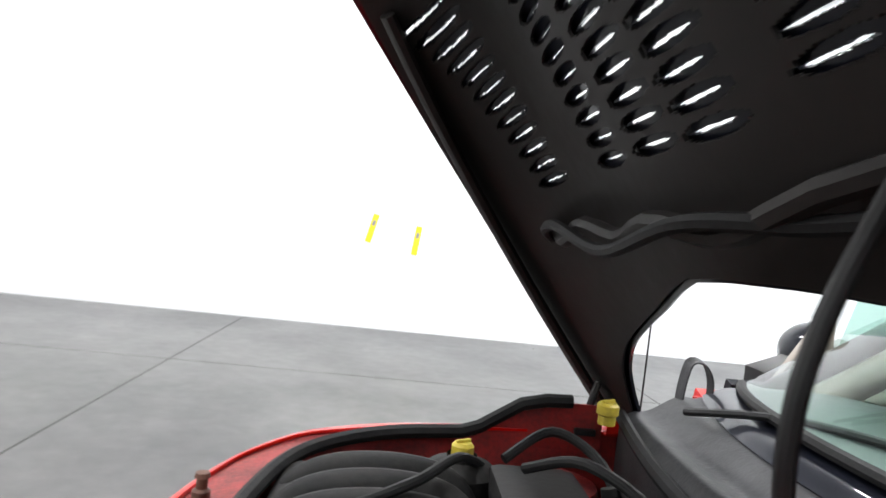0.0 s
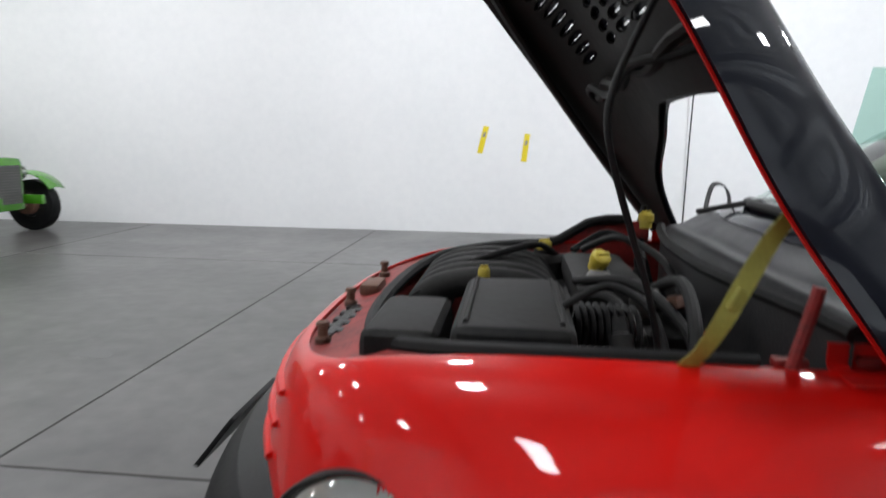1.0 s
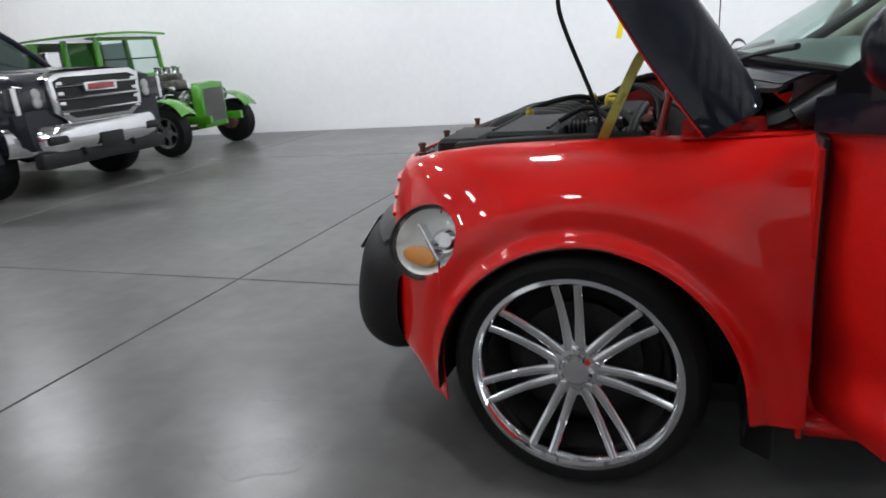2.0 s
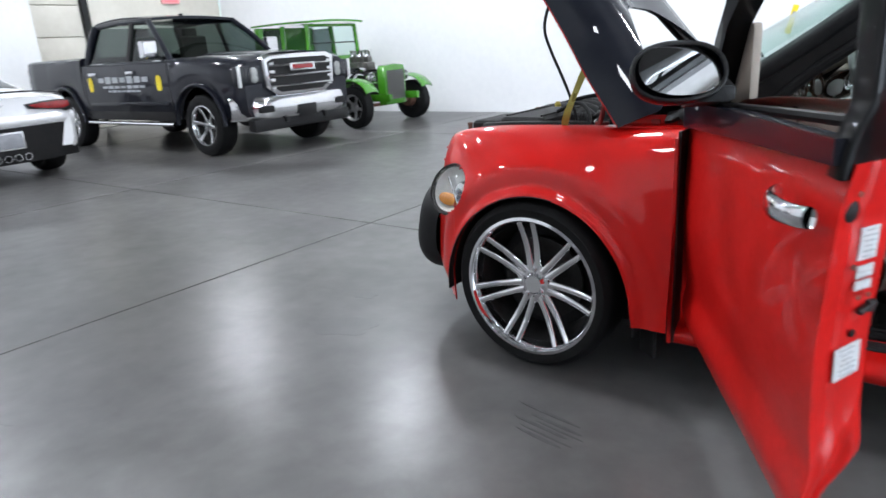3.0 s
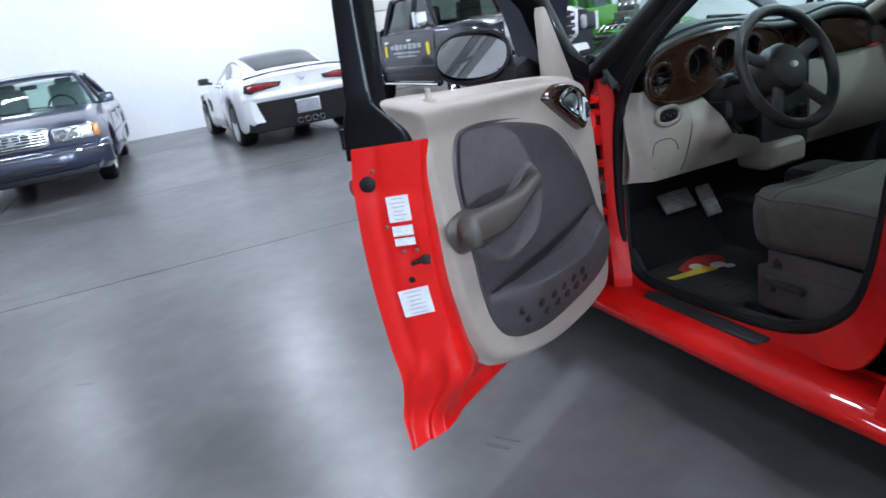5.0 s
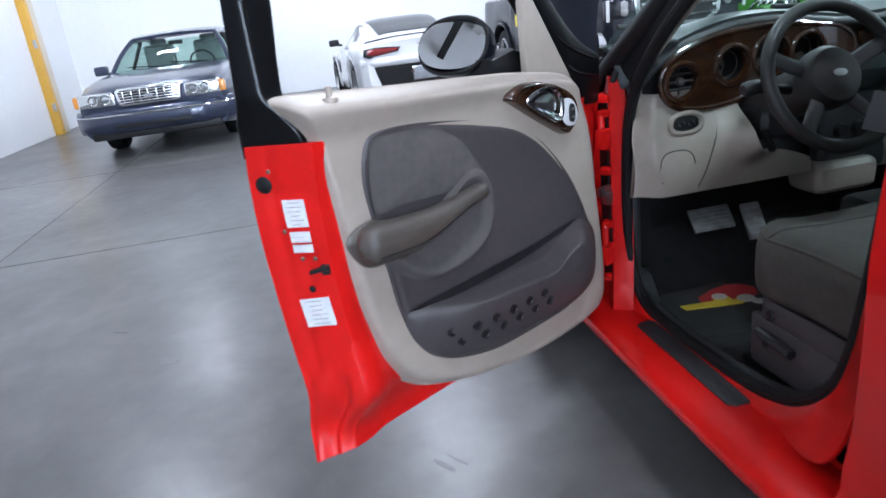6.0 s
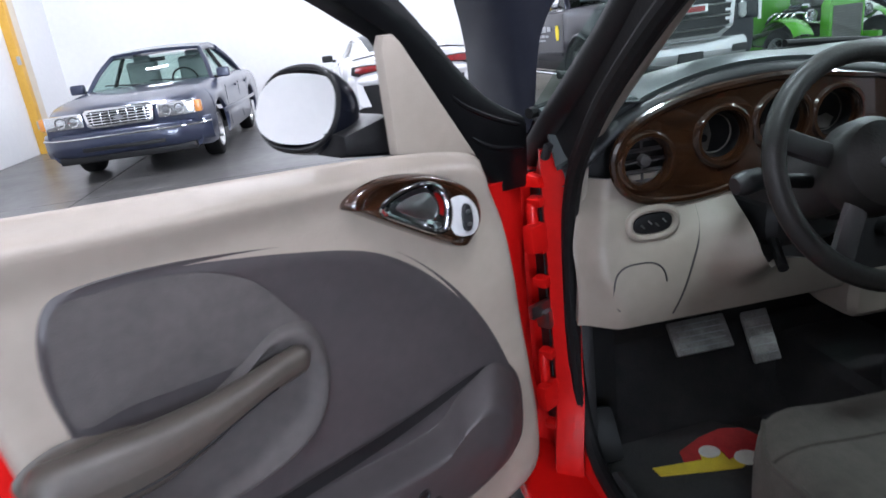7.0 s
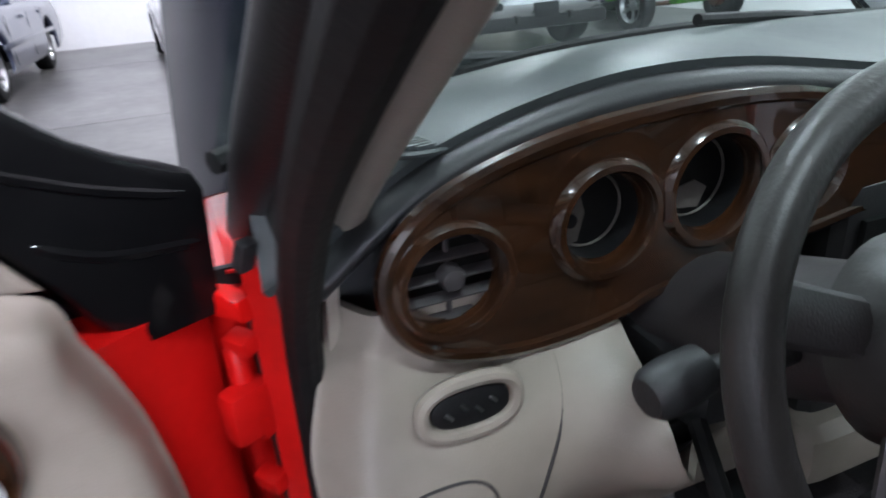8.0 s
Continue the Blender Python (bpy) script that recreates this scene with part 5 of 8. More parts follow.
part("armrest", grid(arm_point, 40, 25), ARM, door, "brown-grey vinyl armrest", sharp=60)
part("arm_seam", tube([arm_point(0.08 + 0.74 * q / 20, 0.93) + Vector((0, 0.0008, 0)) for q in range(21)], 0.0016, 6), SATIN, door, "dark seam along the armrest")
part("armrest_base", bent([(0.875, 0.80), (0.84, 0.735), (0.77, 0.725), (0.69, 0.745), (0.66, 0.79), (0.74, 0.82), (0.82, 0.83)], lambda x, z, r: 0.115 + 0.055 * (1 - smooth(r, 0.6, 1)), 6, 10), ARM, door, sharp=60)

# wooden bezel with lever and window switch
BZ = pose(0.014, 0, -0.004)
BEZEL = [(0.376, 1.020), (0.362, 1.040), (0.320, 1.052), (0.244, 1.045), (0.170, 1.022), (0.112, 0.982), (0.100, 0.932), (0.126, 0.897), (0.158, 0.890), (0.245, 0.938), (0.350, 1.003)]
part("bezel", bent(BEZEL, lambda x, z, r: 0.132 + 0.012 * math.exp(-((r - 0.82) / 0.12) ** 2) - 0.022 * smooth(r, 0.9, 1), 6, 14), WOOD, door, "glossy wood-grain bezel", sharp=60, matrix=BZ)
LEVER = [(0.318, 1.004), (0.285, 1.022), (0.235, 1.026), (0.203, 1.010), (0.190, 0.978), (0.198, 0.946), (0.222, 0.944), (0.272, 0.972)]
part("lever_bowl", bent(LEVER, lambda x, z, r: 0.143 + 0.008 * smooth(r, 0.55, 1.0), 6, 10), CHROME, door, "grey metal bowl behind the lever", sharp=60, matrix=BZ)
part("lever_rim", tube([Vector((p.x, 0.153, p.y)) for p in round_path([(x, z, 0) for x, z in LEVER], 6, True)], 0.0048, 8, closed=True), CHROME, door, "chrome rim of the door lever", matrix=BZ)
part("lever", bent([(0.292, 1.000), (0.262, 1.012), (0.228, 1.010), (0.212, 0.985), (0.222, 0.966), (0.256, 0.976)], lambda x, z, r: 0.151 + 0.006 * (1 - r * r), 6, 8), STEEL, door, "chrome door lever", sharp=60, matrix=BZ)
part("switch_plate", bent([(0.190, 0.982), (0.158, 0.988), (0.133, 0.966), (0.127, 0.934), (0.146, 0.916), (0.184, 0.930)], lambda x, z, r: 0.153 - 0.004 * r * r, 6, 8), SILVER, door, "silver window switch plate", sharp=60, matrix=BZ)
part("switch_key", facing(oval(0.011, 0.024, 24, 2.4, 0.156, 0.950), 0.150, 0.158, 0.003), PLASTIC, door, "black window switch", matrix=BZ)
for k in range(2):
    part("switch_mark", facing(oval(0.005, 0.004, 14, 2.0, 0.156, 0.961 - 0.022 * k), 0.157, 0.1595, 0.001), STEEL, door, matrix=BZ)
part("lock_pin", lathe([(0.0, 0.022), (0.006, 0.020), (0.007, 0.0), (0.016, -0.002), (0.018, -0.01)], 14), BEIGE, door, matrix=pose(0.848, 0.105, 1.098))

# mirror triangle and outside mirror
part("mirror_sail", facing([(0.056, 1.020), (0.140, 1.040), (0.232, 1.058), (0.234, 1.232), (0.226, 1.250), (0.206, 1.250), (0.194, 1.238)], 0.045, 0.068, 0.008), BEIGE, door, "taupe plastic mirror triangle")
part("mirror_bracket", facing([(0.10, 1.03), (0.29, 1.06), (0.29, 1.10), (0.20, 1.12), (0.10, 1.08)], -0.10, 0.0, 0.02), SATIN, door)
MIRR = Matrix.Translation((0.262, -0.152, 1.132)) @ pose(0, 0, 0, 0, -19, 8)


def mirror_shell(u, v):
    a = 2 * math.pi * v
    k = (1 - u**2.2) ** 0.5 if u < 1 else 0.0
    ry = 0.126 * k
    rz = 0.081 * k
    c, s = math.cos(a), math.sin(a)
    return Vector((0.030 - 0.10 * u, ry * math.copysign(abs(c) ** 0.85, c), rz * math.copysign(abs(s) ** 0.85, s) - 0.008 * u))


part("door_mirror", grid(mirror_shell, 16, 41), BLACK, door, "black door mirror with oval glass", matrix=MIRR, sharp=60)
part("mirror_rim", tube([(0.030, 0.120 * math.copysign(abs(math.cos(a)) ** 0.85, math.cos(a)), 0.075 * math.copysign(abs(math.sin(a)) ** 0.85, math.sin(a))) for a in [2 * math.pi * k / 40 for k in range(40)]], 0.0055, 8, closed=True), SATIN, door, matrix=MIRR)
glass_bm = slab(oval(0.113, 0.070, 40, 2.3), 0.004, pose(0.022, 0, 0, 90, 0, 90))
part("mirror_glass", glass_bm, MIRROR, door, "silvered oval mirror glass", sharp=20, matrix=MIRR @ pose(0.006, 0, 0, 0, -8, 8))

# latch end: stickers, latch and holes; outside handle
def end_face(y, z, proud=0.0):
    """A pose on the slanted latch end: local x out of it, y across, z up."""
    return pose(curve_at([(b, a) for a, b in LATCH_EDGE], z) - 0.68 * (y + 0.034) + 0.003 + proud - 0.004 * smooth(0.75 - z, 0.0, 0.2), y, z, 0, 2, 34)


def sticker(y, z, w, h, rows, tilt=0):
    m = end_face(y, z) @ pose(0, 0, 0, tilt, 0, 0)
    part("sticker", box(0.0015, w, h), PAPER, door, "white printed door sticker", matrix=m)
    for k in range(rows):
        part("print_bar", box(0.001, w * random.uniform(0.35, 0.80), h * 0.022), INK, door, matrix=m @ pose(0.0012, random.uniform(-0.004, 0.004), h * 0.40 - k * h * 0.80 / (rows - 1)))


random.seed(11)
sticker(0.046, 0.874, 0.050, 0.060, 6)
sticker(0.046, 0.822, 0.046, 0.024, 3)
sticker(0.046, 0.796, 0.046, 0.018, 2)
sticker(0.040, 0.643, 0.072, 0.068, 6, 6)
part("latch", box(0.014, 0.046, 0.010, (0, 0, 0), 0.004), SATIN, door, "dark door latch slot", matrix=end_face(0.066, 0.746) @ pose(0, 0, 0, 16, 0, 0))
part("latch_mouth", box(0.012, 0.020, 0.024, (0, 0, 0), 0.005), IRON, door, matrix=end_face(0.076, 0.746, -0.003))
part("plug", lathe([(0.0, 0.004), (0.015, 0.003), (0.019, 0.0)], 18), RUBBER, door, "black rubber plug", matrix=end_face(-0.002, 0.938) @ pose(0, 0, 0, 0, 90, 0))
part("plug", lathe([(0.0, 0.003), (0.006, 0.002), (0.008, 0.0)], 14), RUBBER, door, matrix=end_face(0.042, 0.700) @ pose(0, 0, 0, 0, 90, 0))
for y, z in ((0.040, 0.772), (0.064, 0.772), (0.018, 0.835), (0.012, 0.965)):
    part("screw", lathe([(0.0, 0.003), (0.004, 0.002), (0.0055, 0.0)], 10), RUST, door, matrix=end_face(y, z) @ pose(0, 0, 0, 0, 90, 0))
h = part("door_handle", grid(lambda u, v: Vector((0.80 + 0.16 * u, -0.062 - 0.030 * math.sin(math.pi * u) ** 0.6 + 0.012 * math.cos(2 * math.pi * v), 0.925 + (0.026 - 0.006 * u) * math.sin(2 * math.pi * v))), 18, 17), CHROME, door, "chrome outside door handle", sharp=60)
# hinge gap
for z in (0.45, 0.82):
    part("door_hinge", box(0.05, 0.030, 0.06, (-0.082, 0.062, z), 0.008), RED_DULL, door)
part("check_strap", box(0.07, 0.014, 0.03, (-0.085, 0.060, 0.66), 0.004), STEEL, door)

# ---- cabin of the red car ----
# hinge pillar between the wing and the cabin seal: a painted strip beside the seal, then a recess with the hinges
PILLAR = [(0.672, -0.628), (0.662, -0.645), (0.648, -0.664), (0.636, -0.678), (0.622, -0.676), (0.600, -0.668), (0.575, -0.672), (0.548, -0.70), (0.540, -0.79), (0.538, -0.822)]


def pillar_point(u, v):
    k = u * (len(PILLAR) - 1)
    i = min(int(k), len(PILLAR) - 2)
    (xa, ya), (xb, yb) = PILLAR[i], PILLAR[i + 1]
    z = 0.22 + (0.78 - 0.080 * smooth(u, 0.45, 0.75)) * v
    flare = smooth(0.46 - z, 0.0, 0.16)
    return Vector((xa + (xb - xa) * (k - i) + 0.05 * flare * (1 - smooth(u, 0.45, 0.75)), ya + (yb - ya) * (k - i) - 0.03 * flare * (1 - smooth(u, 0.45, 0.75)) + 0.014 * smooth(u, 0.7, 1.0), z))


part("hinge_pillar", thick(grid(pillar_point, 37, 30), 0.012), RED_DULL, car, "red painted hinge pillar", sharp=50)
# Black strip on the red pillar stands for the shade between the hinges.
part("pillar_recess", thick(grid(lambda u, v: Vector((0.618 - 0.058 * u, -0.680 - 0.002 * u, 0.34 + 0.58 * v)), 4, 12), 0.004), SATIN, car, "black strip for the shade beside the door hinges")
for z, d in ((0.37, 0.020), (0.47, 0.034), (0.55, 0.022), (0.635, 0.044), (0.72, 0.024), (0.80, 0.030), (0.895, 0.020)):
    part("pillar_clip", box(0.034, 0.024, d, (0, 0, 0), 0.006), RED_DULL if z != 0.635 else STEEL, car, matrix=pose(0.628, -0.690, z, 12, 0, 37))
for z in (0.50, 0.84):
    part("hinge_leaf", lathe([(0.0, 0.05), (0.010, 0.05), (0.012, 0.046), (0.012, -0.046), (0.010, -0.05), (0.0, -0.05)], 14), RED_DULL, car, matrix=pose(0.622, -0.698, z))
part("wing_bracket", slab([(-0.035, 0.0), (0.030, 0.0), (0.026, 0.022), (0.0, 0.028), (-0.03, 0.024)], 0.020, pose(0.615, -0.690, 0.925, 90, 0, 40), 0.005), RED, car, "red painted bracket at the wing's rear corner")
part("wing_plug", box(0.014, 0.018, 0.034, (0, 0, 0), 0.005), PLASTIC, car, "grey plastic plug on the pillar", matrix=pose(0.665, -0.672, 1.000, 0, 25, 30))
part("hinge_pillar", thick(grid(lambda u, v: Vector((0.545 + 0.15 * u, 0.815 - 0.115 * u, 0.22 + 0.78 * v)), 6, 10), 0.02), RED_DULL, car)
# Black sheet behind the wing's edge, added as the shade of the door gap.
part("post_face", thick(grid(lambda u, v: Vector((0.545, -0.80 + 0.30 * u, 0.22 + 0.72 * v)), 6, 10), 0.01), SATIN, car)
SEAL = [(0.660, 0.60), (0.655, 0.47), (0.675, 0.375), (0.745, 0.312), (0.86, 0.298), (1.05, 0.300), (1.22, 0.310), (1.34, 0.332), (1.43, 0.374), (1.505, 0.450), (1.545, 0.56), (1.567, 0.70), (1.585, 0.85), (1.603, 1.0), (1.62, 1.25), (1.58, 1.43), (1.38, 1.42), (1.20, 1.330), (1.08, 1.250), (1.00, 1.198), (0.90, 1.128), (0.815, 1.058), (0.735, 0.972), (0.688, 0.88), (0.668, 0.76)]
seal_loop = round_path([(x, -0.628 - 0.012 * smooth(z, 0.36, 0.60) * (1 - smooth(x, 0.9, 1.2)) + 0.05 * smooth(z, 1.24, 1.5), z) for x, z in SEAL], 8, True)
part("door_seal", tube(seal_loop, 0.017, 10, closed=True), RUBBER, car, "dark rubber door seal")
lower_seal = [p for p in seal_loop[160:] + seal_loop[:160] if p.x > 0.76 and p.z < 0.93]
part("seal_trim", tube([p + Vector((0, 0.024, 0)) for p in lower_seal], 0.016, 8), CARPET, car)
def jamb_point(u, v):
    """Painted return from the seal out to the sill and to the rear door's edge."""
    p = seal_loop[16 + int(round(u * 88))]
    back = smooth(p.z, 0.36, 0.56) * smooth(p.x, 1.2, 1.4)
    low = Vector((p.x, -0.648, 0.278))
    side = Vector((max(p.x + 0.080, 1.664), -0.722, p.z))
    mid = Vector((p.x + 0.045, -0.700, 0.30))
    out = low.lerp(mid, smooth(p.x, 1.38, 1.50)).lerp(side, back)
    return p.lerp(out, v) + Vector((0.010, -0.006, -0.010)) * math.sin(math.pi * v) * (1 - back)


part("jamb", thick(grid(jamb_point, 89, 8), 0.006), RED_DULL, car, "red painted door jamb", sharp=50)

# floor, tunnel and side trim
part("cabin_floor", box(2.2, 1.26, 0.03, (1.55, 0, 0.228)), CARPET, car, "dark cabin carpet")
toe = grid(lambda u, v: Vector((0.66 - 0.26 * math.sin(v * math.pi / 2), (u * 2 - 1) * 0.66, 0.228 + 0.52 * (1 - math.cos(v * math.pi / 2)))), 8, 14)
part("toe_board", thick(toe, 0.02), CARPET, car)
part("bulkhead", box(0.03, 1.20, 0.50, (0.42, 0, 0.70)), SATIN, car)
part("kick_panel", box(0.24, 0.03, 0.46, (0.53, -0.605, 0.45), 0.01), DARKDASH, car)
part("side_trim", box(0.30, 0.03, 0.46, (0.56, 0.655, 0.45), 0.01), DARKDASH, car)
part("foot_rest", box(0.10, 0.09, 0.13, (0, 0, 0), 0.02), DARKDASH, car, matrix=pose(0.60, -0.58, 0.29, 0, -35, 0))
part("tunnel", box(1.3, 0.24, 0.22, (1.15, 0.06, 0.32), 0.05, 3), CARPET, car)
part("console", box(0.62, 0.20, 0.16, (1.12, 0.06, 0.50), 0.04, 3), DARKDASH, car, "dark centre console")

# floor mat with a coloured print
mat_m = pose(0.88, -0.40, 0.244, 0, 0, 0)
mat_bm = slab([(-0.27, -0.21), (0.24, -0.22), (0.27, -0.10), (0.27, 0.18), (0.20, 0.22), (-0.20, 0.22), (-0.29, 0.12)], 0.012, None, 0.005)
fm = part("floor_mat", mat_bm, MAT_RUBBER, car, "black floor mat with a red and yellow print", matrix=mat_m)
for k in range(9):
    part("mat_rib", tube([(0.02 + k * 0.025, -0.17, 0.0125), (0.02 + k * 0.025, 0.17, 0.0125)], 0.004, 6), MAT_RUBBER, fm)
PRINT_RED = surf("red_print", (0.42, 0.020, 0.020), (0.30, 0.016, 0.016), 30.0, (0.7, 0.9))
PRINT_YEL = surf("yellow_print", (0.70, 0.52, 0.03), (0.55, 0.40, 0.03), 30.0, (0.7, 0.9))
PRINT_WHT = surf("cream_print", (0.62, 0.60, 0.54), (0.50, 0.48, 0.43), 30.0, (0.7, 0.9))
part("red_print", slab([(-0.20, -0.01), (-0.235, 0.06), (-0.25, 0.12), (-0.235, 0.17), (-0.19, 0.19), (-0.145, 0.17), (-0.135, 0.09), (-0.14, 0.0), (-0.16, -0.02)], 0.004, pose(0, 0, 0.0105)), PRINT_RED, fm, "red printed patch")
part("yellow_print", slab([(-0.165, -0.095), (-0.155, 0.02), (-0.185, 0.03), (-0.18, 0.075), (-0.135, 0.075), (-0.155, 0.13), (-0.13, 0.14), (-0.105, 0.085), (-0.115, 0.02), (-0.135, -0.09)], 0.003, pose(0, 0, 0.0135)), PRINT_YEL, fm, "yellow printed wedge")
for x, y, r in ((-0.175, 0.05, 0.022), (-0.13, 0.115, 0.026), (-0.095, 0.135, 0.018)):
    part("cream_print", slab(oval(r, r * 1.1, 18), 0.002, pose(x, y, 0.0158)), PRINT_WHT, fm)

# pedals
PEDAL = surf("worn_pedal_metal", (0.40, 0.39, 0.37), (0.22, 0.21, 0.20), 30.0, (0.35, 0.55), metal=0.3)
for y, w, z, h, tilt in ((-0.280, 0.150, 0.470, 0.085, 40), (-0.118, 0.072, 0.435, 0.130, 32)):
    ped = part("pedal", box(0.012, w, h, (0, 0, 0), 0.005), PEDAL, car, "worn metal pedal plate", matrix=pose(0.545, y, z, 0, -tilt, 0))
    for k in range(5):
        part("grip_bar", box(0.002, w * 0.82, 0.003, (0.0066, 0, (k - 2) * h * 0.17), 0.0005), STEEL, ped)
    part("pedal_arm", tube([(-0.005, 0, 0), (-0.06, 0, 0.09), (-0.07, 0, 0.25)], 0.010, 8), SATIN, ped)


# dashboard
def brow(y):
    """Height of the upper edge of the dark padded lip."""
    keys = [(-0.66, 0.955), (-0.615, 0.985), (-0.575, 1.026), (-0.535, 1.054), (-0.50, 1.069), (-0.45, 1.087), (-0.395, 1.101), (-0.31, 1.113), (-0.235, 1.113), (-0.15, 1.104), (-0.05, 1.088), (0.02, 1.078), (0.15, 1.078), (0.30, 1.098), (0.45, 1.085), (0.60, 1.01), (0.66, 0.96)]
    return sum(curve_at(keys, y + d) for d in (-0.045, -0.03, -0.015, 0.0, 0.015, 0.03, 0.045)) / 7


def wood_top(y):
    """Height of the upper edge of the wooden panel."""
    return brow(y) - curve_at([(-0.66, 0.030), (-0.56, 0.026), (-0.49, 0.022), (-0.31, 0.028), (-0.16, 0.024), (0.2, 0.03)], y)


def dash_top(u, v):
    y = (u * 2 - 1) * 0.66
    xb = 0.735 - 0.05 * (y / 0.66) ** 2
    x0 = 0.405 + 0.19 * (y / 0.68) ** 2
    z0 = 1.088 - 0.03 * (y / 0.66) ** 2
    zb = brow(y)
    s = smooth(v, 0.05, 1.0)
    return Vector((x0 + (xb - x0) * v, y, z0 + (zb - z0) * s + 0.016 * math.sin(math.pi * v)))


def lip_point(u, v):
    """Padded lip: rolls from the dash top over towards the cabin and back under, above the wood."""
    y = (u * 2 - 1) * 0.655
    a = v * math.pi * 1.15
    xb = 0.735 - 0.05 * (y / 0.66) ** 2
    zt, zw = brow(y), wood_top(y)
    return Vector((xb - 0.004 + 0.030 * math.sin(min(a, math.pi * 0.92)) ** 0.8, y, zt + 0.004 - (zt - zw + 0.008) * 0.5 * (1 - math.cos(a))))


part("dash_top", thick(grid(dash_top, 90, 24), -0.012), DASHTOP, car, "grey-green dashboard top", sharp=60)
part("dash_brow", grid(lip_point, 420, 16), DARKDASH, car, "dark padded dashboard lip", sharp=60)
part("dash_core", thick(grid(lambda u, v: Vector((0.660, (u * 2 - 1) * 0.62, 0.66 + (brow((u * 2 - 1) * 0.62) - 0.68) * v)), 60, 6), 0.01), DARKDASH, car)
KNEE = [(0.655, -0.10), (0.70, -0.12), (0.735, -0.20), (0.768, -0.325), (0.80, -0.345), (0.85, -0.338), (0.935, -0.335)]


def lower_dash(u, v):
    z = 0.655 + (0.940 - 0.655) * v
    left = -0.652 + 0.045 * smooth(z, 0.80, 0.94)
    y = left + (curve_at(KNEE, z) - left) * u
    bow = 0.052 * math.sin(math.pi * min(1, 0.15 + v)) ** 0.8 + 0.025 * (1 - v)
    side = 0.05 * (1 - smooth(u, 0.0, 0.14))
    dim = math.exp(-(((y + 0.512) / 0.058) ** 4 + ((z - 0.857) / 0.036) ** 4))
    nose = 0.085 * math.exp(-((y + 0.335) / 0.060) ** 2 - ((z - 0.792) / 0.055) ** 2)
    return Vector((0.715 + bow - side - 0.010 * dim + nose, y, z))


def on_knee(y, z):
    """The place of the knee panel's skin at a height and width."""
    left = -0.652 + 0.045 * smooth(z, 0.80, 0.94)
    return lower_dash((y - left) / (curve_at(KNEE, z) - left), (z - 0.655) / 0.285)


part("knee_panel", thick(grid(lower_dash, 72, 56), -0.01), BEIGE, car, "taupe lower dashboard panel", sharp=60)
SEAM = [(-0.478, 0.668), (-0.462, 0.71), (-0.440, 0.775), (-0.418, 0.835), (-0.413, 0.87), (-0.412, 0.905)]
part("panel_joint", tube([on_knee(p.x, p.y) + Vector((0.0098, 0, 0)) for p in round_path([(y, z, 0) for y, z in SEAM], 5)], 0.0024, 6), GREY, car, "dark joint in the knee panel")
cover_line = [(-0.548 + 0.053 * math.copysign(abs(math.cos(a)) ** 0.7, math.cos(a)), 0.736 + 0.050 * math.copysign(abs(math.sin(a)) ** 0.7, math.sin(a))) for a in [math.pi * (0.02 + k / 40 * 1.25) for k in range(41)]]
part("fuse_cover_joint", tube([on_knee(y, z) + Vector((0.0098, 0, 0)) for y, z in cover_line], 0.0020, 6), GREY, car, "joint of the fuse cover")
part("dash_end", thick(grid(lambda u, v: Vector((0.58 + 0.11 * u, -0.640 + 0.03 * v, 0.64 + 0.33 * v)), 8, 8), 0.012), BEIGE, car)
part("light_switch", slab(oval(0.039, 0.020, 30, 2.6), 0.010, pose(0.768, -0.512, 0.857, 90, 0, 90), 0.004), SATIN, car, "black oval light switch")
part("switch_bezel", tube([(0.7745, -0.512 + 0.047 * math.copysign(abs(math.cos(a)) ** 0.8, math.cos(a)), 0.857 + 0.028 * math.copysign(abs(math.sin(a)) ** 0.8, math.sin(a))) for a in [2 * math.pi * k / 40 for k in range(40)]], 0.0075, 8, closed=True), BEIGE, car, "raised taupe rim round the light switch")
for k in range(4):
    part("switch_mark", box(0.002, 0.003, 0.011, (0, 0, 0), 0.001), STEEL, car, matrix=pose(0.7785, -0.534 + k * 0.0145, 0.857 + 0.006 * (k % 2) - 0.003, 40, 0, 0))

# passenger side: wing antenna, loose hinge cover and door mirror
part("antenna", tube([(0.372, 0.735, 0.93), (0.376, 0.735, 1.25), (0.384, 0.735, 1.62)], 0.0024, 8), SATIN, car, "thin black wing antenna")
part("antenna_base", lathe([(0.0, 0.03), (0.006, 0.028), (0.011, 0.008), (0.020, 0.0), (0.020, -0.03)], 16), RUBBER, car, matrix=pose(0.372, 0.735, 0.93))
loop = round_path([(0.400, 0.60, 0.985), (0.402, 0.60, 1.06), (0.425, 0.605, 1.118), (0.462, 0.61, 1.122), (0.476, 0.61, 1.075), (0.462, 0.605, 0.985)], 8)


def hinge_band(u, v):
    k = u * (len(loop) - 1)
    i = min(int(k), len(loop) - 2)
    p = loop[i].lerp(loop[i + 1], k - i)
    return p + Vector((0.005 * math.sin(9 * u), -0.022 + (0.030 + 0.014 * math.sin(3 * u + 0.6)) * v, 0.004 * math.sin(7 * u + 4 * v)))


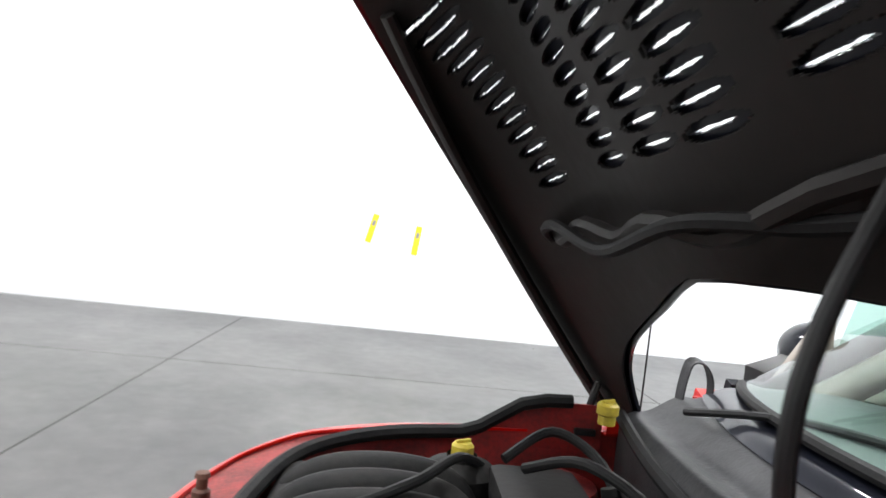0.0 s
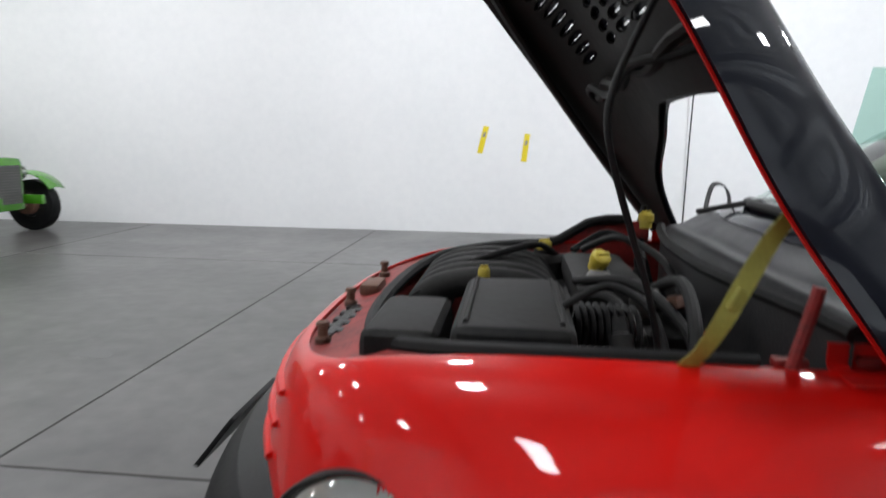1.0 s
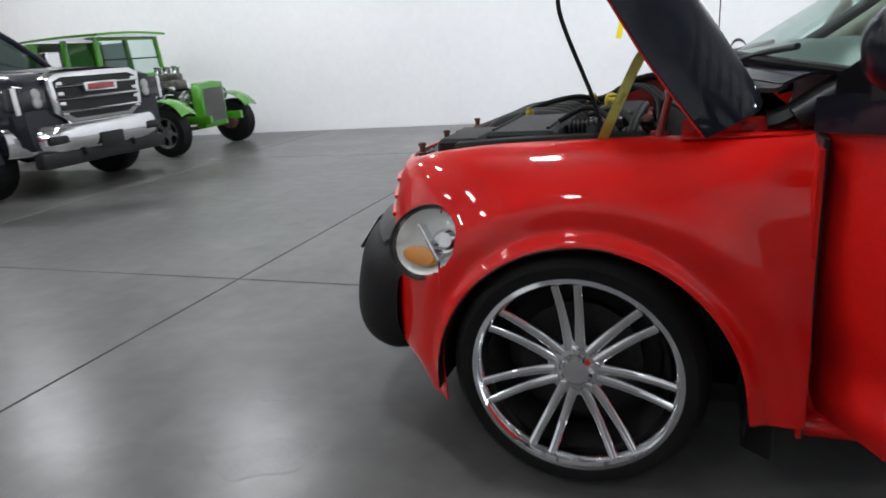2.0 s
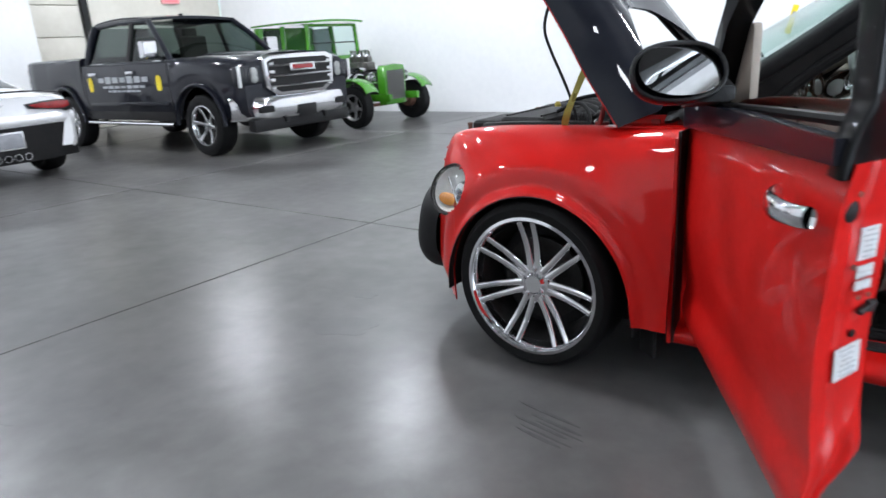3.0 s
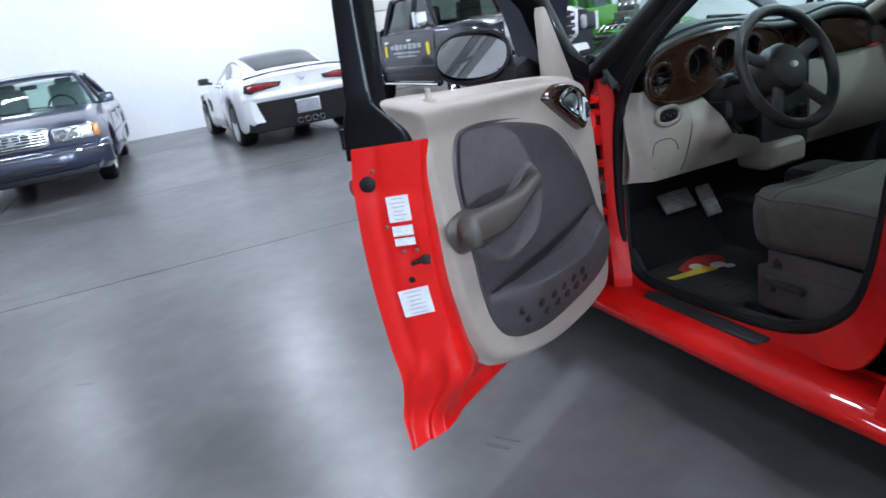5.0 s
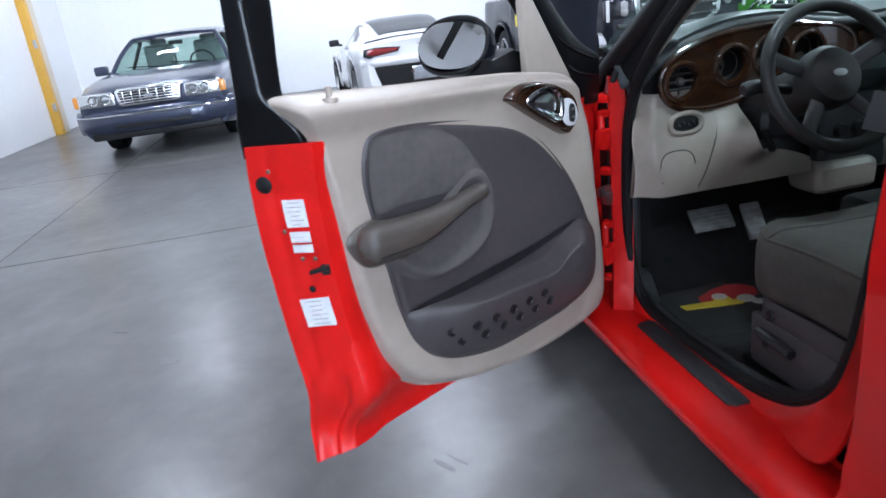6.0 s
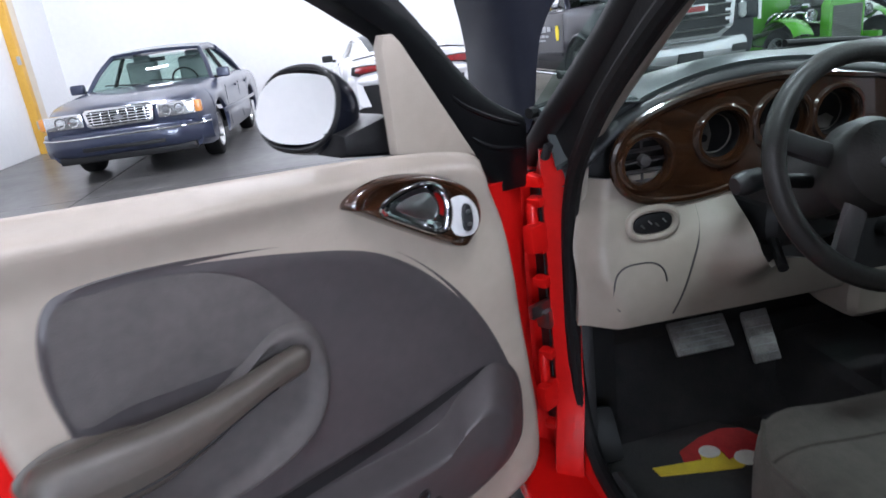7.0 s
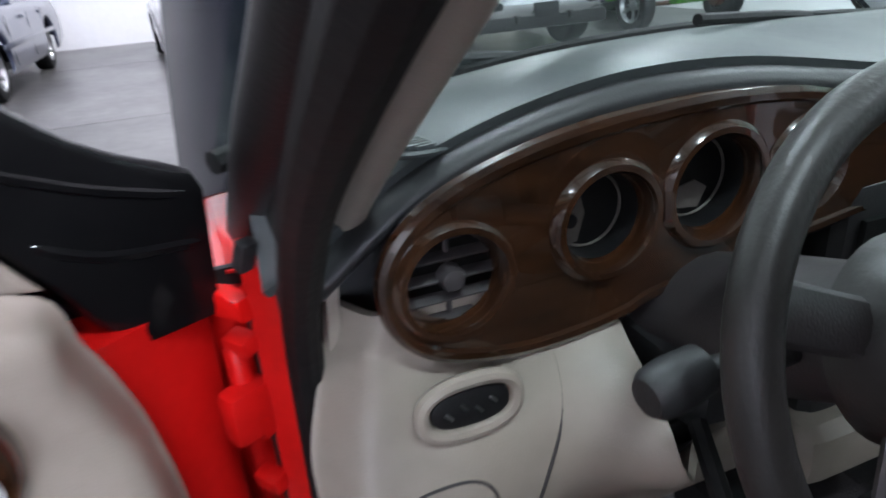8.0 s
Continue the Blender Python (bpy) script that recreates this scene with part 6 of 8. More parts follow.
part("hinge_cover", thick(grid(hinge_band, 40, 6), 0.003), COWL, car, "loose grey hinge cover loop", sharp=60)
MIRP = Matrix.Translation((0.930, 0.965, 1.128)) @ pose(0, 0, 0, 0, -6, -14)
part("door_mirror", grid(mirror_shell, 16, 41), BLACK, car, "black door mirror with oval glass", matrix=MIRP, sharp=60)
part("mirror_glass", slab(oval(0.116, 0.071, 40, 2.3), 0.004, pose(0.022, 0, 0, 90, 0, 90)), MIRROR, car, "silvered oval mirror glass", sharp=20, matrix=MIRP)
part("mirror_arm", tube([(0.90, 0.755, 1.045), (0.905, 0.83, 1.065), (0.90, 0.93, 1.09)], 0.022, 10, squash=0.6), SATIN, car)

# wooden instrument panel
WOODLINE = [(-0.568, 0.978), (-0.563, 0.940), (-0.540, 0.910), (-0.500, 0.893), (-0.44, 0.886), (-0.385, 0.889), (-0.335, 0.898), (-0.30, 0.910), (-0.18, 0.928), (-0.06, 0.940), (0.02, 0.955), (0.03, 1.02)]
WOODLINE += [(y, wood_top(y) + 0.004) for y in (-0.02, -0.09, -0.16, -0.24, -0.31, -0.38, -0.44, -0.49, -0.53)] + [(-0.556, 1.008)]


def across(outline, x0, depth, bevel=0.0, seg=2):
    """A plate facing the cabin: outline in (y, z) at x0."""
    bm = slab(outline, depth, None, bevel, seg)
    bmesh.ops.transform(bm, matrix=Matrix.Translation((x0, 0, 0)) @ Matrix(((0, 0, 1, 0), (1, 0, 0, 0), (0, 1, 0, 0), (0, 0, 0, 1))), verts=bm.verts)
    return bm


HOLES = [(-0.507, 0.968, 0.050), (-0.357, 0.996, 0.051), (-0.238, 1.008, 0.055), (-0.122, 1.006, 0.051)]


def wood_sheet():
    pts = round_path([(y, z, 0) for y, z in WOODLINE], 8, True)
    line = [(p.x, p.y) for p in pts]

    def inside(y, z):
        hit = False
        for (y0, z0), (y1, z1) in zip(line, line[1:] + line[:1]):
            if (z0 > z) != (z1 > z) and y < (y1 - y0) * (z - z0) / (z1 - z0) + y0:
                hit = not hit
        return hit
    bm = bmesh.new()
    step = 0.003
    ny, nz = 207, 84
    vs = {}

    def vert(i, j):
        if (i, j) not in vs:
            y, z = -0.58 + i * step, 0.885 + j * step
            for cy, cz, r in HOLES:
                d = math.hypot(y - cy, z - cz)
                if abs(d - r) < step * 0.75 and d > 0:
                    y, z = cy + (y - cy) / d * r, cz + (z - cz) / d * r
            vs[(i, j)] = bm.verts.new((0.735 + 0.012 * math.sin((y + 0.57) * 4), y, z))
        return vs[(i, j)]
    for i in range(ny):
        for j in range(nz):
            y, z = -0.58 + (i + 0.5) * step, 0.885 + (j + 0.5) * step
            if inside(y, z) and all(math.hypot(y - cy, z - cz) > r for cy, cz, r in HOLES):
                bm.faces.new((vert(i, j), vert(i + 1, j), vert(i + 1, j + 1), vert(i, j + 1)))
    return thick(bm, -0.012)


part("wood_panel", wood_sheet(), WOOD, car, "glossy wood-grain instrument panel", sharp=60)
part("wood_edge", tube([Vector((0.735 + 0.012 * math.sin((p.x + 0.57) * 4) + 0.005, p.x, p.y)) for p in round_path([(y, z, 0) for y, z in WOODLINE], 8, True)], 0.0105, 10, closed=True), WOOD, car)
for k, (y, z, r) in enumerate(HOLES):
    x = 0.735 + 0.012 * math.sin((y + 0.57) * 4)
    m = pose(x, y, z, 0, 90, 0)
    part("gauge_ring" if k else "vent_ring", lathe([(r + 0.016, -0.004), (r + 0.011, 0.010), (r + 0.004, 0.018), (r - 0.002, 0.018), (r - 0.007, 0.008), (r - 0.009, -0.004)], 40), WOOD, car, matrix=m)
    if k:
        part("gauge_well", lathe([(r - 0.009, -0.003), (r - 0.011, -0.028)], 36), SATIN, car, matrix=m)
        part("gauge_face", lathe([(0.0, -0.027), (r - 0.007, -0.027)], 36), SATIN, car, "dark instrument dial", matrix=m)
        part("gauge_trim", tube([Vector((x + 0.012, y + (r + 0.001) * math.cos(a), z + (r + 0.001) * math.sin(a))) for a in [2 * math.pi * q / 40 for q in range(40)]], 0.0022, 6, closed=True), WOOD, car)
        part("gauge_hood", grid(lambda u, v: Vector((x - 0.04 + 0.055 * v, y + (r - 0.004) * math.cos(math.pi * u), z + (r - 0.004) * math.sin(math.pi * u))), 20, 3), DARKDASH, car)
        if k == 1:
            part("dial_plate", slab([(-0.012, -0.036), (0.014, -0.034), (0.022, -0.006), (0.014, 0.024), (-0.006, 0.034), (-0.014, 0.010)], 0.002, pose(x - 0.025, y - 0.026, z + 0.004, 90, 0, 90)), DIALGREY, car, "grey dial plate")
            part("dial_hub", lathe([(0.0, 0.004), (0.007, 0.004), (0.008, 0.0)], 16), SATIN, car, matrix=pose(x - 0.022, y - 0.022, z - 0.006, 0, 90, 0))
        else:
            part("dial_plate", slab([(-0.022, -0.030), (0.010, -0.034), (0.020, -0.014), (0.004, -0.004), (-0.020, -0.010)], 0.002, pose(x - 0.025, y, z, 90, 0, 90)), DIALGREY, car, "grey dial plate")
        part("dial_rim", tube([Vector((x - 0.025, y + (r - 0.014) * math.cos(a), z + (r - 0.014) * math.sin(a))) for a in [2 * math.pi * q / 32 for q in range(32)]], 0.0015, 6, closed=True), DIALGREY, car)
    else:
        part("vent_back", lathe([(0.0, -0.035), (r, -0.035)], 30), SATIN, car, matrix=m)
        for q in range(5):
            zz = (q - 2) * 0.020
            w = math.sqrt(max(0, (r - 0.004) ** 2 - zz * zz))
            part("vent_slat", box(0.013, 2 * w, 0.0028, (0, 0, 0), 0.001), GREY, car, matrix=pose(x - 0.008, y, z + zz, 0, 18, 0))
        part("vent_knob", lathe([(0.0, 0.008), (0.010, 0.006), (0.012, 0.0), (0.012, -0.01)], 16), GREY, car, matrix=m)
        part("vent_rib", tube([(x - 0.012, y, z - r + 0.006), (x - 0.012, y, z + r - 0.006)], 0.003, 6), GREY, car)
# small sensor hole between the first two dials, and the side demister grille on the dash top
part("sensor_hole", lathe([(0.0, 0.0), (0.006, 0.0), (0.0075, 0.003), (0.009, 0.0)], 14), SATIN, car, matrix=pose(0.747, -0.307, 1.063, 0, 90, 0))
GRILLE = pose(0.684, -0.496, 1.073, 7, 6, 121)
part("demister", slab(oval(0.064, 0.019, 30, 2.4), 0.006, GRILLE, 0.002), SATIN, car, "black demister grille")
part("demister_rim", tube([GRILLE @ Vector((0.066 * math.copysign(abs(math.cos(a)) ** 0.85, math.cos(a)), 0.021 * math.copysign(abs(math.sin(a)) ** 0.85, math.sin(a)), 0.004)) for a in [2 * math.pi * k / 36 for k in range(36)]], 0.003, 6, closed=True), DASHTOP, car)
for k in range(6):
    part("demister_slat", box(0.112 - 0.012 * abs(k - 2.5), 0.0026, 0.005, (0, 0, 0)), DASHTOP, car, matrix=GRILLE @ pose(0, (k - 2.5) * 0.0056, 0.007))
# passenger side of the dash
part("glove_panel", thick(grid(lambda u, v: Vector((0.72 + 0.04 * math.sin(math.pi * v), 0.16 + 0.49 * u, 0.62 + 0.30 * v)), 20, 12), -0.01), BEIGE, car)
part("passenger_wood", thick(grid(lambda u, v: Vector((0.735 - 0.02 * (u - 0.3) ** 2, 0.24 + 0.38 * u, 0.935 + (0.12 - 0.07 * u * u) * v)), 20, 6), -0.012), WOOD, car, "glossy wood-grain dash panel")
part("centre_fascia", box(0.06, 0.24, 0.36, (0.73, 0.06, 0.80), 0.03, 3), DARKDASH, car, "dark centre stack")
part("radio", box(0.012, 0.18, 0.06, (0.762, 0.06, 0.90), 0.004), SATIN, car)
for k in range(3):
    part("stack_knob", lathe([(0.0, 0.02), (0.018, 0.018), (0.022, 0.0)], 18), SATIN, car, matrix=pose(0.76, 0.0 + 0.06 * k, 0.76, 0, 90, 0))
part("stack_vent", lathe([(0.0, -0.02), (0.040, -0.02), (0.046, 0.004), (0.055, 0.0)], 26), WOOD, car, matrix=pose(0.745, 0.105, 1.02, 0, 90, 0))
part("bolster", box(0.15, 0.22, 0.10, (0.72, 0.02, 0.62), 0.04, 3), BEIGE, car, "taupe console bolster", matrix=None)

# steering wheel and column
WHEEL_C = Vector((1.0, -0.240, 0.967))
WM = Matrix.Translation(WHEEL_C) @ pose(0, 0, 0, 0, 67.3, 0)
ring = [(0.183 * math.cos(2 * math.pi * k / 64), 0.183 * math.sin(2 * math.pi * k / 64), 0.0) for k in range(64)]
steer = part("steering_wheel", tube(ring, 0.0175, 14, closed=True), LEATHER, car, "grey leather-wrapped four-spoke steering wheel", matrix=WM)
part("airbag_cover", lathe([(0.0, 0.018), (0.04, 0.017), (0.068, 0.008), (0.080, -0.012), (0.080, -0.045), (0.0, -0.05)], 36), LEATHER, steer, "grey airbag cover")
for a in (22, 158, 232, 308):
    c, s = math.cos(radians(a + 90)), math.sin(radians(a + 90))
    part("spoke", tube([(0.06 * c, 0.06 * s, -0.022), (0.12 * c, 0.12 * s, -0.014), (0.178 * c, 0.178 * s, -0.002)], 0.021, 10, squash=0.5), GREY, steer)
part("badge", slab(oval(0.020, 0.010, 24), 0.003, pose(0.0, 0, 0.0175, 0, 0, 90), 0.001), STEEL, steer)
axis = (WM.to_3x3() @ Vector((0, 0, -1))).normalized()
part("column_shroud", tube([WHEEL_C + axis * 0.05, WHEEL_C + axis * 0.14, WHEEL_C + axis * 0.30], 0.055, 18, r2=0.07), GREY, car, "grey steering column shroud")
part("column_base", box(0.16, 0.16, 0.10, (0.76, -0.235, 0.83), 0.04, 3), DARKDASH, car)
stalk_root = WHEEL_C + axis * 0.10
part("stalk", tube([stalk_root + Vector((0, -0.045, 0.0)), (0.925, -0.36, 0.944), (0.930, -0.405, 0.950)], 0.013, 12), SATIN, car, "black indicator stalk")
part("stalk_knob", lathe([(0.0, 0.026), (0.014, 0.025), (0.019, 0.018), (0.0205, 0.0), (0.0185, -0.024), (0.013, -0.028)], 18), DARKDASH, car, "grey ribbed stalk end", matrix=pose(0.930, -0.424, 0.953, 96, 0, 6))
part("ignition", lathe([(0.0, 0.01), (0.016, 0.008), (0.02, -0.02)], 16), SATIN, car, matrix=pose(0.86, -0.185, 0.845, 0, 90, 20))
part("tilt_lever", tube([(0.83, -0.30, 0.80), (0.90, -0.33, 0.775)], 0.010, 8), SATIN, car)


# seats
def seat(y, name, label):
    st = part(name, box(0.40, 0.40, 0.17, (1.36, y, 0.375), 0.03, 3), GREY, car, label)

    def cushion(u, v):
        a = 2 * math.pi * v
        x = 1.085 + 0.50 * u
        end = min(1.0, (u / 0.10) ** 0.5 if u < 0.10 else 1.0, ((1 - u) / 0.05) ** 0.5 if u > 0.95 else 1.0)
        c, s = math.cos(a), math.sin(a)
        ry, rz = 0.262 * (0.52 + 0.48 * smooth(u, -0.12, 0.34)) * (0.90 + 0.10 * end), 0.098 * end
        dip = 0.020 * math.exp(-(c / 0.45) ** 2) if s > 0 else 0.0
        return Vector((x, y + ry * math.copysign(abs(c) ** 0.45, c), 0.575 + 0.03 * math.sin(u * 2.4) + rz * math.copysign(abs(s) ** 0.5, s) - dip))
    part("cushion", grid(cushion, 30, 49), SEATCLOTH, st, "grey-brown cloth seat cushion", sharp=60)

    def back(u, v):
        a = 2 * math.pi * v
        end = min(1.0, (u / 0.08) ** 0.5 if u < 0.08 else 1.0, ((1 - u) / 0.12) ** 0.5 if u > 0.88 else 1.0)
        c, s = math.cos(a), math.sin(a)
        return Vector((1.58 + 0.20 * u + 0.072 * end * math.copysign(abs(s) ** 0.5, s), y + (0.255 - 0.05 * u) * (0.85 + 0.15 * end) * math.copysign(abs(c) ** 0.5, c), 0.60 + 0.60 * u))
    part("backrest", grid(back, 30, 41), SEATCLOTH, st, "grey-brown cloth backrest", sharp=60)
    part("headrest", box(0.10, 0.26, 0.17, (1.80, y, 1.29), 0.045, 4), SEATCLOTH, st)
    part("seat_valance", box(0.36, 0.025, 0.13, (1.36, y - 0.225, 0.40), 0.012), GREY, st, "grey plastic seat valance")
    for q in (0.415, 0.085):
        part("piping", tube([cushion(0.06 + 0.88 * k / 24, q) for k in range(25)], 0.0042, 6), SEATCLOTH, st)
    part("cushion_seam", tube([cushion(0.30, 0.09 + 0.32 * k / 20) for k in range(21)], 0.003, 6), SEATCLOTH, st)
    part("seat_skirt", box(0.32, 0.020, 0.070, (1.37, y - 0.222, 0.482), 0.010), GREY, st, "grey plastic skirt below the cushion")
    part("skirt_knob", lathe([(0.0, 0.006), (0.012, 0.005), (0.015, 0.0)], 16), SATIN, st, matrix=pose(1.245, y - 0.232, 0.478, 90, 0, 0))
    part("seat_lever", tube([(1.22, y - 0.245, 0.43), (1.34, y - 0.248, 0.425)], 0.012, 8), PLASTIC, st)
    part("valance_screw", lathe([(0.0, 0.003), (0.008, 0.002), (0.010, 0.0)], 12), SATIN, st, matrix=pose(1.235, y - 0.238, 0.40, 90, 0, 0))
    part("seat_rail", box(0.55, 0.04, 0.05, (1.36, y - 0.17, 0.265), 0.008), SATIN, st)
    part("seat_rail", box(0.55, 0.04, 0.05, (1.36, y + 0.17, 0.265), 0.008), SATIN, st)


seat(-0.345, "driver_seat", "grey-brown cloth driver's seat")
seat(0.40, "passenger_seat", "grey-brown cloth passenger seat")
part("rear_bench", box(0.55, 1.25, 0.22, (2.35, 0, 0.55), 0.06, 3), SEATCLOTH, car)
part("rear_bench_back", box(0.16, 1.25, 0.62, (2.68, 0, 0.90), 0.06, 3), SEATCLOTH, car)
part("headliner", thick(grid(lambda u, v: Vector((1.30 + 1.95 * u, (v * 2 - 1) * 0.56, 1.48 + 0.05 * math.sin(math.pi * u))), 12, 8), 0.01), BEIGE, car)
part("cabin_back", box(0.04, 1.4, 0.8, (3.25, 0, 0.75)), DARKDASH, car)

# trim of the closed passenger door repeats the driver's
OTHER = pose(0.62, 0.80, 0) @ FLIP
pdoor = [o for o in car.children if o.name.startswith("front_door")][0]
for o in list(door.children):
    base = o.name.split(".")[0]
    if base in ("trim_panel", "insert", "cloth_patch", "grab_bowl", "map_pocket", "armrest", "armrest_base", "bezel", "lever_bowl", "lever", "switch_plate", "mirror_sail", "mirror_bracket", "door_mirror", "mirror_rim", "mirror_glass"):
        twin(o, OTHER @ o.matrix_local, pdoor)

# ---- parked vehicles; each stands with its front axle at the origin and its nose towards local +x ----
def body_shell(x0, x1, width, low, belt, top, arches, nx=110, crown=0.012, tuck=0.05):
    """A closed body below the windows. width, low, belt and top are curves along x; arches: (x, z, radius)."""
    def section(x):
        w, zb, zs, zt = curve_at(width, x), curve_at(low, x), curve_at(belt, x), curve_at(top, x)
        for ax, az, ar in arches:
            if abs(x - ax) < ar:
                zb = max(zb, az + math.sqrt(ar * ar - (x - ax) ** 2))
        h = zs - zb
        pts = [(w - tuck, zb), (w - 0.012, zb + 0.10 * h), (w, zb + 0.35 * h), (w, zb + 0.62 * h), (w - 0.012, zb + 0.85 * h), (w - 0.035, zs), (w - 0.085, zs + (zt - zs) * 0.55 + 0.012), (w * 0.78, zt), (w * 0.45, zt + crown), (0.0, zt + crown * 1.3)]
        return [Vector((x, y, z)) for y, z in pts]
    xs = sorted(set([x0 + (x1 - x0) * k / (nx - 1) for k in range(nx)] + [ax + s * ar * math.cos(math.pi * k / 28) for ax, az, ar in arches for k in range(1, 14) for s in (-1, 1)] + [ax + s * (ar + 0.001) for ax, az, ar in arches for s in (-1, 1)]))
    xs = [x for x in xs if x0 <= x <= x1]
    bm = bmesh.new()
    rows = []
    for x in xs:
        right = section(x)
        full = right + [Vector((p.x, -p.y, p.z)) for p in reversed(right[:-1])]
        rows.append([bm.verts.new(p) for p in full])
    for a, b in zip(rows, rows[1:]):
        for k in range(len(a) - 1):
            bm.faces.new((a[k], b[k], b[k + 1], a[k + 1]))
    bm.faces.new(rows[0])
    bm.faces.new(rows[-1][::-1])
    return bm


def quad_pane(a, b, c, d, n=8, bow=0.0, t=0.006):
    """A slightly bowed pane between four corners."""
    a, b, c, d = (Vector(p) for p in (a, b, c, d))
    out = (b - a).cross(d - a).normalized()
    return grid(lambda u, v: a.lerp(b, u).lerp(d.lerp(c, u), v) + out * bow * math.sin(math.pi * u) * math.sin(math.pi * v), n, n)


def greenhouse(parent, paint, glass, base, roof, wb, wr, zb, zr, splits, pillar=0.035, roof_label="", trim=None):
    """Cab: base = (front, rear) x at the belt, roof = (front, rear) x at the roof; half widths, heights; splits: door pillars (x at belt, x at roof)."""
    zroof = zr
    zb0, zb1 = zb if isinstance(zb, tuple) else (zb, zb)
    A = [(base[0], wb, zb0), (roof[0], wr, zr)]
    C = [(base[1], wb * 0.97, zb1), (roof[1], wr * 0.97, zr - 0.01)]
    rf = grid(lambda u, v: Vector((roof[0] + (roof[1] - roof[0]) * u, (v * 2 - 1) * wr, zr + 0.045 * math.sin(math.pi * u) ** 0.8 + 0.03 * (1 - (v * 2 - 1) ** 2) - 0.01)), 14, 12)
    part("roof", thick(rf, -0.04), paint, parent, roof_label)
    for s in (1, -1):
        for pa, pb, r in ((A[0], A[1], pillar), (C[0], C[1], pillar * 1.7)):
            mid = Vector(((pa[0] + pb[0]) / 2, s * ((pa[1] + pb[1]) / 2 + 0.012), (pa[2] + pb[2]) / 2 + 0.012))
            part("pillar", tube(round_path([(pa[0], s * pa[1], pa[2] - 0.03), mid, (pb[0], s * pb[1], pb[2])], 5), r, 10), paint, parent)
        part("roof_rail", tube([(roof[0], s * wr, zr - 0.005), ((roof[0] + roof[1]) / 2, s * (wr + 0.012), zr + 0.012), (roof[1], s * wr * 0.97, zr - 0.012)], pillar, 10), paint, parent)
        part("belt_rail", tube([(base[0], s * (wb + 0.012), zb0 - 0.01), ((base[0] + base[1]) / 2, s * (wb + 0.02), (zb0 + zb1) / 2 - 0.005), (base[1], s * (wb * 0.97 + 0.012), zb1 - 0.01)], 0.022, 8), paint, parent)
        edges = [(base[0], roof[0])] + list(splits) + [(base[1], roof[1])]
        for (xa, ra), (xb, rb) in zip(edges, edges[1:]):
            za, zc = zb0 + (zb1 - zb0) * (xa - base[0]) / (base[1] - base[0]), zb0 + (zb1 - zb0) * (xb - base[0]) / (base[1] - base[0])
            corners = [(xa, s * wb, za), (xb, s * wb * 0.99, zc), (rb, s * wr * 0.985, zr - 0.03), (ra, s * wr, zr - 0.03)]
            part("side_window", quad_pane(*corners, t=0.006), glass, parent)
        for xa, ra in splits:
            part("pillar", tube([(xa, s * (wb + 0.004), zb0 - 0.02), (ra, s * (wr + 0.006), zr - 0.01)], pillar * 0.9, 10), SATIN, parent)
    part("windscreen", quad_pane((base[0], -wb * 0.97, zb0), (base[0], wb * 0.97, zb0), (roof[0], wr * 0.97, zr - 0.02), (roof[0], -wr * 0.97, zr - 0.02), bow=0.04), glass, parent)
    part("rear_screen", quad_pane((base[1], wb * 0.92, zb1), (base[1], -wb * 0.92, zb1), (roof[1], -wr * 0.92, zr - 0.03), (roof[1], wr * 0.92, zr - 0.03), bow=0.04), glass, parent)
    mx = (roof[0] + roof[1]) / 2
    part("interior", box(abs(base[0] - base[1]) * 0.86, wb * 1.8, 0.05, ((base[0] + base[1]) / 2, 0, min(zb0, zb1) - 0.10)), trim or DARKDASH, parent)
    for s in (1, -1):
        part("seat", box(0.16, 0.46, 0.62, (mx + 0.05, s * wb * 0.46, min(zb0, zb1) - 0.02 * bool(trim) + 0.05), 0.06, 3), trim or SEATCLOTH, parent)
        part("headrest", box(0.10, 0.24, 0.16, (mx + 0.0, s * wb * 0.46, min(zb0, zb1) + (0.34 if trim else 0.40)), 0.04, 3), trim or SEATCLOTH, parent)


def road_wheels(parent, places, r, rim, width, material, spokes, label):
    for x, y in places:
        s = 1 if y > 0 else -1
        spoke_wheel("wheel", parent, r, rim, width, material, pose(x, y, r, -90 * s, 0, 0), spokes=spokes, twin_spoke=False, label=label)


def side_mirror(parent, x, y, z, material, w=0.20, h=0.14, label=""):
    s = 1 if y > 0 else -1
    mir_ob = part("door_mirror", box(0.12, w, h, (x, y + s * w / 2, z), 0.035, 3), material, parent, label)
    part("mirror_arm", tube([(x, y - s * 0.05, z - h * 0.45), (x, y + s * 0.05, z - h * 0.3)], 0.022, 8), SATIN, mir_ob)


FADED = surf("faded_lettering", (0.42, 0.43, 0.45), (0.30, 0.31, 0.33), 30.0, (0.4, 0.6))
# -- dark pickup --
truck = thing("pickup_truck", pose(-6.73, 3.32, 0, 0, 0, 0.5), "black crew-cab pickup with a chrome grille and door lettering", "pickup truck")
T_AR = [(0.0, 0.42, 0.50), (-3.645, 0.42, 0.50)]
part("body", body_shell(-3.0, 0.86, [(-3.0, 1.0), (-0.4, 1.0), (0.3, 1.005), (0.7, 0.97), (0.86, 0.90)], [(-3.0, 0.48), (-0.5, 0.48), (0.5, 0.50), (0.86, 0.52)],
     [(-3.0, 1.26), (-0.6, 1.25), (0.3, 1.20), (0.86, 1.14)], [(-3.0, 1.28), (-0.65, 1.30), (0.0, 1.31), (0.6, 1.27), (0.86, 1.20)], T_AR[:1]), NAVY, truck, "black painted cab and bonnet", sharp=40)
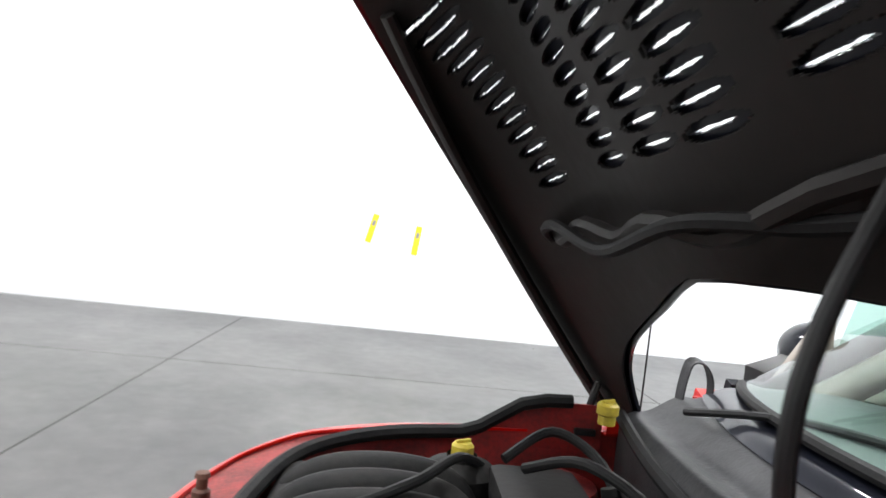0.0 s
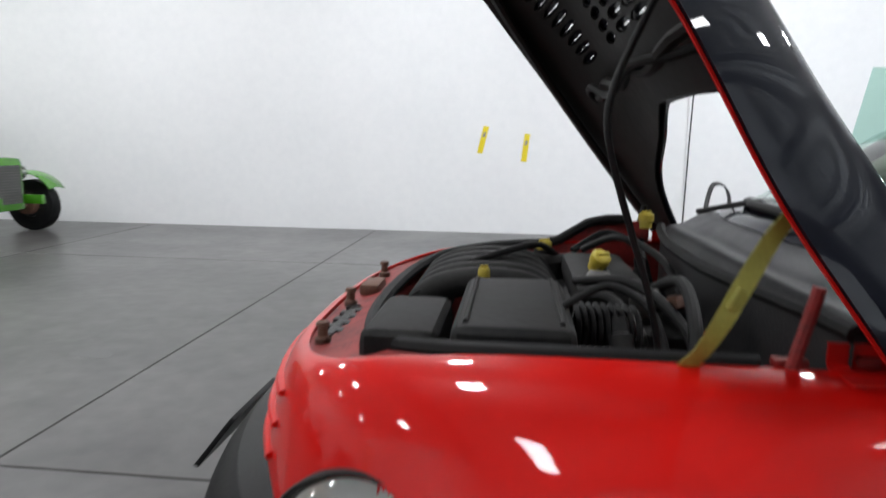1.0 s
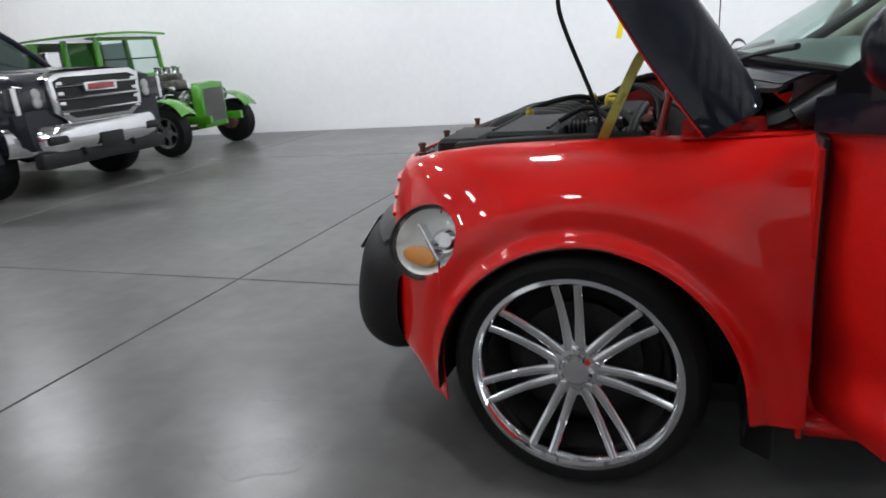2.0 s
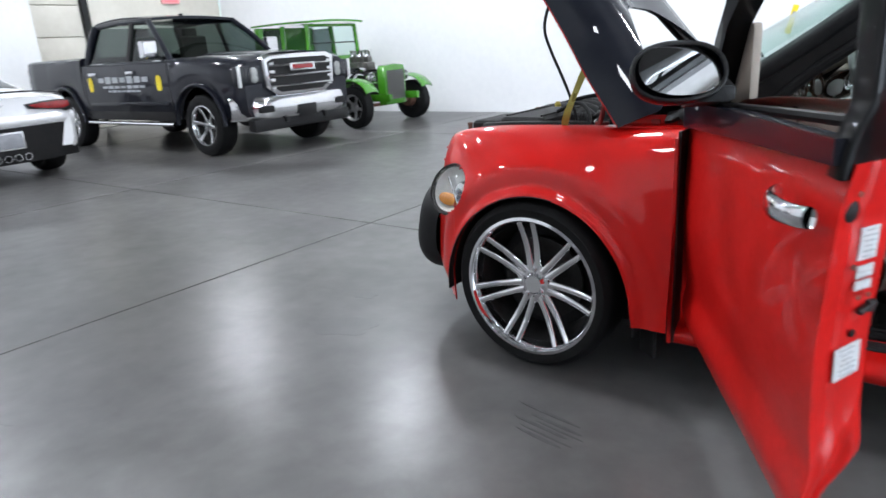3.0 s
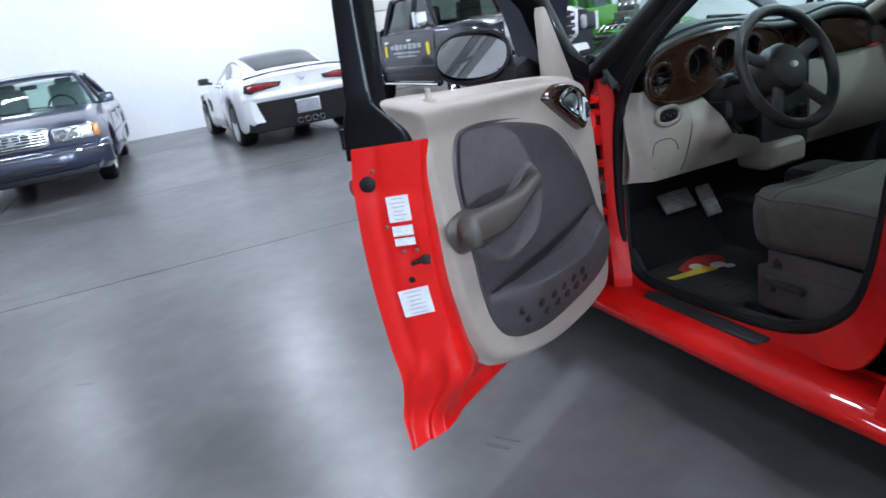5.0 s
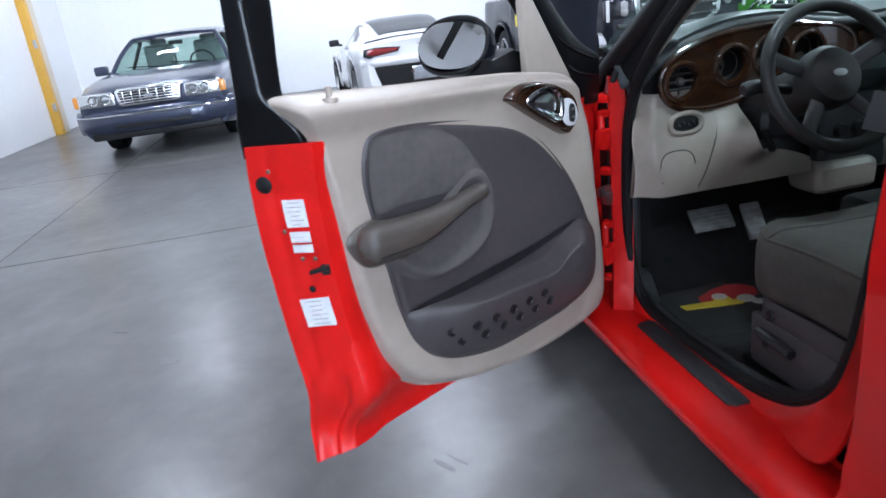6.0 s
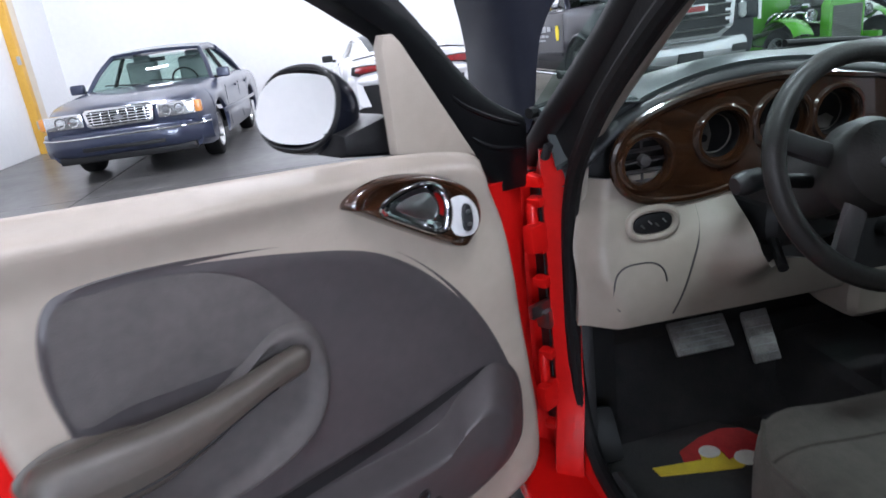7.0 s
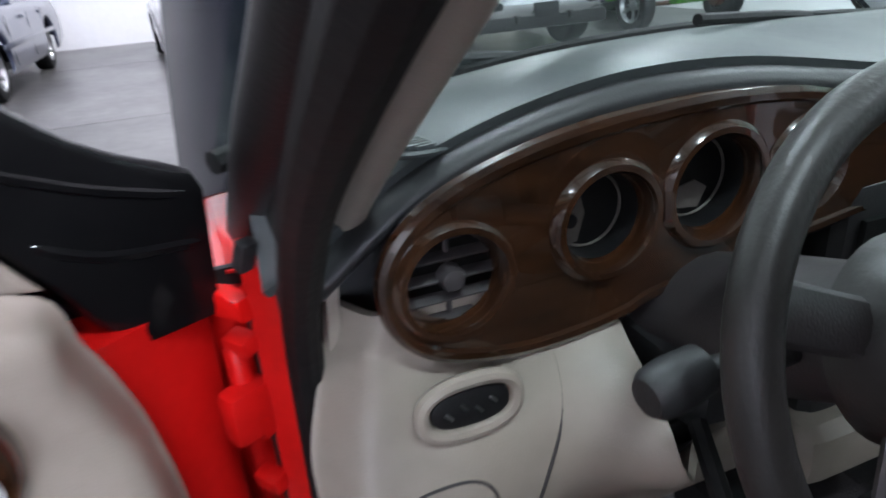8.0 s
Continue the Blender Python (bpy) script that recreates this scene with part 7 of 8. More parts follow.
part("bed", body_shell(-4.88, -3.01, [(-4.88, 0.97), (-4.6, 1.0), (-3.01, 1.0)], [(-4.88, 0.55), (-3.01, 0.48)], [(-4.88, 1.36), (-3.01, 1.36)], [(-4.88, 1.395), (-3.01, 1.395)], T_AR[1:], 60, 0.0), NAVY, truck, "black painted pickup bed", sharp=40)
greenhouse(truck, NAVY, CABGLASS, (-0.62, -2.96), (-1.32, -2.80), 0.90, 0.72, (1.28, 1.28), 1.84, [(-1.72, -1.74)], 0.04, "black painted cab roof")
for s in (1, -1):
    for ax in (0.0, -3.645):
        arc = [(ax + 0.53 * math.cos(math.pi * (k / 16)), s * 1.012, 0.42 + 0.53 * math.sin(math.pi * (k / 16))) for k in range(17)]
        part("wheel_flare", tube(arc, 0.035, 8, squash=0.8), NAVY, truck)
    part("side_step", tube([(-0.62, s * 1.0, 0.42), (-2.95, s * 1.0, 0.42)], 0.05, 10, squash=0.6), CHROME, truck, "chrome tubular side step")
    for x in (-0.9, -2.6):
        part("step_bracket", tube([(x, s * 0.98, 0.42), (x, s * 0.80, 0.52)], 0.02, 6), SATIN, truck)
    part("rocker", box(2.4, 0.06, 0.20, (-1.8, s * 0.96, 0.56), 0.02), SATIN, truck)
    part("body_moulding", box(2.15, 0.016, 0.05, (-1.75, s * 1.004, 0.70), 0.006), NAVY, truck)
    for x in (-1.55, -2.62):
        part("door_handle", box(0.20, 0.035, 0.045, (x, s * 1.012, 1.14), 0.014), CHROME, truck, "chrome door handle")
    for x in (-0.62, -1.73, -2.93):
        part("door_gap", box(0.008, 0.006, 0.74, (x, s * 1.001, 0.87)), SATIN, truck)
    side_mirror(truck, -0.88, s * 0.95, 1.43, CHROME, 0.22, 0.24, "chrome-capped towing mirror")
    part("window_line", tube([(-0.68, s * 0.925, 1.275), (-2.93, s * 0.905, 1.275)], 0.014, 6), CHROME, truck)
    lampbox = part("headlamp", box(0.14, 0.40, 0.24, (0.80, s * 0.78, 1.03), 0.03), NAVY, truck, "clear headlamp with a chrome light bar")
    part("lens", box(0.02, 0.34, 0.18, (0.875, s * 0.78, 1.03), 0.008), LENS, lampbox)
    for z in (0.99, 1.07):
        part("projector", lathe([(0.0, 0.02), (0.05, 0.015), (0.06, 0.0)], 18), STEEL, lampbox, matrix=pose(0.866, s * 0.74, z, 0, 90, 0))
    part("light_bar", box(0.03, 0.04, 0.26, (0.87, s * 0.97, 1.02), 0.01), PAPER, lampbox)
    # lettering and emblem on the doors, unreadable at this distance
    part("door_emblem", slab(oval(0.065, 0.105, 24, 3.0), 0.004, pose(-0.86, s * 1.002, 0.985, 90 * 1, 0, 0) if s < 0 else pose(-0.86, s * 1.006, 0.985, 90, 0, 0)), TAPE, truck, "yellow emblem on the door")
    part("door_emblem", slab(oval(0.060, 0.105, 24, 3.0), 0.004, pose(-2.73, s * 1.004, 0.985, 90, 0, 0)), TAPE, truck, "yellow emblem on the door")
    for z, w, hh in ((1.045, 1.40, 0.10), (0.945, 1.2, 0.045), (0.885, 0.9, 0.035)):
        for k in range(7):
            ww = w / 7 * 0.78
            part("door_lettering", box(ww, 0.003, hh * (0.7 + 0.3 * ((k * 5) % 3) / 2), (-1.80 - w / 2 + (k + 0.5) * w / 7, s * 1.0055, z)), FADED, truck)
chrome_frame = [(-0.63, 1.22), (-0.60, 0.86), (-0.42, 0.74), (0.42, 0.74), (0.60, 0.86), (0.63, 1.22), (0.52, 1.27), (-0.52, 1.27)]


def front_plate(outline, x, depth, bevel=0.0):
    bm = slab(outline, depth, None, bevel)
    bmesh.ops.transform(bm, matrix=Matrix.Translation((x, 0, 0)) @ Matrix(((0, 0, 1, 0), (1, 0, 0, 0), (0, 1, 0, 0), (0, 0, 0, 1))), verts=bm.verts)
    return bm


gr = part("grille", front_plate(chrome_frame, 0.80, 0.12, 0.03), CHROME, truck, "large chrome grille with three bars")
part("grille_mesh", front_plate([(y * 0.88, 1.005 + (z - 1.005) * 0.80) for y, z in chrome_frame], 0.915, 0.012), SATIN, gr)
for z in (1.13, 1.0, 0.87):
    part("grille_bar", tube([(0.93, -0.54, z), (0.955, 0, z), (0.93, 0.54, z)], 0.028, 8, squash=0.6), CHROME, gr)
for s in (1, -1):
    for z in (1.15, 1.05, 0.95, 0.85):
        part("grille_hook", box(0.03, 0.07, 0.045, (0.93, s * 0.50, z), 0.01), CHROME, gr)
part("badge", box(0.02, 0.44, 0.10, (0.965, 0, 1.10), 0.008), CHROME, gr, "badge with a red plain bar")
part("badge_bar", box(0.01, 0.36, 0.06, (0.975, 0, 1.10), 0.004), REDLENS, gr)


def truck_bumper(u, v):
    y = (u * 2 - 1)
    a = v * math.pi
    x = 0.90 - 0.30 * abs(y) ** 5 + 0.07 * math.sin(a)
    return Vector((x, y * 1.01, 0.60 + 0.15 * math.cos(a) + 0.02 * y * y))


part("bumper", grid(truck_bumper, 40, 12), CHROME, truck, "chrome front bumper", sharp=60)
part("valance", box(0.16, 1.72, 0.16, (0.84, 0, 0.40), 0.04), SATIN, truck, "black lower valance")
for s in (1, -1):
    part("fog_lamp", box(0.05, 0.30, 0.09, (0.93, s * 0.62, 0.60), 0.02), SATIN, truck)
    part("tow_hook", box(0.08, 0.06, 0.08, (0.92, s * 0.35, 0.44), 0.02), SATIN, truck)
part("number_plate", box(0.012, 0.32, 0.16, (0.975, 0, 0.53), 0.004), SATIN, truck)
part("antenna", box(0.10, 0.025, 0.06, (-1.60, 0, 1.92), 0.012), SATIN, truck)
part("bonnet_bulge", thick(grid(lambda u, v: Vector((-0.55 + 1.32 * u, (v * 2 - 1) * 0.46, 1.315 - 0.055 * u ** 2 + 0.03 * (1 - (v * 2 - 1) ** 6))), 12, 12), -0.01), NAVY, truck)
part("underbody", box(4.6, 1.5, 0.12, (-1.9, 0, 0.52)), SATIN, truck)
road_wheels(truck, [(0, 0.86), (0, -0.86), (-3.645, 0.86), (-3.645, -0.86)], 0.41, 0.265, 0.27, CHROME, 6, "truck tyre on a chrome six-spoke wheel")

# -- white sports coupe, tail towards the room --
SMOKE = surf("smoked_glass", (0.020, 0.023, 0.025), (0.028, 0.030, 0.032), 3.0, (0.12, 0.2), spec=0.35)
coupe = thing("sports_coupe", pose(-10.86, -0.03, 0, 0, 0, 183.0), "white sports coupe with dark rear glass and red lamps", "sports car")
V_AR = [(0.0, 0.34, 0.39), (-2.71, 0.35, 0.40)]
part("body", body_shell(-3.52, 0.92, [(-3.52, 0.80), (-3.40, 0.90), (-2.9, 0.955), (-2.4, 0.955), (-1.6, 0.90), (-0.8, 0.90), (0.0, 0.935), (0.5, 0.88), (0.92, 0.55)],
     [(-3.52, 0.36), (-3.2, 0.22), (-2.2, 0.20), (0.4, 0.18), (0.92, 0.25)], [(-3.52, 0.86), (-3.2, 0.90), (-2.7, 0.93), (-1.6, 0.84), (-0.3, 0.80), (0.5, 0.68), (0.92, 0.48)],
     [(-3.52, 0.955), (-3.3, 0.985), (-2.6, 1.02), (-1.6, 0.97), (-0.5, 0.92), (0.4, 0.78), (0.92, 0.52)], V_AR), WHITECAR, coupe, "white painted body", sharp=40)
vroof = grid(lambda u, v: Vector((-0.55 - 2.65 * u, (v * 2 - 1) * curve_at([(0, 0.72), (0.3, 0.60), (0.55, 0.58), (1.0, 0.62)], u), curve_at([(0, 0.90), (0.15, 1.07), (0.32, 1.235), (0.45, 1.275), (0.6, 1.25), (0.8, 1.135), (1, 0.995)], u) - 0.06 * (v * 2 - 1) ** 4)), 40, 20)
part("roof", thick(vroof, -0.03), WHITECAR, coupe, "white painted roof")
for s in (1, -1):
    part("quarter", thick(grid(lambda u, v: Vector((-0.55 - 2.65 * u, s * (curve_at([(0, 0.72), (0.3, 0.60), (0.55, 0.58), (1.0, 0.62)], u) * (1 - v) + curve_at([(0, 0.80), (0.5, 0.84), (1, 0.80)], u) * v), (curve_at([(0, 0.90), (0.15, 1.07), (0.32, 1.235), (0.45, 1.275), (0.6, 1.25), (0.8, 1.135), (1, 0.995)], u) - 0.06) * (1 - v) + 0.88 * v)), 40, 6), 0.01), WHITECAR, coupe)
    sw_out = [(-0.75, 0.93), (-1.12, 1.11), (-1.42, 1.195), (-1.75, 1.20), (-2.05, 1.10), (-2.12, 0.99), (-1.7, 0.93)]

    def on_side(px, pz):
        u = min(1, max(0, (-0.55 - px) / 2.65))
        zt = curve_at([(0, 0.90), (0.15, 1.07), (0.32, 1.235), (0.45, 1.275), (0.6, 1.25), (0.8, 1.135), (1, 0.995)], u) - 0.06
        v = min(1, max(0, (zt - pz) / max(0.02, zt - 0.88)))
        return curve_at([(0, 0.72), (0.3, 0.60), (0.55, 0.58), (1.0, 0.62)], u) * (1 - v) + curve_at([(0, 0.80), (0.5, 0.84), (1, 0.80)], u) * v
    wb_ = bmesh.new()
    wv = [wb_.verts.new((p.x, s * (on_side(p.x, p.y) + 0.014), p.y)) for p in round_path([(x, z, 0) for x, z in sw_out], 4, True)]
    wb_.faces.new(wv)
    part("side_window", wb_, SMOKE, coupe, "dark side window")
    side_mirror(coupe, -0.78, s * 0.86, 0.99, SATIN, 0.18, 0.11, "black door mirror")
    part("side_vent", slab([(-0.42, 0.42), (-0.80, 0.50), (-0.72, 0.66), (-0.45, 0.70)], 0.006, pose(0, s * 0.905 + (0.003 if s > 0 else 0.003), 0, 90, 0, 0)), SATIN, coupe)
    lamp_pts = [(-0.83, 0.90), (-0.85, 0.80), (-0.76, 0.765), (-0.70, 0.79), (-0.34, 0.83), (-0.30, 0.885), (-0.50, 0.905), (-0.70, 0.91)]
    bm = slab([(s * y, z) for y, z in lamp_pts], 0.05, None, 0.008)
    bmesh.ops.transform(bm, matrix=Matrix.Translation((-3.50, 0, 0)) @ Matrix(((0, 0, -1, 0), (1, 0, 0, 0), (0, 1, 0, 0), (0, 0, 0, 1))), verts=bm.verts)
    tl = part("tail_lamp", bm, SATIN, coupe, "red tail lamp in a black surround")
    bm = slab([(s * y, z) for y, z in [(-0.79, 0.888), (-0.80, 0.825), (-0.73, 0.805), (-0.56, 0.818), (-0.37, 0.845), (-0.34, 0.872), (-0.50, 0.890), (-0.68, 0.894)]], 0.012, None, 0.004)
    bmesh.ops.transform(bm, matrix=Matrix.Translation((-3.548, 0, 0)) @ Matrix(((0, 0, -1, 0), (1, 0, 0, 0), (0, 1, 0, 0), (0, 0, 0, 1))), verts=bm.verts)
    part("lamp_lens", bm, REDLENS, tl, "red lamp lens")
part("rear_glass", thick(grid(lambda u, v: Vector((-1.98 - 1.02 * u, (v * 2 - 1) * (0.52 - 0.02 * u), curve_at([(0, 0.90), (0.15, 1.07), (0.32, 1.235), (0.45, 1.275), (0.6, 1.25), (0.8, 1.135), (1, 0.995)], (1.43 + 1.02 * u) / 2.65) - 0.06 * ((v * 2 - 1) * 0.85) ** 4 + 0.045)), 16, 12), 0.006), SMOKE, coupe, "dark sloping rear glass")
part("spoiler", tube(round_path([(-3.36, -0.78, 0.985), (-3.50, -0.45, 1.025), (-3.54, 0, 1.035), (-3.50, 0.45, 1.025), (-3.36, 0.78, 0.985)], 6), 0.022, 8, squash=0.5), BLACK, coupe, "black tail spoiler")
part("rear_panel", thick(grid(lambda u, v: Vector((-3.60 + 0.13 * abs(u * 2 - 1) ** 3 + 0.04 * (1 - v), (u * 2 - 1) * (0.87 - 0.03 * v), 0.24 + 0.40 * v)), 24, 8), 0.02), SATIN, coupe, "black lower rear panel")
part("rear_bumper", thick(grid(lambda u, v: Vector((-3.575 + 0.14 * abs(u * 2 - 1) ** 4 - 0.03 * math.sin(math.pi * v), (u * 2 - 1) * 0.89, 0.645 + 0.12 * v)), 24, 8), 0.02), WHITECAR, coupe)
part("number_plate", box(0.012, 0.32, 0.16, (-3.625, 0, 0.50), 0.004), surf("plate_grey", (0.30, 0.31, 0.33), (0.22, 0.23, 0.25), 12.0, (0.3, 0.5)), coupe, "grey number plate")
part("plate_frame", box(0.010, 0.36, 0.20, (-3.616, 0, 0.50), 0.004), CHROME, coupe)
part("tail_badge", slab([(-0.07, 0.0), (0.0, -0.05), (0.07, 0.02), (0.0, -0.01)], 0.008, pose(-3.555, 0, 0.90, 90, 0, 90)), STEEL, coupe, "small crossed badge")
for k in range(4):
    part("exhaust_tip", lathe([(0.036, 0.0), (0.042, 0.0), (0.042, 0.10), (0.036, 0.10)], 20, closed=True), CHROME, coupe, "chrome exhaust tip", matrix=pose(-3.56, -0.165 + 0.11 * k, 0.31, 0, -90, 0))
part("underbody", box(3.6, 1.4, 0.1, (-1.4, 0, 0.24)), SATIN, coupe)
road_wheels(coupe, [(0, 0.80), (0, -0.80), (-2.71, 0.80), (-2.71, -0.80)], 0.335, 0.250, 0.27, STEEL, 5, "wide tyre on a silver five-spoke wheel")

# -- blue saloon --
saloon = thing("saloon_car", pose(-7.58, -3.44, 0, 0, 0, -2.3), "dark slate-blue four-door saloon with a chrome grille", "saloon car")
S_AR = [(0.0, 0.33, 0.40), (-2.91, 0.33, 0.40)]
part("body", body_shell(-4.30, 1.02, [(-4.30, 0.86), (-4.0, 0.95), (-3.0, 0.985), (-1.0, 0.985), (0.3, 0.975), (0.8, 0.93), (1.02, 0.86)], [(-4.30, 0.38), (-3.6, 0.24), (0.6, 0.24), (1.02, 0.28)],
     [(-4.30, 0.86), (-3.0, 0.90), (-0.6, 0.90), (0.5, 0.83), (1.02, 0.74)], [(-4.30, 0.98), (-3.2, 1.00), (-0.6, 1.01), (0.2, 0.965), (0.8, 0.87), (1.02, 0.79)], S_AR), BLUE, saloon, "slate-blue painted body", sharp=40)
greenhouse(saloon, BLUE, GLASS, (-0.50, -3.10), (-1.18, -2.42), 0.84, 0.62, (0.99, 0.99), 1.415, [(-1.66, -1.70)], 0.032, "slate-blue painted roof", surf("pale_grey_cloth", (0.26, 0.28, 0.28), (0.20, 0.22, 0.22), 8.0, (0.7, 0.9)))
frame_s = [(-0.40, 0.815), (-0.38, 0.655), (-0.33, 0.63), (0.33, 0.63), (0.38, 0.655), (0.40, 0.815), (0.36, 0.845), (-0.36, 0.845)]
gs = part("grille", front_plate(frame_s, 0.985, 0.07, 0.015), CHROME, saloon, "chrome grille with thin bars")
part("grille_back", front_plate([(y * 0.90, 0.738 + (z - 0.738) * 0.78) for y, z in frame_s], 1.053, 0.006), SATIN, gs)
for k in range(5):
    part("grille_bar", box(0.014, 0.70, 0.012, (1.064, 0, 0.675 + k * 0.032), 0.003), CHROME, gs)
for k in range(7):
    part("grille_post", box(0.012, 0.012, 0.16, (1.060, -0.30 + k * 0.10, 0.738), 0.003), CHROME, gs)
part("badge", slab(oval(0.055, 0.025, 24), 0.008, pose(1.072, 0, 0.735, 90, 0, 90)), CHROME, gs)
for s in (1, -1):
    hl = part("headlamp", box(0.10, 0.44, 0.165, (0.965, s * 0.645, 0.735), 0.025), CHROME, saloon, "wide clear headlamp")
    part("lens", box(0.02, 0.41, 0.14, (1.022, s * 0.645, 0.735), 0.006), LENS, hl)
    for y in (0.53, 0.68):
        part("lamp_bowl", lathe([(0.0, -0.01), (0.03, -0.004), (0.062, 0.012)], 18), CHROME, hl, matrix=pose(1.012, s * y, 0.735, 0, 90, 0))
    part("indicator", box(0.14, 0.08, 0.14, (0.93, s * 0.885, 0.735), 0.02), AMBER, saloon, "amber corner lamp")
    side_mirror(saloon, -0.62, s * 0.90, 1.05, BLUE, 0.18, 0.13, "blue door mirror")
    for x in (-1.45, -2.45):
        part("door_handle", box(0.17, 0.03, 0.035, (x, s * 0.99, 0.83), 0.010), BLUE, saloon)
    for x in (-0.55, -1.68, -2.62):
        part("door_gap", box(0.007, 0.006, 0.55, (x, s * 0.982, 0.60)), SATIN, saloon)
    part("side_moulding", box(3.0, 0.02, 0.06, (-1.6, s * 0.990, 0.56), 0.008), BLUE, saloon)


def saloon_bumper(u, v):
    y = u * 2 - 1
    a = v * math.pi
    return Vector((1.03 - 0.28 * abs(y) ** 5 + 0.10 * math.sin(a) ** 0.7, y * 0.985, 0.46 + 0.145 * math.cos(a)))


part("bumper", grid(saloon_bumper, 40, 14), BLUE, saloon, "slate-blue front bumper", sharp=60)
part("bumper_strip", tube([Vector((saloon_bumper(k / 30, 0.30).x + 0.004, saloon_bumper(k / 30, 0.30).y, 0.535)) for k in range(31)], 0.014, 8), CHROME, saloon, "chrome bumper strip")
part("air_intake", box(0.05, 0.95, 0.05, (1.11, 0, 0.40), 0.01), SATIN, saloon)
part("valance", box(0.12, 1.6, 0.10, (0.98, 0, 0.29), 0.03), SATIN, saloon)
for y0, y1 in ((-0.05, -0.60), (0.55, 0.0)):
    part("wiper", tube([(-0.46, y0, 1.015), (-0.52, (y0 + y1) / 2, 1.04), (-0.56, y1, 1.06)], 0.009, 6), SATIN, saloon)
part("mirror", box(0.03, 0.22, 0.06, (-1.20, 0, 1.33), 0.015), SATIN, saloon)
part("steering_wheel", tube([(-0.98 + 0.05 * math.sin(2 * math.pi * k / 24), 0.38 + 0.18 * math.cos(2 * math.pi * k / 24), 1.0 + 0.17 * math.sin(2 * math.pi * k / 24)) for k in range(24)], 0.014, 8, closed=True), SATIN, saloon)
part("underbody", box(4.6, 1.5, 0.1, (-1.6, 0, 0.28)), SATIN, saloon)
road_wheels(saloon, [(0, 0.80), (0, -0.80), (-2.91, 0.80), (-2.91, -0.80)], 0.335, 0.22, 0.22, STEEL, 9, "road tyre on a silver alloy wheel")

# -- lime green hot rod pickup --
rod = thing("hot_rod", pose(-6.72, 6.02, 0, 0, 0, 0), "lime green open-engined hot rod pickup", "hot rod")
shell = [(-0.27, 0.33), (0.27, 0.33), (0.275, 0.92), (0.24, 0.985), (0.0, 1.005), (-0.24, 0.985), (-0.275, 0.92)]
rad = part("radiator_shell", front_plate(shell, 0.10, 0.16, 0.025), GREEN, rod, "lime green radiator shell")
part("radiator_mesh", front_plate([(-0.22, 0.42), (0.22, 0.42), (0.22, 0.90), (-0.22, 0.90)], 0.262, 0.006), surf("grey_mesh", (0.14, 0.14, 0.13), (0.09, 0.09, 0.09), 60.0, (0.5, 0.7), metal=0.6), rad, "grey radiator mesh")
for k in range(14):
    part("mesh_rib", box(0.006, 0.44, 0.006, (0.270, 0, 0.44 + k * 0.034)), ALLOY, rad)
for s in (1, -1):
    part("chassis_rail", box(3.9, 0.07, 0.12, (-1.5, s * 0.36, 0.46), 0.01), GREEN, rod)
    hl = part("headlamp", lathe([(0.0, -0.10), (0.06, -0.09), (0.088, -0.03), (0.092, 0.0), (0.080, 0.006)], 24), CHROME, rod, "round chrome headlamp", matrix=pose(0.12, s * 0.43, 0.80, 0, 90, 0))
    part("lens", lathe([(0.0, 0.018), (0.05, 0.012), (0.082, 0.002)], 24), LENS, hl)
    part("lamp_bar", tube([(0.10, s * 0.26, 0.70), (0.09, s * 0.43, 0.72)], 0.014, 8), CHROME, rod)
    wing = grid(lambda u, v: Vector((0.43 * math.cos(math.pi * (0.16 + 0.62 * u)), s * (0.58 + 0.30 * v), 0.36 + 0.43 * math.sin(math.pi * (0.16 + 0.62 * u)) + 0.03 * math.sin(math.pi * v))), 18, 8)
    part("mudguard", thick(wing, 0.012), GREEN, rod, "lime green cycle mudguard", sharp=60)
    part("axle_beam", tube([(0.0, 0.0, 0.33), (0.0, s * 0.45, 0.34), (0.0, s * 0.68, 0.36)], 0.03, 8), RUST, rod)
    part("brake_drum", lathe([(0.0, 0.05), (0.13, 0.05), (0.14, 0.0), (0.14, -0.03)], 24), RUST, rod, "rust-red brake drum", matrix=pose(0, s * 0.64, 0.36, 90 * s, 0, 0))
    part("header_pipe", tube(round_path([(-0.45, s * 0.25, 0.78), (-0.48, s * 0.42, 0.72), (-0.75, s * 0.46, 0.60), (-1.3, s * 0.46, 0.50)], 6), 0.035, 10), ALLOY, rod)
    for k in range(4):
        part("header_stub", tube(round_path([(-0.28 - k * 0.16, s * 0.20, 0.82), (-0.30 - k * 0.16, s * 0.36, 0.84), (-0.36 - k * 0.16, s * 0.44, 0.70)], 5), 0.024, 8), CHROME, rod, "chrome exhaust header pipe")
    part("rocker_cover", box(0.52, 0.14, 0.09, (-0.55, s * 0.20, 0.92), 0.03), CHROME, rod, "chrome rocker cover")
    part("cab_side", thick(grid(lambda u, v: Vector((-1.15 - 1.30 * u, s * 0.64, 0.55 + 0.62 * v)), 8, 6), 0.03), GREEN, rod, "lime green cab side")
    for x, r in ((-1.15, 0.035), (-1.78, 0.045), (-2.42, 0.10)):
        part("cab_post", tube([(x, s * 0.63, 1.15), (x - 0.02, s * 0.60, 1.74)], r, 8), GREEN, rod)
    part("side_window", quad_pane((-1.82, s * 0.625, 1.17), (-2.36, s * 0.625, 1.17), (-2.36, s * 0.60, 1.70), (-1.82, s * 0.60, 1.70)), TINTED, rod)
    part("running_board", box(1.6, 0.22, 0.03, (-1.3, s * 0.74, 0.40), 0.01), GREEN, rod)
    part("bed_side", box(1.25, 0.04, 0.45, (-3.15, s * 0.62, 0.80), 0.01), GREEN, rod, "lime green pickup bed side")
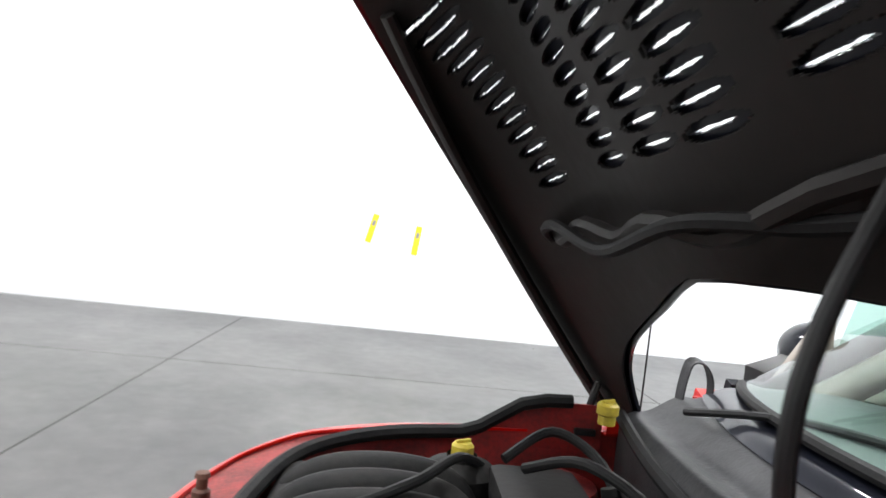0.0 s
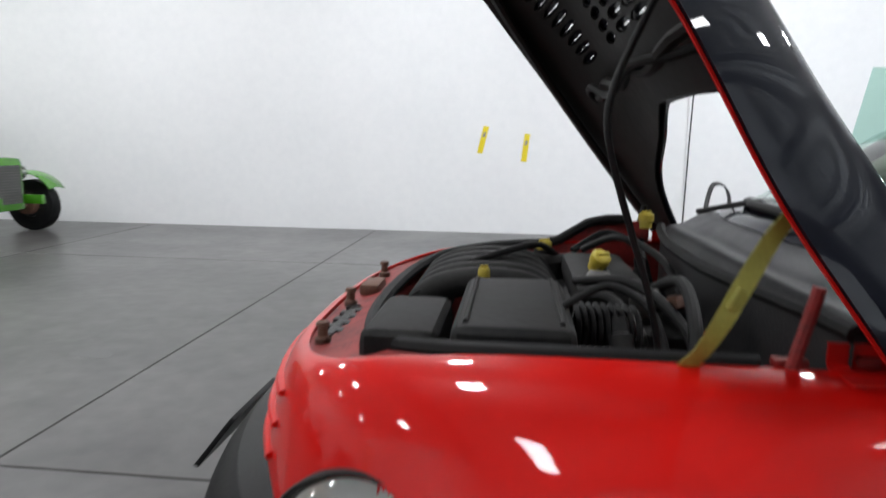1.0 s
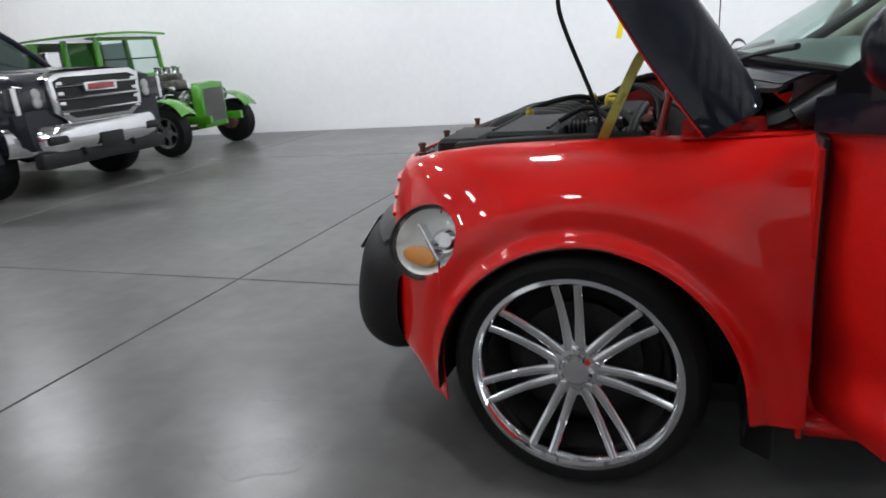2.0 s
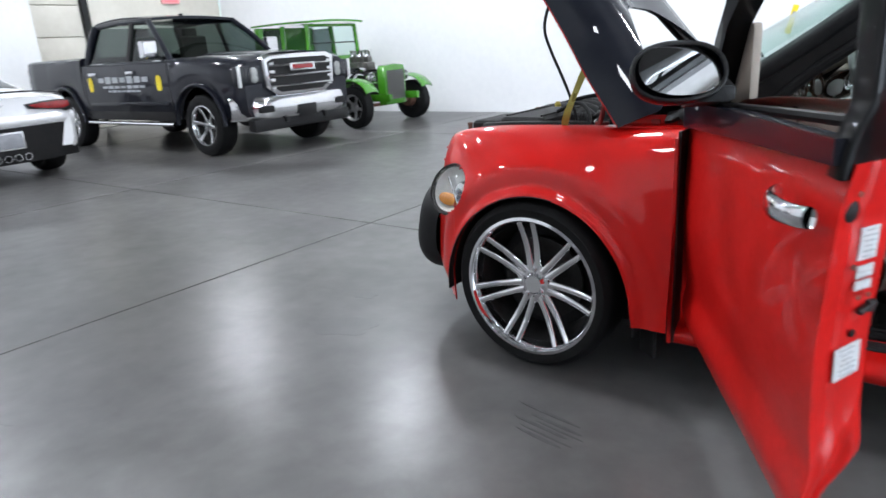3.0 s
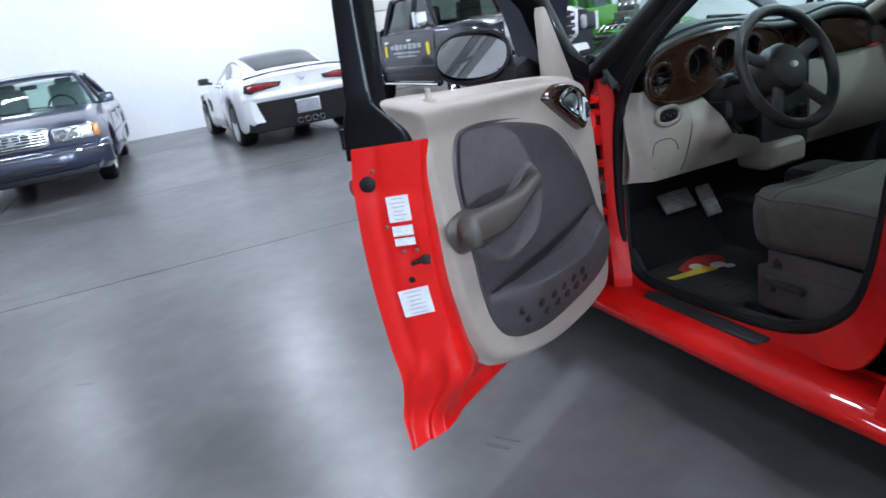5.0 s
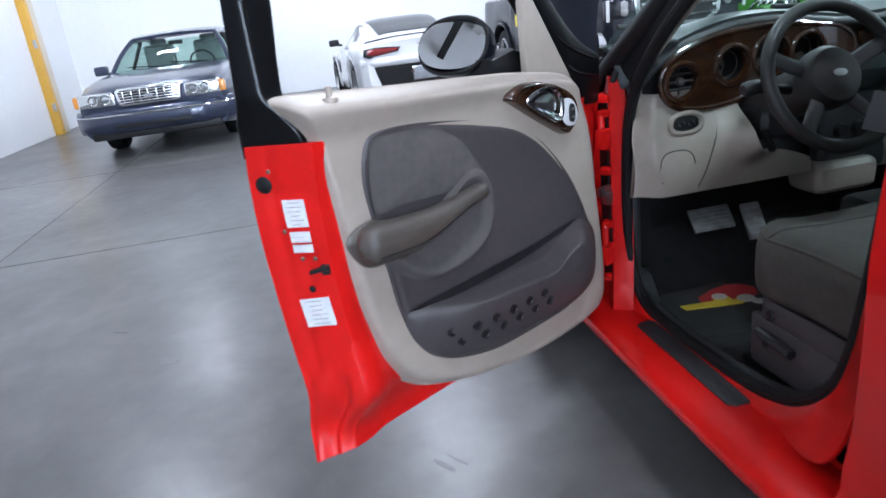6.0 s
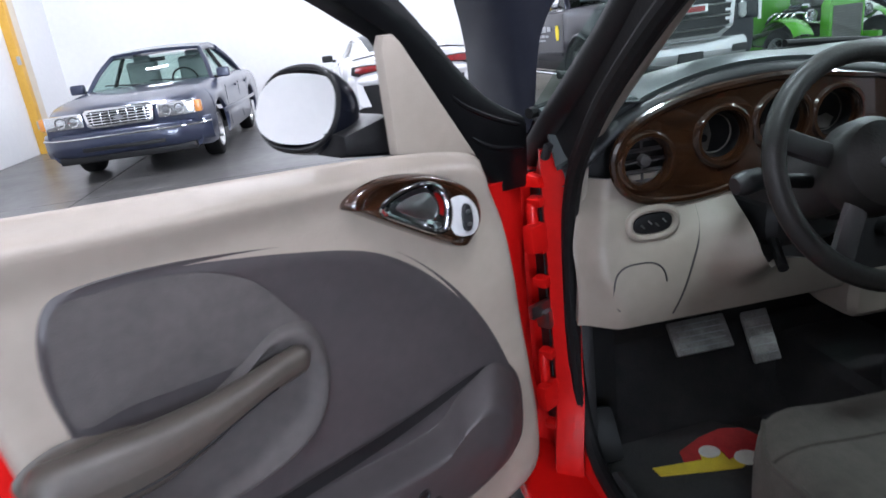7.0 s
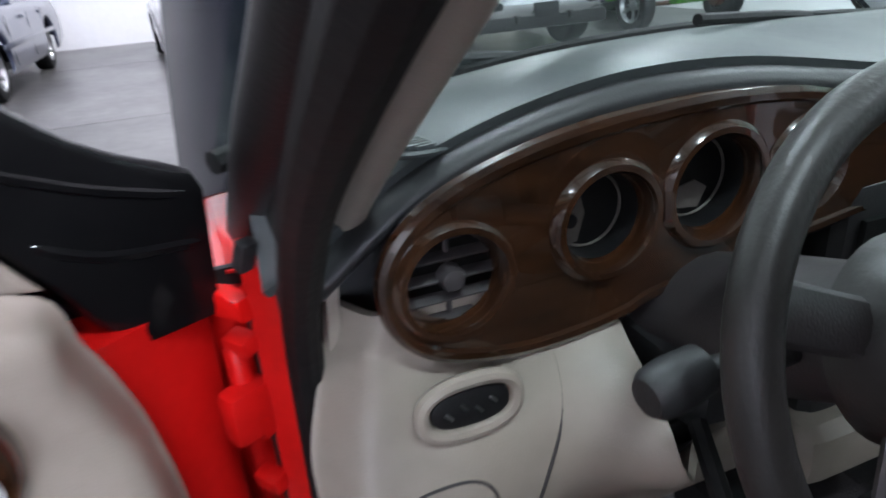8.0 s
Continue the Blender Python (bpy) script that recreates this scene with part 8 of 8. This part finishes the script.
part("engine_block", box(0.62, 0.42, 0.40, (-0.52, 0, 0.68), 0.04), ENGINE, rod, "dark engine block")
part("intake", box(0.50, 0.22, 0.14, (-0.52, 0, 0.98), 0.03), ALLOY, rod, "polished intake manifold")
for k in range(3):
    part("carburettor", box(0.11, 0.12, 0.10, (-0.34 - k * 0.17, 0, 1.10), 0.02), ALLOY, rod)
    for s in (1, -1):
        part("air_horn", lathe([(0.030, 0.0), (0.028, 0.07), (0.048, 0.11)], 16), CHROME, rod, "chrome air horn", matrix=pose(-0.34 - k * 0.17, s * 0.05, 1.14, s * 12, 0, 0))
part("fan_shroud", lathe([(0.19, 0.0), (0.20, 0.05)], 24), SATIN, rod, matrix=pose(0.0, 0, 0.66, 0, 90, 0))
part("firewall", box(0.04, 1.26, 0.62, (-1.12, 0, 0.87), 0.01), GREEN, rod)
part("windscreen_frame", tube([(-1.15, -0.60, 1.17), (-1.17, -0.57, 1.72), (-1.17, 0.57, 1.72), (-1.15, 0.60, 1.17)], 0.028, 8, closed=True), GREEN, rod)
part("windscreen", quad_pane((-1.155, -0.57, 1.18), (-1.155, 0.57, 1.18), (-1.17, 0.55, 1.70), (-1.17, -0.55, 1.70)), GLASS, rod)
part("screen_bar", tube([(-1.15, -0.58, 1.42), (-1.15, 0.58, 1.42)], 0.012, 6), SATIN, rod)
part("cab_roof", thick(grid(lambda u, v: Vector((-1.02 - 1.55 * u, (v * 2 - 1) * 0.68, 1.755 + 0.025 * (1 - (v * 2 - 1) ** 2) + 0.012 * math.sin(math.pi * u))), 14, 12), -0.035), GREEN, rod, "lime green cab roof")
part("cab_back", box(0.05, 1.24, 1.20, (-2.47, 0, 1.15), 0.01), GREEN, rod)
part("cab_floor", box(1.35, 1.2, 0.05, (-1.8, 0, 0.56)), SATIN, rod)
part("bench_seat", box(0.40, 1.1, 0.5, (-2.15, 0, 0.85), 0.06, 3), surf("pale_vinyl", (0.60, 0.56, 0.52), (0.52, 0.48, 0.44), 6.0, (0.4, 0.6)), rod, "pale vinyl bench seat")
part("bed_floor", box(1.25, 1.2, 0.04, (-3.15, 0, 0.62)), GREEN, rod)
part("tailgate", box(0.04, 1.24, 0.45, (-3.78, 0, 0.80), 0.01), GREEN, rod)
road_wheels(rod, [(0, 0.76), (0, -0.76)], 0.345, 0.215, 0.19, STEEL, 5, "black tyre on a steel wheel")
road_wheels(rod, [(-2.75, 0.84), (-2.75, -0.84)], 0.39, 0.23, 0.28, STEEL, 5, "wide black rear tyre on a steel wheel")

# ---- marks on the concrete ----
def scuff(x, y, turn, n, length, gap, width=0.012):
    bm = None
    random.seed(int(abs(x * 100 + y * 10)))
    for k in range(n):
        l = length * random.uniform(0.5, 1.0)
        bm = slab(oval(l / 2, width * random.uniform(0.2, 0.8), 14, 2.0, random.uniform(-0.06, 0.06), (k - n / 2 + random.uniform(-0.3, 0.3)) * gap), 0.0006, None, bm=bm)
    bmesh.ops.translate(bm, vec=(0, 0, 0.0006), verts=bm.verts)
    solid("scuff_mark", bm, STAIN, "dark rubber scuff marks on the concrete", "scuff mark", group="scuff marks on the floor", matrix=pose(x, y, 0, 0, 0, turn))


def blot(x, y, rx, ry, turn):
    pts = [(rx * (1 + 0.18 * math.sin(3 * a + x) + 0.1 * math.sin(7 * a)) * math.cos(a), ry * (1 + 0.15 * math.cos(2 * a + y) + 0.1 * math.sin(5 * a)) * math.sin(a)) for a in [2 * math.pi * k / 40 for k in range(40)]]
    bm = slab(pts, 0.0005)
    bmesh.ops.translate(bm, vec=(0, 0, 0.0005), verts=bm.verts)
    solid("floor_stain", bm, BLOT, "faint dark stain on the concrete", "stain", group="stains on the floor", matrix=pose(x, y, 0, 0, 0, turn))


BLOT = surf("oily_concrete", (0.064, 0.063, 0.062), (0.092, 0.090, 0.088), 8.0, (0.24, 0.42))
scuff(0.257, -1.167, -10, 6, 0.34, 0.028)
scuff(0.89, -1.29, 35, 2, 0.13, 0.031)
scuff(-0.6, -2.55, 60, 1, 0.16, 0.02)
scuff(-1.5, -2.2, 20, 1, 0.18, 0.02)
scuff(0.9, -3.2, 75, 3, 0.2, 0.02)
scuff(0.4, -2.75, 50, 2, 0.22, 0.03)
scuff(1.3, -1.75, 40, 4, 0.16, 0.03)
blot(-0.958, -0.907, 0.16, 0.11, 20)
blot(-1.15, -0.55, 0.07, 0.05, 10)
blot(-2.6, 1.9, 0.12, 0.07, 0)
blot(-0.2, -2.3, 0.05, 0.03, 60)

# ---- floor slabs ----
for i in range(len(CUTS_X) - 1):
    for j in range(len(CUTS_Y) - 1):
        x0, x1, y0, y1 = CUTS_X[i], CUTS_X[i + 1], CUTS_Y[j], CUTS_Y[j + 1]
        ob = part("slab", box(x1 - x0 - 0.012, y1 - y0 - 0.012, 0.02, ((x0 + x1) / 2, (y0 + y1) / 2, -0.01), 0.003, 1), CONCRETE, floor)
